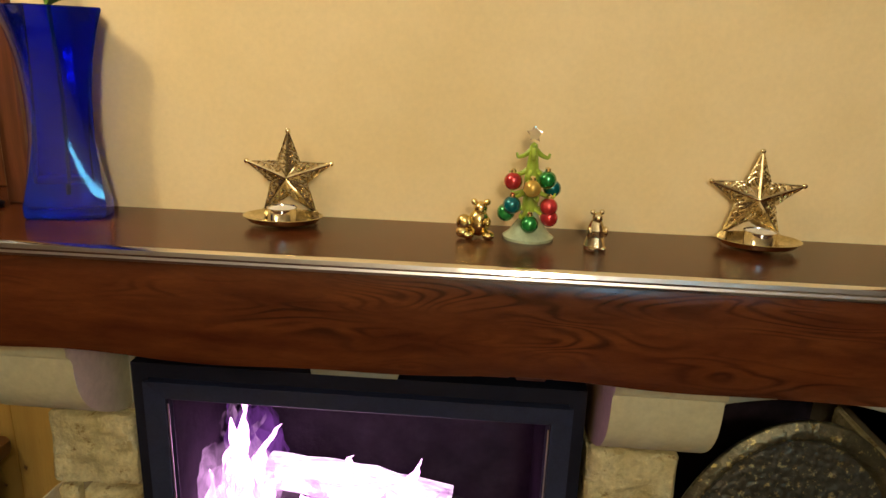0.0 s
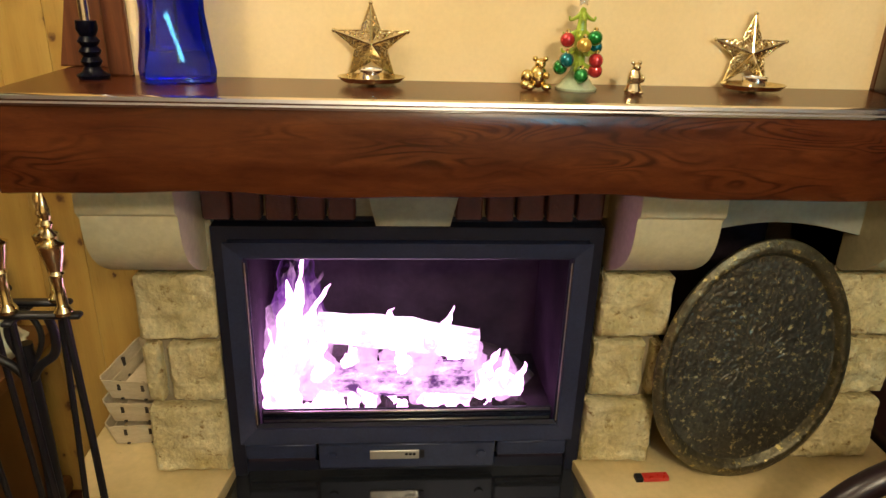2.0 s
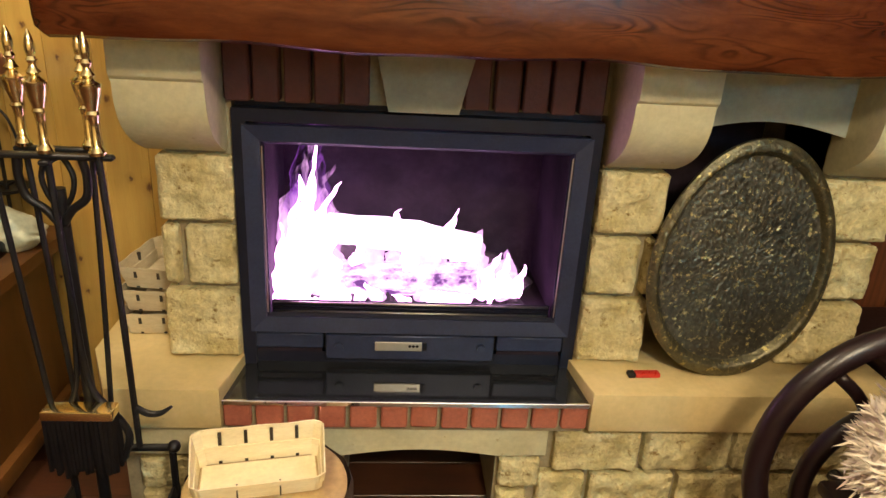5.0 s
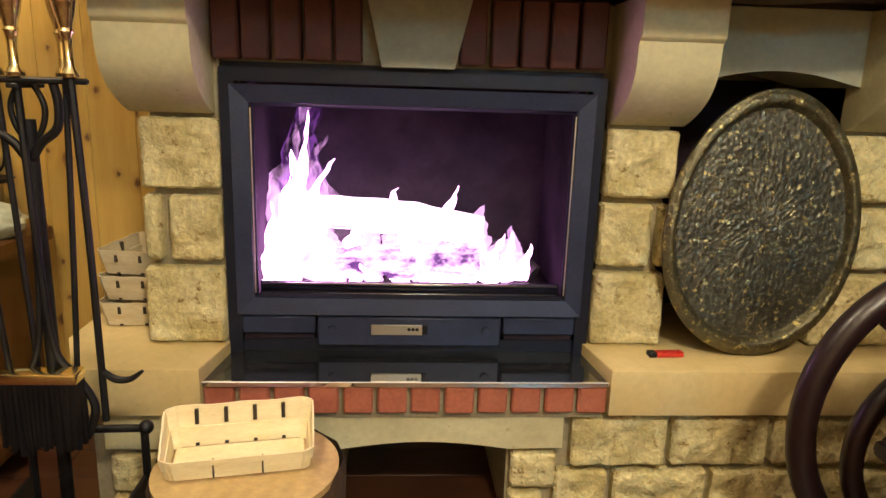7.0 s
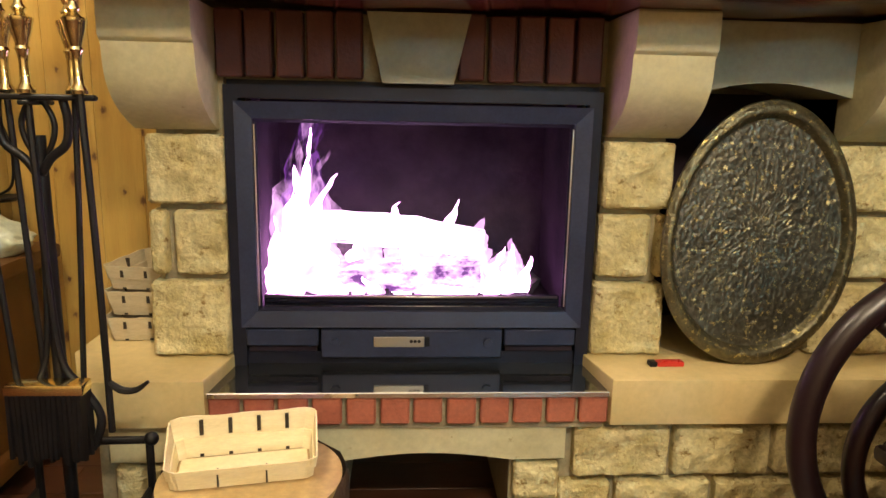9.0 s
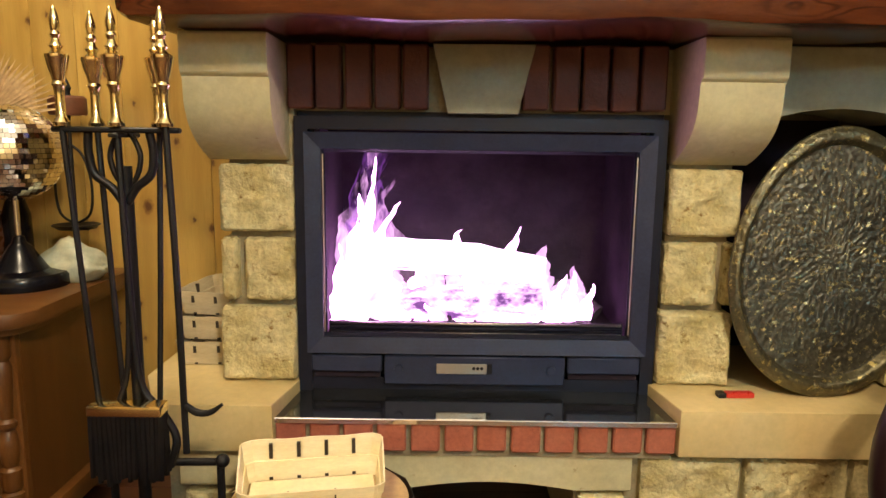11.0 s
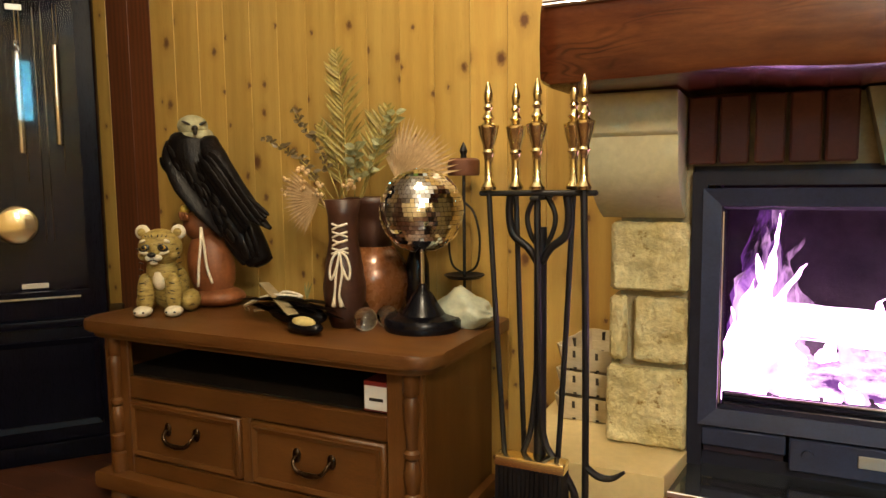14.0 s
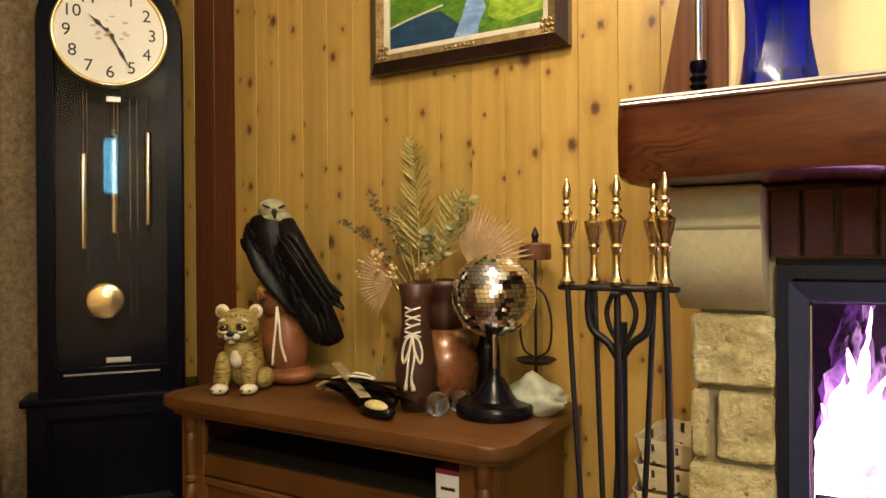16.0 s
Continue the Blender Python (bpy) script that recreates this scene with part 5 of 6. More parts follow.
def star_holder(loc, rz):
    t = thing("star_candle_holder", loc, "gilt openwork star tealight holder standing on the mantelpiece", "candle holder", "star candle holders", rz)
    R, r, cz, yb = 0.066, 0.027, 0.064, 0.032
    ptsO = [Vector((R * math.sin(radians(72 * k)), yb, cz + R * math.cos(radians(72 * k)))) for k in range(5)]
    ptsI = [Vector((r * math.sin(radians(72 * k + 36)), yb, cz + r * math.cos(radians(72 * k + 36)))) for k in range(5)]
    C = Vector((0, yb - 0.016, cz))
    for k in range(5):
        ray = bm_new()
        tube(ray, [C, ptsO[k]], [0.0030, 0.0020], 6)
        tube(ray, [ptsO[k], ptsI[k]], 0.0016, 6)
        tube(ray, [ptsO[k], ptsI[k - 1]], 0.0016, 6)
        tube(ray, [C, ptsI[k]], 0.0012, 6)
        ball(ray, ptsO[k], 0.004, 8, 6)
        part("ray", ray, GOLD_DULL, t, smooth="auto")
        for s, inn in ((1, ptsI[k]), (-1, ptsI[k - 1])):
            a, b = ptsO[k], inn
            for u, v in ((0.30, 0.20), (0.52, 0.24), (0.72, 0.28), (0.45, 0.55), (0.66, 0.62), (0.85, 0.5)):
                p = C.lerp(a, 1 - u * 0.85).lerp(b, v)
                rr = 0.0055 * (0.6 + u * 0.7)
                loop = [p + Vector((rr * math.cos(q), 0.001 * math.sin(q * 3), rr * math.sin(q))) for q in [2 * math.pi * j / 12 for j in range(13)]]
                part("scroll", tube(bm_new(), loop, 0.0011, 5), GOLD_DULL, t, smooth="auto")
            if (k, s) not in ((1, -1), (4, 1), (0, -1)):
                pl = bm_new()
                tri = [C.lerp(a, 0.04), C.lerp(a, 0.90), a.lerp(b, 0.12), b.lerp(C, 0.05)]
                F = [pl.verts.new(p + Vector((0, 0.0008, 0))) for p in tri]
                B2 = [pl.verts.new(p + Vector((0, 0.0018, 0))) for p in tri]
                pl.faces.new(F)
                pl.faces.new(B2[::-1])
                for i in range(4):
                    pl.faces.new((F[i], F[(i + 1) % 4], B2[(i + 1) % 4], B2[i]))
                part("facet", pl, GOLD_DULL, t, "embossed gilt facet")
            q1, q2 = C.lerp(a, 0.25), b.lerp(a, 0.3)
            part("scroll", tube(bm_new(), [q1, q1.lerp(q2, 0.5) + Vector((0, -0.003, 0)), q2], 0.0013, 5), GOLD_DULL, t, smooth="auto")
    part("dish", lathe(bm_new(), [(0.0, 0.010), (0.046, 0.010), (0.056, 0.015), (0.0575, 0.0145), (0.048, 0.006), (0.01, 0.004), (0.005, 0.0), (0.0, 0.0)], 40, pose(0, -0.008, 0), False, 0.72), GOLD_DULL, t, "shallow gilt dish", smooth="auto")
    cup = part("tealight_cup", lathe(bm_new(), [(0.0, 0.010), (0.020, 0.010), (0.021, 0.026), (0.0222, 0.027), (0.0205, 0.027), (0.0195, 0.024), (0.0, 0.024)], 28, pose(0, -0.012, 0), False), CHROME, t, "thin aluminium cup", smooth="auto")
    part("wax", lathe(bm_new(), [(0.0, 0.0255), (0.0195, 0.0255), (0.0197, 0.0245), (0.0, 0.0245)], 24, pose(0, -0.012, 0), False), WAX, cup, "white wax")
    return t


star_holder((-0.292, 0.950, MZ), 2)
star_holder((0.378, 0.952, MZ), -4)

tree = thing("glass_christmas_tree", (0.060, 0.940, MZ), "small green glass Christmas tree hung with coloured glass balls", "ornament")
GGLASS = glass("frosted_green_glass", (0.62, 0.85, 0.55), 0.25)
LIME = surf("lime_green_glass", (0.22, 0.34, 0.03), (0.36, 0.48, 0.06), 20, 90, 0.12, 0, 0.02, coat=0.6)
part("base", lathe(bm_new(), [(0.0, 0.0), (0.035, 0.0), (0.036, 0.004), (0.028, 0.010), (0.014, 0.030), (0.009, 0.05), (0.0, 0.05)], 32, None, False), surf("pale_green_glass", (0.30, 0.38, 0.24), (0.42, 0.5, 0.34), 20, 90, 0.15, 0, 0.02, coat=0.5), tree, "pale frosted glass foot", smooth="auto")
part("trunk", lathe(bm_new(), [(0.0, 0.03), (0.012, 0.03), (0.010, 0.09), (0.005, 0.132), (0.0, 0.135)], 16, None, False), LIME, tree, "lime-green glass", smooth="auto")
for tier, (z, L, n) in enumerate(((0.128, 0.020, 4), (0.102, 0.027, 5), (0.074, 0.030, 5), (0.050, 0.034, 5))):
    for k in range(n):
        a = 2 * math.pi * k / n + tier * 0.6
        part("branch", tube(bm_new(), [(0, 0, z), (L * 0.5 * math.cos(a), L * 0.5 * math.sin(a), z - 0.010), (L * math.cos(a), L * math.sin(a), z - 0.014), (L * 1.12 * math.cos(a), L * 1.12 * math.sin(a), z - 0.008)], [0.004, 0.0035, 0.0025, 0.0015], 8, 4), LIME, tree, smooth=True)
BAUBLE = {n: surf("glass_ball_" + n, c, tuple(min(1, q * 1.3) for q in c), 20, 60, 0.12, 0.55, 0.02, coat=0.8, vary=0.05) for n, c in (("red", (0.50, 0.03, 0.035)), ("gold", (0.60, 0.40, 0.08)), ("green", (0.01, 0.20, 0.035)), ("teal", (0.0, 0.16, 0.18)))}
for n, x, y, z in (("red", -0.026, -0.016, 0.083), ("gold", 0.0, -0.028, 0.076), ("green", 0.020, -0.018, 0.087), ("teal", -0.026, -0.022, 0.051), ("green", -0.033, -0.010, 0.038), ("red", 0.024, -0.022, 0.051), ("red", 0.026, -0.016, 0.034), ("green", -0.001, -0.030, 0.027), ("gold", 0.004, 0.026, 0.06), ("teal", 0.03, 0.012, 0.07)):
    b = part("bauble", ball(bm_new(), (x, y, z), 0.0125, 18, 12), BAUBLE[n], tree, n + " glass ball", smooth=True)
    part("cap", lathe(bm_new(), [(0.0, 0.0), (0.004, 0.0), (0.004, 0.004), (0.0015, 0.006), (0.0, 0.006)], 10, pose(x, y, z + 0.0115), False), BRASS, b, "tiny brass cap")
st = bm_new()
pts = []
for k in range(10):
    r = 0.0125 if k % 2 == 0 else 0.0052
    pts.append((r * math.sin(radians(36 * k)), 0.146 + r * math.cos(radians(36 * k))))
extrude_poly(st, pts, -0.003, 0.003, "y", 0.0012)
part("top_star", st, CHROME, tree, "silver star")


def blob(bm, c, r, s=(1, 1, 1), rot=(0, 0, 0), mi=0, u=16, v=10):
    n0 = len(bm.faces)
    ball(bm, c, r, u, v, s, pose(0, 0, 0, *rot))
    bm.faces.ensure_lookup_table()
    for f in bm.faces[n0:]:
        f.material_index = mi
        f.smooth = True


def figure(name, bm, mats, loc, rz, label, cat):
    ob = part(name, bm, mats[0], None, "", False)
    for m in mats[1:]:
        ob.data.materials.append(m)
    ob.matrix_basis = pose(*loc, 0, 0, rz)
    return tagged(ob, label, cat)


bm = bm_new()
blob(bm, (0.006, 0, 0.022), 0.017, (0.9, 0.8, 1.15))
blob(bm, (0.008, -0.002, 0.043), 0.0095)
for s in (-1, 1):
    blob(bm, (0.008 + s * 0.009, 0, 0.051), 0.0045)
    blob(bm, (0.006 + s * 0.014, -0.008, 0.006), 0.008, (1.1, 1.3, 0.8))
    blob(bm, (0.006 + s * 0.013, -0.010, 0.025), 0.0055, (0.8, 1.4, 1.0), (30, 0, 0))
blob(bm, (0.009, -0.011, 0.041), 0.004)
blob(bm, (-0.014, -0.006, 0.022), 0.012, (0.9, 0.7, 1.0))
blob(bm, (-0.016, -0.008, 0.009), 0.009, (1.0, 0.9, 0.9))
figure("bear_figurine", bm, [surf("shiny_gold_casting", (0.62, 0.46, 0.16), (0.85, 0.68, 0.30), 60, 200, 0.16, 1.0, 0.3, 0.001, vary=0.2)], (-0.016, 0.928, MZ), 0, "small shiny gilt seated bear figurine on the mantelpiece", "figurine")
bm = bm_new()
lathe(bm, [(0.0, 0.0), (0.014, 0.0), (0.015, 0.006), (0.011, 0.018), (0.012, 0.028), (0.009, 0.036), (0.007, 0.040), (0.0, 0.042)], 16, None, False)
blob(bm, (0.0, -0.002, 0.044), 0.0075, (0.9, 1.1, 1.0))
for s in (-1, 1):
    blob(bm, (s * 0.0065, 0, 0.0515), 0.0035)
    blob(bm, (s * 0.011, -0.006, 0.026), 0.0045, (0.8, 1.2, 1.6))
    blob(bm, (s * 0.007, -0.010, 0.004), 0.0055, (0.9, 1.3, 0.7))
figure("mouse_figurine", bm, [bpy.data.materials["antique_gold_metal"]], (0.147, 0.898, MZ), 15, "small dull gold animal figurine standing on the mantelpiece", "figurine")

fb = thing("blue_flower_box", (0.735, 0.925, MZ), "dark blue glazed box with raised white petals on the mantelpiece", "box", rz=-6)
NAVY = surf("navy_glaze", (0.010, 0.008, 0.09), (0.02, 0.018, 0.16), 12, 80, 0.15, 0, 0.05, coat=0.6)
part("body", box(bm_new(), -0.095, 0.095, -0.012, 0.05, 0.0, 0.143, 0.006, 2), NAVY, fb, smooth="auto")
part("side_panel", box(bm_new(), -0.108, -0.0955, -0.018, 0.052, 0.0, 0.20, 0.004, 2), DARK_RED_WOOD, fb, smooth="auto")
WHITE = surf("white_enamel", (0.74, 0.74, 0.72), (0.82, 0.82, 0.80), 20, 90, 0.35, 0, 0.05, vary=0.03)
for x, z, tilt in ((-0.052, 0.042, 8), (-0.026, 0.066, -20), (-0.012, 0.050, 35), (-0.004, 0.078, 10), (0.034, 0.104, -15), (0.056, 0.088, 30), (0.050, 0.050, -10)):
    part("petal", ball(bm_new(), (x, -0.014, z), 0.0125, 16, 10, (0.95, 0.45, 1.15), pose(0, 0, 0, 0, tilt, 0)), WHITE, fb, "raised white oval petal", smooth=True)
part("silver_rim", box(bm_new(), -0.093, 0.097, -0.016, 0.054, 0.144, 0.192, 0.005, 2), CHROME, fb, "silver-coloured upper band", smooth="auto")

# ---------- painting ----------
pic = thing("framed_painting", (-1.545, 1.444, 1.615), "landscape painting of a river in an ornate dark and gilt frame", "painting")
PW, PH = 0.705, 0.56
DKFRAME = surf("dark_walnut_frame", (0.016, 0.008, 0.006), (0.034, 0.016, 0.010), 9, 90, 0.32, 0, 0.05, coat=0.2)
GILT = surf("worn_gilt_frame", (0.30, 0.19, 0.07), (0.58, 0.44, 0.22), 40, 160, 0.32, 0.8, 0.5, 0.002, vary=0.3)
SLIP = surf("cream_slip", (0.46, 0.42, 0.32), (0.56, 0.52, 0.42), 12, 90, 0.5, 0, 0.05, vary=0.05)
fr = part("outer_frame", ring_frame(-PW / 2, PW / 2, 0.0, PH, 0.032, -0.010, 0.022, -0.012), DKFRAME, pic, "dark polished outer frame")
gf = part("gilt_frame", ring_frame(-PW / 2 + 0.0325, PW / 2 - 0.0325, 0.0325, PH - 0.0325, 0.026, -0.026, 0.018, 0.004), GILT, pic, "worn gilt inner frame")
part("slip", ring_frame(-PW / 2 + 0.059, PW / 2 - 0.059, 0.059, PH - 0.059, 0.018, -0.016, 0.016, 0.003), SLIP, pic, "cream slip frame")
orn = []
for sx in (-1, 1):
    for z in (0.046, PH - 0.046):
        for k in range(9):
            orn.append((sx * (PW / 2 - 0.046 - (k % 3) * 0.014), z + (1 if z < 0.3 else -1) * (k // 3) * 0.016))
for k in range(-3, 4):
    orn += [(k * 0.016, 0.046), (k * 0.016, PH - 0.046)]
for x, z in orn:
    part("carving", ball(bm_new(), (x + random.uniform(-0.003, 0.003), -0.024, z), random.uniform(0.005, 0.009), 8, 6, (1.3, 0.6, 0.8), pose(0, 0, 0, 0, random.uniform(0, 90), 0)), GILT, gf, smooth=True)


def paint(name, c1, c2, sc=14):
    return surf(name, c1, c2, sc, 70, 0.4, 0, 0.4, 0.002, (1, 1, 2), vary=0.25)


cx0, cx1, cz0, cz1 = -PW / 2 + 0.078, PW / 2 - 0.078, 0.078, PH - 0.078
cv = part("canvas", box(bm_new(), cx0, cx1, -0.004, 0.008, cz0, cz1), paint("painted_foliage", (0.02, 0.075, 0.008), (0.12, 0.26, 0.02), 22), pic, "painted canvas")
for nm, pts, mat in (("painted_pool", [(cx0, cz0), (0.04, cz0), (-0.02, cz0 + 0.05), (-0.08, cz0 + 0.095), (cx0 + 0.06, cz0 + 0.09), (cx0, cz0 + 0.07)], paint("deep_water_paint", (0.006, 0.02, 0.05), (0.02, 0.07, 0.14), 12)),
                     ("painted_river", [(-0.03, cz0), (0.055, cz0), (0.062, cz0 + 0.03), (0.085, cz0 + 0.08), (0.06, cz0 + 0.14), (0.02, cz0 + 0.2), (-0.01, cz0 + 0.2), (0.02, cz0 + 0.12), (0.0, cz0 + 0.06)], paint("light_water_paint", (0.10, 0.20, 0.42), (0.26, 0.40, 0.62), 16)),
                     ("painted_shore", [(cx0, cz0 + 0.072), (cx0 + 0.07, cz0 + 0.09), (-0.07, cz0 + 0.115), (-0.07, cz0 + 0.108), (cx0 + 0.07, cz0 + 0.083), (cx0, cz0 + 0.066)], paint("shore_paint", (0.45, 0.42, 0.36), (0.6, 0.58, 0.5), 20)),
                     ("painted_bush", [(0.09, cz0 + 0.05), (0.15, cz0 + 0.02), (cx1, cz0 + 0.04), (cx1, cz0 + 0.12), (0.16, cz0 + 0.13), (0.10, cz0 + 0.10)], paint("bright_bush_paint", (0.10, 0.24, 0.01), (0.34, 0.46, 0.04), 26)),
                     ("painted_sky", [(cx0, cz0 + 0.27), (cx1, cz0 + 0.24), (cx1, cz1), (cx0, cz1)], paint("sky_paint", (0.30, 0.42, 0.58), (0.6, 0.66, 0.7), 6))):
    y = {"painted_pool": -0.0055, "painted_river": -0.0065, "painted_shore": -0.0075, "painted_bush": -0.0055, "painted_sky": -0.0055}[nm]
    part(nm, extrude_poly(bm_new(), pts, y, -0.0045, "y"), mat, cv)

# ---------- things on the bench ----------
TZ = BZ
TAN, PALE, DARK = surf("striped_tan_fur_paint", (0.23, 0.16, 0.035), (0.42, 0.32, 0.10), 38, 120, 0.6, 0, 0.3, 0.002, (1, 1, 3.2), spots=((0.075, 0.045, 0.014), 30, 0.56), vary=0.2), surf("cream_fur_paint", (0.60, 0.54, 0.40), (0.72, 0.67, 0.54), 30, 120, 0.6, 0, 0.3), surf("black_paint", (0.01, 0.009, 0.008), (0.02, 0.018, 0.015), 20, 90, 0.3)
bm = bm_new()
blob(bm, (0, 0.06, 0.080), 0.066, (0.86, 1.15, 1.15), (15, 0, 0), 0, 24, 16)
blob(bm, (0, 0.0, 0.130), 0.050, (0.95, 0.85, 1.25), (0, 0, 0), 0, 24, 16)
blob(bm, (0, -0.022, 0.118), 0.027, (0.9, 0.85, 1.5), (0, 0, 0), 1)
blob(bm, (0, -0.008, 0.207), 0.060, (1.08, 0.92, 0.97), (0, 0, 0), 0, 28, 18)
for s in (-1, 1):
    blob(bm, (s * 0.054, 0.0, 0.254), 0.023, (1, 0.5, 1), (0, 0, 0), 1)
    blob(bm, (s * 0.054, -0.009, 0.254), 0.013, (1, 0.4, 1), (0, 0, 0), 0)
    blob(bm, (s * 0.027, -0.063, 0.210), 0.0135, (1.25, 0.45, 0.85), (0, s * 18, 0), 2)
    blob(bm, (s * 0.028, -0.0685, 0.212), 0.0088, (1.05, 0.4, 0.8), (0, 0, 0), 3)
    blob(bm, (s * 0.027, -0.0722, 0.213), 0.0064, (1.0, 0.4, 1.0), (0, 0, 0), 2)
    blob(bm, (s * 0.036, -0.052, 0.230), 0.010, (1.0, 0.5, 0.5), (0, s * 25, 0), 1)
    for k in range(3):
        blob(bm, (s * (0.008 + 0.010 * k), -0.050 + 0.004 * k, 0.242 - 0.001 * k), 0.0042, (0.45, 0.5, 2.2), (0, s * (14 + 12 * k), 0), 2, 8, 6)
        blob(bm, (s * 0.058, -0.020 + 0.003 * k, 0.120 + 0.020 * k), 0.006, (1.3, 1.2, 0.32), (0, -s * 20, 0), 2, 8, 6)
    blob(bm, (s * 0.030, -0.060, 0.196), 0.012, (1.3, 0.5, 0.5), (0, -s * 15, 0), 1)
    blob(bm, (s * 0.012, -0.066, 0.181), 0.0140, (0.95, 0.8, 0.72), (0, 0, 0), 1)
    blob(bm, (s * 0.009, -0.076, 0.173), 0.006, (1.5, 0.5, 0.28), (0, s * 22, 0), 2, 8, 6)
    for k in range(3):
        blob(bm, (s * 0.045, -0.053, 0.055 + 0.024 * k), 0.0045, (2.2, 0.6, 0.4), (0, s * 12, 0), 2, 8, 6)
    blob(bm, (s * 0.042, -0.026, 0.186), 0.021, (0.9, 0.9, 0.8), (0, 0, 0), 0)
    blob(bm, (s * 0.042, -0.030, 0.070), 0.028, (0.9, 0.9, 2.2), (0, 0, 0), 0)
    blob(bm, (s * 0.046, -0.050, 0.017), 0.027, (1.0, 1.25, 0.62), (0, 0, 0), 1)
    for k in (-1, 0, 1):
        blob(bm, (s * 0.046 + k * 0.012, -0.080, 0.018), 0.0042, (1, 0.6, 0.8), (0, 0, 0), 2, 8, 6)
    blob(bm, (s * 0.068, 0.045, 0.035), 0.036, (0.8, 1.5, 0.95), (0, 0, 0), 0)
    for k in range(3):
        blob(bm, (s * 0.060, -0.034 + 0.006 * k, 0.205 - 0.014 * k), 0.006, (0.8, 0.9, 0.4), (0, -s * 30, 0), 2, 8, 6)
blob(bm, (0, -0.083, 0.192), 0.010, (1.3, 0.6, 0.8), (0, 0, 0), 2)
blob(bm, (0, -0.068, 0.166), 0.011, (1.1, 0.6, 0.55), (0, 0, 0), 1)
blob(bm, (0, -0.062, 0.205), 0.014, (0.9, 0.8, 1.5), (20, 0, 0), 0)
blob(bm, (0.05, 0.10, 0.02), 0.018, (2.6, 1.0, 0.9), (0, 0, 40), 0)
figure("tiger_cub_statue", bm, [TAN, PALE, DARK, surf("amber_eye", (0.5, 0.30, 0.03), (0.62, 0.40, 0.06), 20, 90, 0.15, vary=0.03)], (-2.165, 1.085, TZ), 28, "painted tiger cub statue sitting on the bench", "statue")

FEATH = surf("black_brown_plumage", (0.0025, 0.0022, 0.0028), (0.008, 0.006, 0.006), 36, 120, 0.34, 0, 0.6, 0.003, (1, 1, 0.5), vary=0.3, spec=0.14)
HEADW = surf("white_head_plumage", (0.24, 0.23, 0.13), (0.40, 0.385, 0.24), 40, 120, 0.6, 0, 0.4, 0.002)
YEL = surf("yellow_horn", (0.45, 0.28, 0.03), (0.6, 0.4, 0.06), 20, 90, 0.35)
bm = bm_new()
tube(bm, [(-0.085, 0.0, 0.565), (-0.085, 0.0, 0.54), (-0.075, 0.0, 0.49), (-0.045, 0.005, 0.42), (0.0, 0.01, 0.34), (0.045, 0.015, 0.28), (0.090, 0.02, 0.22), (0.128, 0.03, 0.150), (0.137, 0.03, 0.132)], [0.056, 0.080, 0.086, 0.080, 0.070, 0.062, 0.056, 0.044, 0.020], 24, 5, 0.8)
tube(bm, [(-0.150, -0.02, 0.535), (-0.125, -0.05, 0.48), (-0.07, -0.065, 0.39), (-0.01, -0.06, 0.31), (0.04, -0.04, 0.23)], [0.022, 0.036, 0.040, 0.030, 0.006], 16, 5, 0.45)
tube(bm, [(-0.020, -0.01, 0.545), (0.020, -0.035, 0.49), (0.065, -0.035, 0.42), (0.125, -0.02, 0.335), (0.165, -0.015, 0.285), (0.200, -0.01, 0.255)], [0.028, 0.038, 0.036, 0.028, 0.018, 0.006], 16, 5, 0.5)
tube(bm, [(0.05, 0.02, 0.30), (0.09, 0.03, 0.24), (0.13, 0.035, 0.18), (0.155, 0.04, 0.145)], [0.028, 0.034, 0.030, 0.018], 14, 5, 0.35)
for f in bm.faces:
    f.smooth = True
blob(bm, (-0.075, -0.012, 0.585), 0.045, (1.08, 1.05, 0.82), (0, 0, 0), 1, 24, 16)
blob(bm, (-0.075, 0.0, 0.552), 0.060, (1.0, 0.92, 0.62), (0, 0, 0), 1, 24, 16)
blob(bm, (-0.042, -0.046, 0.575), 0.012, (0.9, 1.4, 0.9), (0, 0, 45), 3)
blob(bm, (-0.035, -0.053, 0.565), 0.008, (0.8, 0.8, 1.5), (0, 0, 45), 3)
for s in (-1, 1):
    blob(bm, (-0.046 + s * 0.017, -0.042 + s * 0.017, 0.592), 0.010, (1.7, 0.7, 0.45), (0, -s * 26, 45), 3, 10, 6)
for row in range(7):
    for i in range(5):
        t, a = row / 6, (i - 2) / 2
        blob(bm, (0.012 + 0.115 * t + a * 0.028, -0.070 + 0.020 * t + 0.012 * abs(a), 0.455 - 0.165 * t + a * 0.022), 0.026, (0.46, 0.075, 1.25), (6, -38 - a * 8, 0), 0, 10, 6)
for i in range(5):
    a = (i - 2) / 2
    blob(bm, (0.098 + a * 0.034, -0.022 + 0.008 * abs(a), 0.205 + a * 0.020), 0.050, (0.30, 0.08, 1.25), (3, -26 + a * 10, 0), 0, 10, 6)
    blob(bm, (0.150 + 0.014 * a, -0.030, 0.318 + 0.012 * a), 0.046, (0.22, 0.14, 1.2), (0, -48 - a * 6, 0), 0, 10, 6)
for i in range(40):
    t = i / 40
    a = random.uniform(-1, 1)
    blob(bm, (-0.115 + 0.20 * t + a * 0.055, -0.082 + 0.03 * t + 0.03 * abs(a), 0.50 - 0.27 * t + a * 0.03), 0.020, (0.55, 0.16, 1.35), (0, -34 - a * 8, 0), 0, 8, 6)
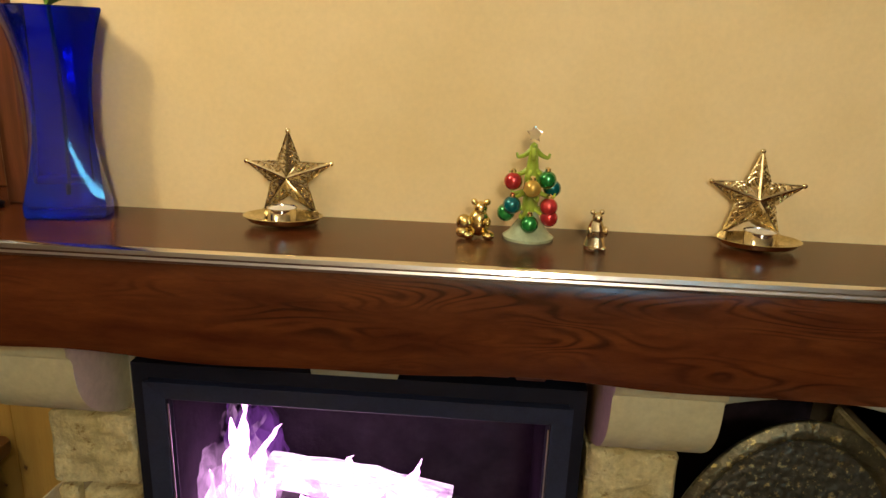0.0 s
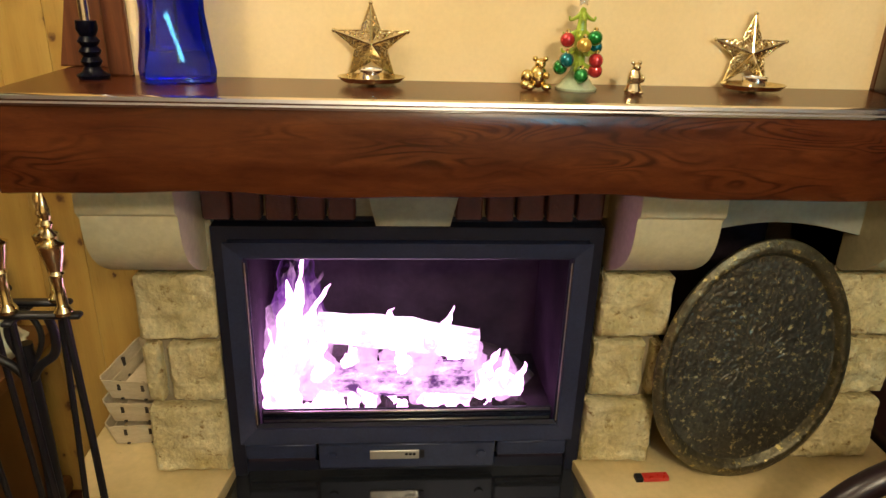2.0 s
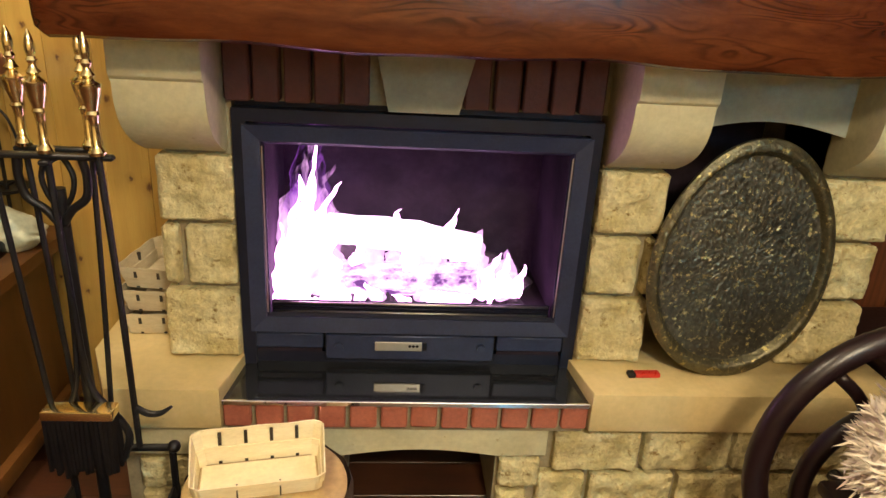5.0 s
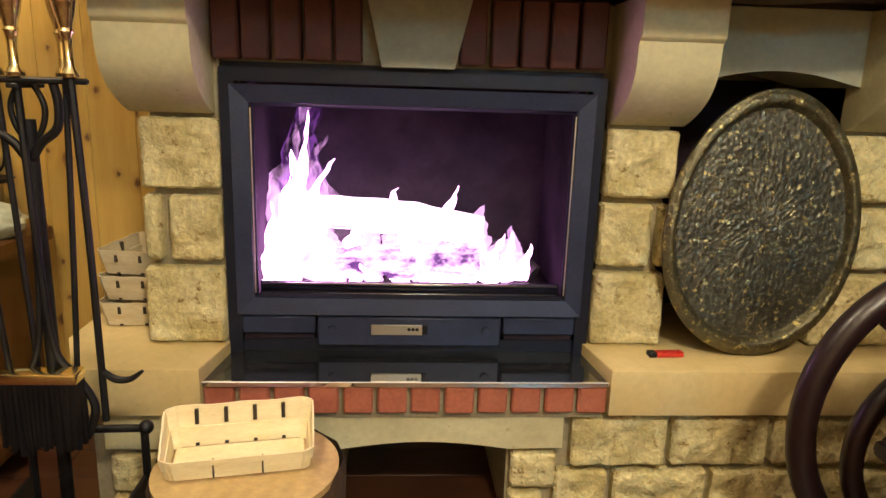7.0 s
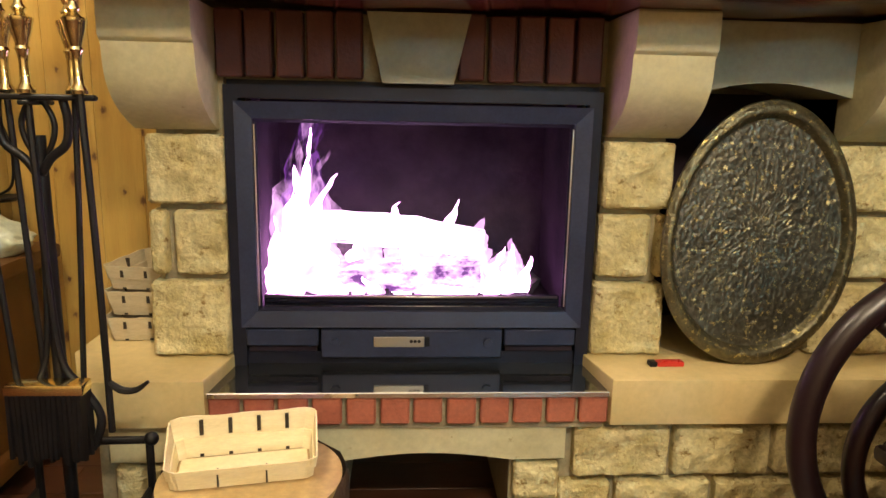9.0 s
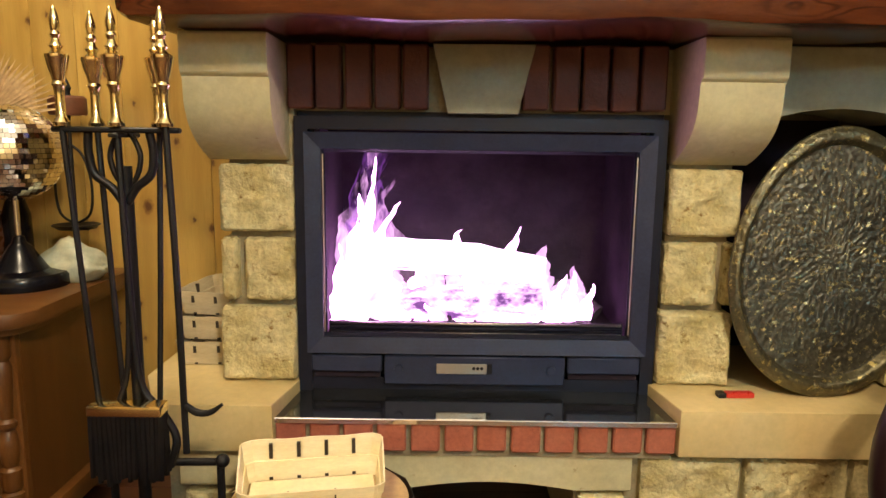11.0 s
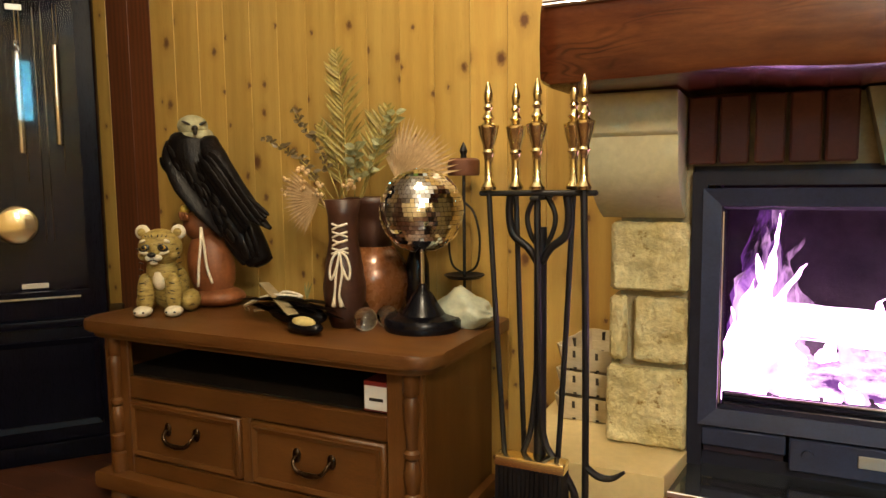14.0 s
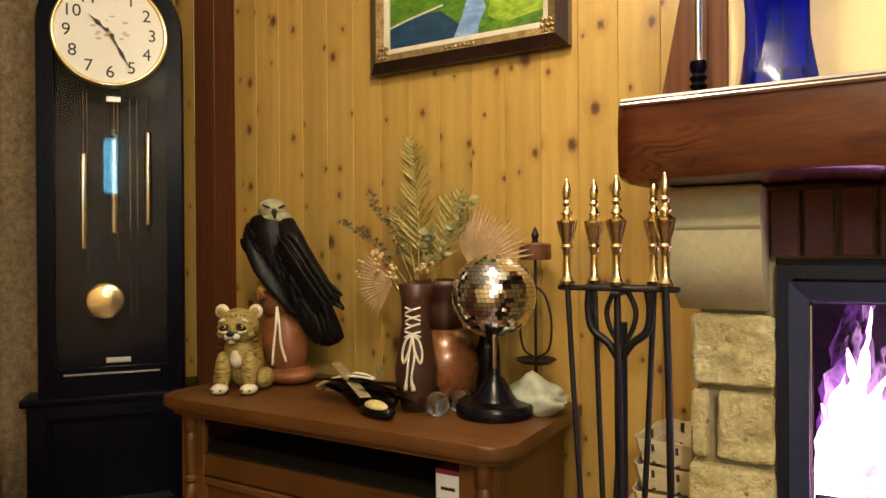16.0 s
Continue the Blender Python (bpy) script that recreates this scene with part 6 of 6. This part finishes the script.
for s in (-1, 1):
    blob(bm, (-0.062 + s * 0.022, -0.045 + s * 0.012, 0.318), 0.014, (1.0, 1.4, 1.1), (0, 0, 0), 2)
    for k in range(3):
        blob(bm, (-0.056 + s * 0.022 + (k - 1) * 0.011, -0.062 + s * 0.012, 0.296), 0.008, (0.8, 0.8, 2.1), (20, 0, 0), 4, 8, 6)
blob(bm, (-0.060, -0.005, 0.27), 0.062, (1.0, 0.95, 1.0), (0, 10, 0), 4, 20, 14)
blob(bm, (-0.035, 0.0, 0.13), 0.074, (1.05, 0.95, 1.7), (0, -8, 0), 4, 24, 16)
blob(bm, (-0.015, 0.0, 0.030), 0.085, (1.1, 0.95, 0.40), (0, 0, 0), 4, 24, 12)
ROCK = surf("orange_brown_glaze", (0.14, 0.045, 0.015), (0.26, 0.09, 0.03), 14, 80, 0.5, 0, 0.3, 0.003)
figure("eagle_statue", bm, [FEATH, HEADW, YEL, DARK, ROCK], (-2.105, 1.27, TZ), 8, "painted eagle statue with a white head perched on a brown base", "statue")
CORD = surf("white_cotton_cord", (0.60, 0.54, 0.42), (0.74, 0.68, 0.56), 60, 200, 0.8, 0, 0.5, 0.001)
cd = bm_new()
tube(cd, [(-2.110, 1.196, TZ + 0.262), (-2.092, 1.188, TZ + 0.20), (-2.082, 1.185, TZ + 0.14), (-2.066, 1.190, TZ + 0.085)], 0.0045, 6, 5)
tube(cd, [(-2.110, 1.196, TZ + 0.262), (-2.100, 1.180, TZ + 0.20), (-2.102, 1.172, TZ + 0.14), (-2.106, 1.170, TZ + 0.075)], 0.0045, 6, 5)
tagged(part("cord", cd, CORD, smooth=True), "white cotton cord hanging down the eagle's brown base", "cord")

# mirror ball
disco = thing("mirror_ball_lamp", (-1.325, 1.205, TZ), "mirror-tiled disco ball on a black plastic stand on the bench", "lamp")
BLKP = surf("black_plastic", (0.003, 0.003, 0.005), (0.005, 0.005, 0.008), 4, 60, 0.22, 0, 0.0, vary=0.02, spec=0.25)
part("base", lathe(bm_new(), [(0.0, 0.0), (0.104, 0.0), (0.106, 0.004), (0.106, 0.026), (0.100, 0.034), (0.062, 0.042), (0.050, 0.058), (0.026, 0.098), (0.016, 0.106), (0.012, 0.122), (0.008, 0.124), (0.0, 0.124)], 48, None, False), BLKP, disco, smooth="auto")
part("stem", lathe(bm_new(), [(0.0, 0.12), (0.006, 0.12), (0.006, 0.225), (0.0, 0.225)], 14, None, False), CHROME, disco, smooth="auto")
MIRROR = surf("mirror_tile", (0.82, 0.83, 0.84), (0.90, 0.90, 0.9), 6, 100, 0.03, 1.0, 0.0, vary=0.02)
RB, BC = 0.113, 0.322
core = part("ball_core", ball(bm_new(), (0, 0, BC), RB - 0.0025, 40, 26), BLKP, disco, smooth=True)
tl = bm_new()
nl = 30
for j in range(nl):
    th = math.pi * (j + 0.5) / nl
    n = max(4, int(2 * nl * math.sin(th)))
    for i in range(n):
        ph = 2 * math.pi * i / n + j * 0.13
        nn = Vector((math.sin(th) * math.cos(ph), math.sin(th) * math.sin(ph), math.cos(th)))
        e1 = Vector((-math.sin(ph), math.cos(ph), 0))
        tilt = Vector((random.gauss(0, 0.045), random.gauss(0, 0.045), random.gauss(0, 0.045)))
        n2 = (nn + tilt).normalized()
        e1 = (e1 - n2 * e1.dot(n2)).normalized()
        e2 = n2.cross(e1)
        h = math.pi * RB / nl * 0.46
        w = min(h * 1.15, math.pi * RB * math.sin(th) / n * 0.94)
        c = Vector((0, 0, BC)) + nn * (RB + 0.0005)
        q = [c + e1 * sx * w + e2 * sy * h for sx, sy in ((-1, -1), (1, -1), (1, 1), (-1, 1))]
        A = [tl.verts.new(p) for p in q]
        B = [tl.verts.new(p - nn * 0.0022) for p in q]
        tl.faces.new(A)
        for k in range(4):
            tl.faces.new((A[k], A[(k + 1) % 4], B[(k + 1) % 4], B[k]))
tagged(part("mirror_tiles", tl, MIRROR, disco, "small square mirror tiles"), kind="stuff")

# jugs with dried plants
COPPER = surf("copper_brown_glaze", (0.13, 0.045, 0.014), (0.24, 0.088, 0.028), 4, 50, 0.28, 0.15, 0.03, 0.001, coat=0.3, vary=0.05)
DKBR = surf("dark_brown_leather", (0.030, 0.011, 0.007), (0.06, 0.022, 0.012), 12, 90, 0.4, 0, 0.3)
jug = thing("copper_jug", (-1.535, 1.30, TZ), "copper-brown round-bellied jug with a flared dark rim", "jug")
part("belly", lathe(bm_new(), [(0.0, 0.0), (0.07, 0.0), (0.075, 0.006), (0.10, 0.05), (0.112, 0.10), (0.105, 0.15), (0.078, 0.19), (0.056, 0.212), (0.0, 0.212)], 40, None, False), COPPER, jug, smooth=True)
part("neck", lathe(bm_new(), [(0.054, 0.2125), (0.050, 0.24), (0.060, 0.262), (0.052, 0.28), (0.062, 0.30), (0.078, 0.335), (0.086, 0.355), (0.080, 0.356), (0.068, 0.33), (0.045, 0.29)], 40, None, True), DKBR, jug, "dark brown neck with a flared rim", smooth=True)
lv = thing("laced_vase", (-1.540, 1.150, TZ), "slim dark brown vase laced with white cord", "vase")
part("body", lathe(bm_new(), [(0.0, 0.0), (0.040, 0.0), (0.055, 0.05), (0.060, 0.11), (0.050, 0.18), (0.040, 0.24), (0.042, 0.31), (0.050, 0.352), (0.046, 0.353), (0.036, 0.30)], 32, None, True), DKBR, lv, smooth=True)


def hug(u, z):
    rad = float(np.interp(z, [0, 0.05, 0.11, 0.18, 0.24, 0.31, 0.352], [0.04, 0.055, 0.06, 0.05, 0.04, 0.042, 0.05])) + 0.004
    a = radians(-70) + u
    return (rad * math.cos(a), rad * math.sin(a), z)


for k in range(4):
    z = 0.288 - 0.022 * k
    part("lace", tube(bm_new(), [hug(-0.5, z), hug(0, z - 0.006), hug(0.5, z - 0.014 if k % 2 else z)], 0.0032, 6, 4), CORD, lv, "white cord lacing", smooth=True)
    part("lace", tube(bm_new(), [hug(0.5, z), hug(0, z - 0.006), hug(-0.5, z - 0.016)], 0.0032, 6, 4), CORD, lv, "white cord lacing", smooth=True)
for s in (-1, 1):
    part("bow", tube(bm_new(), [hug(0, 0.212), hug(s * 0.35, 0.200), hug(s * 0.52, 0.165), hug(s * 0.40, 0.138), hug(s * 0.15, 0.17), hug(0, 0.210)], 0.0036, 6, 5), CORD, lv, "white cord bow", smooth=True)
    part("tail", tube(bm_new(), [hug(0, 0.210), hug(s * 0.14, 0.16), hug(s * 0.10 - 0.1, 0.10), hug(s * 0.2 - 0.1, 0.065)], [0.0034, 0.0034, 0.0034, 0.007], 6, 5), CORD, lv, "white cord tail", smooth=True)

DRY = surf("dried_olive_leaf", (0.12, 0.09, 0.018), (0.42, 0.34, 0.09), 30, 120, 0.55, 0, 0.2, vary=0.15)
DRYD = surf("dark_dried_seed", (0.05, 0.034, 0.012), (0.17, 0.115, 0.045), 30, 120, 0.5, 0, 0.2, vary=0.15)
DRYG = surf("grey_green_leaf", (0.12, 0.125, 0.045), (0.29, 0.28, 0.13), 30, 120, 0.55, 0, 0.2, vary=0.15)
PALM = surf("pale_bronze_palm", (0.30, 0.19, 0.09), (0.50, 0.35, 0.19), 30, 120, 0.4, 0.1, 0.2, vary=0.1)
BERRY = surf("golden_berry", (0.42, 0.26, 0.12), (0.66, 0.48, 0.26), 30, 120, 0.35)


def fern(loc, tip, L, n, label):
    t = thing("dried_fern", loc, label, "dried plant", "dried plants in the jugs")
    tip = Vector(tip)
    mid = tip * 0.55 + Vector((0.01, 0, 0.02))
    line = smooth_line([(0, 0, 0), mid, tip], 14)
    part("stem", tube(bm_new(), line, [0.0035 - 0.0028 * i / (len(line) - 1) for i in range(len(line))], 6), DRY, t, smooth=True)
    for i in range(n):
        u = 0.22 + 0.78 * i / (n - 1)
        p = line[min(len(line) - 1, int(u * (len(line) - 1)))]
        d = (line[min(len(line) - 1, int(u * (len(line) - 1)) + 1)] - line[max(0, int(u * (len(line) - 1)) - 1)]).normalized()
        for s in (-1, 1):
            bm = bm_new()
            LL = L * math.sin(math.pi * (0.15 + 0.8 * u)) * random.uniform(0.85, 1.1) + 0.012
            leaf(bm, p, d * 0.75 + Vector((s * 0.75, random.uniform(-0.35, 0.25), 0)), LL, 0.0056, Vector((0, -1, 0.3)), random.uniform(-0.05, 0.15), 4)
            part("leaflet", bm, DRY, t)
    return t


def sprig_of(loc, tip, n, size, mat, label, name="dried_sprig"):
    t = thing(name, loc, label, "dried plant", "dried plants in the jugs")
    tip = Vector(tip)
    line = smooth_line([(0, 0, 0), tip * 0.5 + Vector((0, 0, 0.03)), tip], 10)
    part("stem", tube(bm_new(), line, 0.002, 6), DRY, t, smooth=True)
    for i in range(n):
        p = line[int((0.3 + 0.7 * i / (n - 1)) * (len(line) - 1))]
        for s in (-1, 1):
            bm = bm_new()
            leaf(bm, p + Vector((random.uniform(-0.006, 0.006), random.uniform(-0.01, 0.006), random.uniform(-0.008, 0.008))), (s * 0.8 + random.uniform(-0.4, 0.4), random.uniform(-0.7, 0.5), random.uniform(0.0, 0.9)), size * random.uniform(0.8, 1.2), size * 0.34, Vector((0, -1, 0.5)), 0.1, 4)
            part("leaf", bm, mat, t)
    return t


JT = TZ + 0.33
fern((-1.60, 1.26, JT), (-0.02, -0.005, 0.44), 0.085, 24, "tall pale dried fern frond standing in the jug")
fern((-1.57, 1.27, JT), (0.09, 0.03, 0.28), 0.085, 18, "arching dried fern frond standing in the jug")
fern((-1.61, 1.27, JT), (-0.10, 0.03, 0.24), 0.075, 16, "arching dried fern frond standing in the jug")
sprig_of((-1.55, 1.25, JT), (0.15, -0.03, 0.25), 9, 0.030, DRYG, "grey-green dried eucalyptus sprig standing in the jug")
sprig_of((-1.56, 1.24, JT), (0.05, -0.06, 0.17), 8, 0.034, DRYG, "grey-green dried eucalyptus sprig standing in the jug")
sprig_of((-1.62, 1.25, JT), (-0.23, -0.03, 0.20), 16, 0.024, DRYD, "thin dark dried seed sprig standing in the laced vase")
sprig_of((-1.62, 1.27, JT), (-0.155, -0.02, 0.285), 16, 0.022, DRYD, "thin dark dried seed sprig standing in the laced vase")
for k, (dx, dz) in enumerate(((-0.12, 0.07), (-0.07, 0.06), (-0.14, 0.04), (-0.03, 0.05), (0.08, 0.06), (-0.09, 0.10))):
    t = thing("berry_spray", (-1.62, 1.22, JT), "spray of small golden dried berries in the vase", "dried plant", "dried plants in the jugs")
    part("stem", tube(bm_new(), [(0, 0, -0.02), (dx * 0.6, -0.02, dz * 0.8), (dx, -0.03, dz)], 0.0018, 6, 4), DRY, t, smooth=True)
    for i in range(9):
        part("berry", ball(bm_new(), (dx + random.uniform(-0.022, 0.022), -0.03 + random.uniform(-0.018, 0.018), dz + random.uniform(-0.016, 0.02)), random.uniform(0.0045, 0.0075), 10, 7), BERRY, t, smooth=True)


def palm_fan(loc, a0, a1, L, n, label, tilt):
    t = thing("palm_fan", loc, label, "dried plant", "dried plants in the jugs")
    for i in range(n):
        a = radians(a0 + (a1 - a0) * i / (n - 1))
        bm = bm_new()
        d = Vector((math.cos(a), tilt, math.sin(a)))
        leaf(bm, (0, 0, 0), d, L * random.uniform(0.9, 1.05), 0.0075, Vector((0, -1, 0.1)), 0.02, 5)
        part("blade", bm, PALM, t)
    part("stem", tube(bm_new(), [(0, 0, 0), (-0.04 if a0 < 60 else 0.04, 0.0, -0.06), (-0.07 if a0 < 60 else 0.07, 0.0, -0.12)], 0.003, 6, 3), PALM, t, smooth=True)


palm_fan((-1.445, 1.29, JT + 0.075), 8, 118, 0.185, 22, "pale bronze dried palm fan in the copper jug", 0.15)
palm_fan((-1.645, 1.19, JT + 0.03), 140, 245, 0.13, 18, "small pale dried palm fan in the laced vase", -0.1)

# candle holder, stone, bottle
ch = thing("iron_candle_holder", (-1.275, 1.375, TZ), "dark iron candle holder with a thick brown candle", "candle holder")
part("base", lathe(bm_new(), [(0.0, 0.0), (0.05, 0.0), (0.05, 0.006), (0.012, 0.012), (0.0, 0.012)], 24, None, False), BLACK_IRON, ch, smooth="auto")
part("pole", tube(bm_new(), [(0, 0, 0.01), (0, 0, 0.42)], 0.005, 8), BLACK_IRON, ch, smooth="auto")
for s in (-1, 1):
    part("scroll", tube(bm_new(), [(0, 0, 0.13), (s * 0.04, 0, 0.16), (s * 0.048, 0, 0.24), (s * 0.03, 0, 0.31), (0, 0, 0.34)], 0.0035, 6, 5), BLACK_IRON, ch, smooth=True)
part("plate", lathe(bm_new(), [(0.0, 0.118), (0.045, 0.118), (0.06, 0.128), (0.058, 0.13), (0.044, 0.122), (0.0, 0.122)], 28, None, False), BLACK_IRON, ch, smooth="auto")
part("candle", lathe(bm_new(), [(0.0, 0.415), (0.043, 0.415), (0.046, 0.42), (0.046, 0.458), (0.040, 0.464), (0.0, 0.462)], 28, None, False), surf("brown_wax", (0.11, 0.04, 0.022), (0.17, 0.066, 0.035), 20, 90, 0.45), ch, "thick brown candle", smooth="auto")
part("finial", lathe(bm_new(), [(0.0, 0.462), (0.010, 0.462), (0.008, 0.475), (0.012, 0.485), (0.006, 0.50), (0.0, 0.512)], 12, None, False), BLACK_IRON, ch, smooth="auto")
bm = bm_new()
bmesh.ops.create_icosphere(bm, subdivisions=4, radius=1.0)
for v in bm.verts:
    k = 1 + 0.22 * noise.fractal(v.co * 1.6, 0.9, 2.0, 3)
    v.co = Vector((v.co.x * 0.088 * k, v.co.y * 0.06 * k, max(-0.035, v.co.z * 0.078 * k * (1 - 0.62 * abs(v.co.x + 0.25)))))
    v.co.z += 0.035
tagged(part("mineral_stone", bm, surf("pale_green_mineral", (0.34, 0.42, 0.36), (0.58, 0.56, 0.40), 14, 80, 0.35, 0, 0.3, coat=0.2), smooth=True), "pale greenish-white rough mineral stone lying on the bench", "stone").location = (-1.228, 1.285, TZ)
tagged(part("black_bottle", lathe(bm_new(), [(0.0, 0.0), (0.034, 0.0), (0.036, 0.01), (0.034, 0.16), (0.022, 0.20), (0.013, 0.22), (0.013, 0.27), (0.0, 0.27)], 24, None, False), BLKP, smooth="auto"), "slim black bottle standing behind the mirror ball", "bottle").location = (-1.405, 1.33, TZ)
CLEAR = glass("clear_crystal", (0.96, 0.97, 0.95), 0.0, 1.5)
for x, y, r in ((-1.515, 1.165, 0.040), (-1.452, 1.115, 0.032), (-1.425, 1.185, 0.030)):
    b = tagged(part("crystal_ball", ball(bm_new(), (0, 0, r), r, 32, 20), CLEAR, smooth=True), "clear glass ball lying on the bench", "glass ball", "glass balls on the bench")
    b.location = (x, y, TZ)

# dark feather bundle with a knife
fea = thing("feather_bundle", (-1.70, 1.10, TZ), "bundle of black feathers tied with pale cord lying on the bench", "feathers", rz=-14)
fea.scale = (1.22, 1.1, 1.1)
for i in range(13):
    bm = bm_new()
    a = random.uniform(-0.35, 0.35)
    x0 = random.uniform(-0.10, 0.06)
    leaf(bm, (x0, random.uniform(-0.03, 0.04), 0.020 + 0.004 * i), (math.cos(a + math.pi * (i % 3 == 0)), math.sin(a), random.uniform(-0.02, 0.16)), random.uniform(0.11, 0.19), random.uniform(0.014, 0.024), Vector((0, 0, 1)), 0.1, 6)
    bmesh.ops.solidify(bm, geom=bm.faces[:], thickness=0.003)
    part("feather", bm, FEATH, fea)
bm = bm_new()
ball(bm, (0.02, 0.01, 0.032), 0.03, 20, 12, (3.4, 1.1, 1.0))
part("core", bm, FEATH, fea, smooth=True)
part("strap", box(bm_new(), -0.14, 0.09, -0.014, 0.014, 0.062, 0.066, 0.001, 1, pose(-0.02, -0.01, 0.0, 0, 12, -22)), surf("grey_leather", (0.22, 0.17, 0.09), (0.34, 0.27, 0.15), 20, 90, 0.6), fea, "pale leather strap")
part("horn_tip", ball(bm_new(), (0.115, -0.052, 0.030), 0.018, 16, 10, (2.0, 1.0, 0.8)), surf("yellow_bone", (0.50, 0.40, 0.14), (0.66, 0.56, 0.26), 40, 120, 0.5, 0, 0.4, 0.002), fea, "yellowish bone piece", smooth=True)
part("sheath", ball(bm_new(), (0.11, -0.045, 0.019), 0.021, 16, 10, (2.6, 1.3, 0.9)), BLKP, fea, smooth=True)
part("cord", tube(bm_new(), [(-0.17, 0.03, 0.012), (-0.10, 0.02, 0.03), (-0.05, 0.03, 0.075), (0.02, 0.03, 0.07), (-0.06, 0.0, 0.07), (-0.15, -0.01, 0.035), (-0.21, 0.04, 0.008)], 0.0045, 6, 6), CORD, fea, "pale cotton cord", smooth=True)
ga = bm_new()
for k in range(3):
    leaf(ga, (-0.03, 0.09, 0.05), (0.3 * (k - 1), 0.1, 1.0), 0.05, 0.004, Vector((0, -1, 0.2)), 0.05, 4)
part("quill", ga, DRYG, fea)

rb = thing("red_gift_box", (-1.318, 0.992, 0.405), "dark red box with a white price label standing in the bench", "box")
part("body", box(bm_new(), -0.064, 0.044, -0.006, 0.07, 0.0, 0.078, 0.002), surf("dark_red_card", (0.14, 0.012, 0.012), (0.2, 0.022, 0.02), 12, 90, 0.45), rb)
LAB = part("price_label", box(bm_new(), -0.060, 0.006, -0.0085, -0.0065, 0.006, 0.066), WHITE, rb, "white paper label")
part("price_label", box(bm_new(), 0.010, 0.040, -0.0085, -0.0065, 0.002, 0.018), WHITE, rb, "white paper label")
part("print_bar", box(bm_new(), -0.046, -0.006, -0.0092, -0.0087, 0.028, 0.036), INK, LAB, "unreadable grey print")

# ---------- boards of the pine wall ----------
def plank(x0, x1, z0, z1, mat):
    bm = bm_new()
    w = x1 - x0
    pts = [(0.0, 0.021), (0.0, 0.0022), (0.0013, 0.0), (w - 0.0017, 0.0), (w - 0.0004, 0.0022), (w - 0.0004, 0.021)]
    A = [bm.verts.new((p[0], p[1], z0)) for p in pts]
    B = [bm.verts.new((p[0], p[1], z1)) for p in pts]
    for i in range(len(pts)):
        j = (i + 1) % len(pts)
        bm.faces.new((A[i], A[j], B[j], B[i]))
    bm.faces.new(A)
    bm.faces.new(B)
    o = part("plank", bm, mat, wall_n)
    o.location = (x0, YN, 0)
    return o


x = XW
while x < XE - 0.02:
    w = min(0.118, XE - x)
    # Boards by the clock and right of the hearth have shade in their colour.
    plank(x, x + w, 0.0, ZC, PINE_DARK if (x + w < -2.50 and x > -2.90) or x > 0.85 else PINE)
    x += w

# ---------- floorboards ----------
board = None
y = YS
while y < YN - 0.01:
    for x0, x1 in ((XW, -0.62 + 0.5 * math.sin(y * 9)), (-0.62 + 0.5 * math.sin(y * 9), XE)):
        o = part("floorboard", box(bm_new(), x0 + 0.0008, x1 - 0.0008, y + 0.0008, min(y + 0.135, YN) - 0.0008, -0.030, -0.012, 0.0015), FLOORWOOD, floor)
    y += 0.135
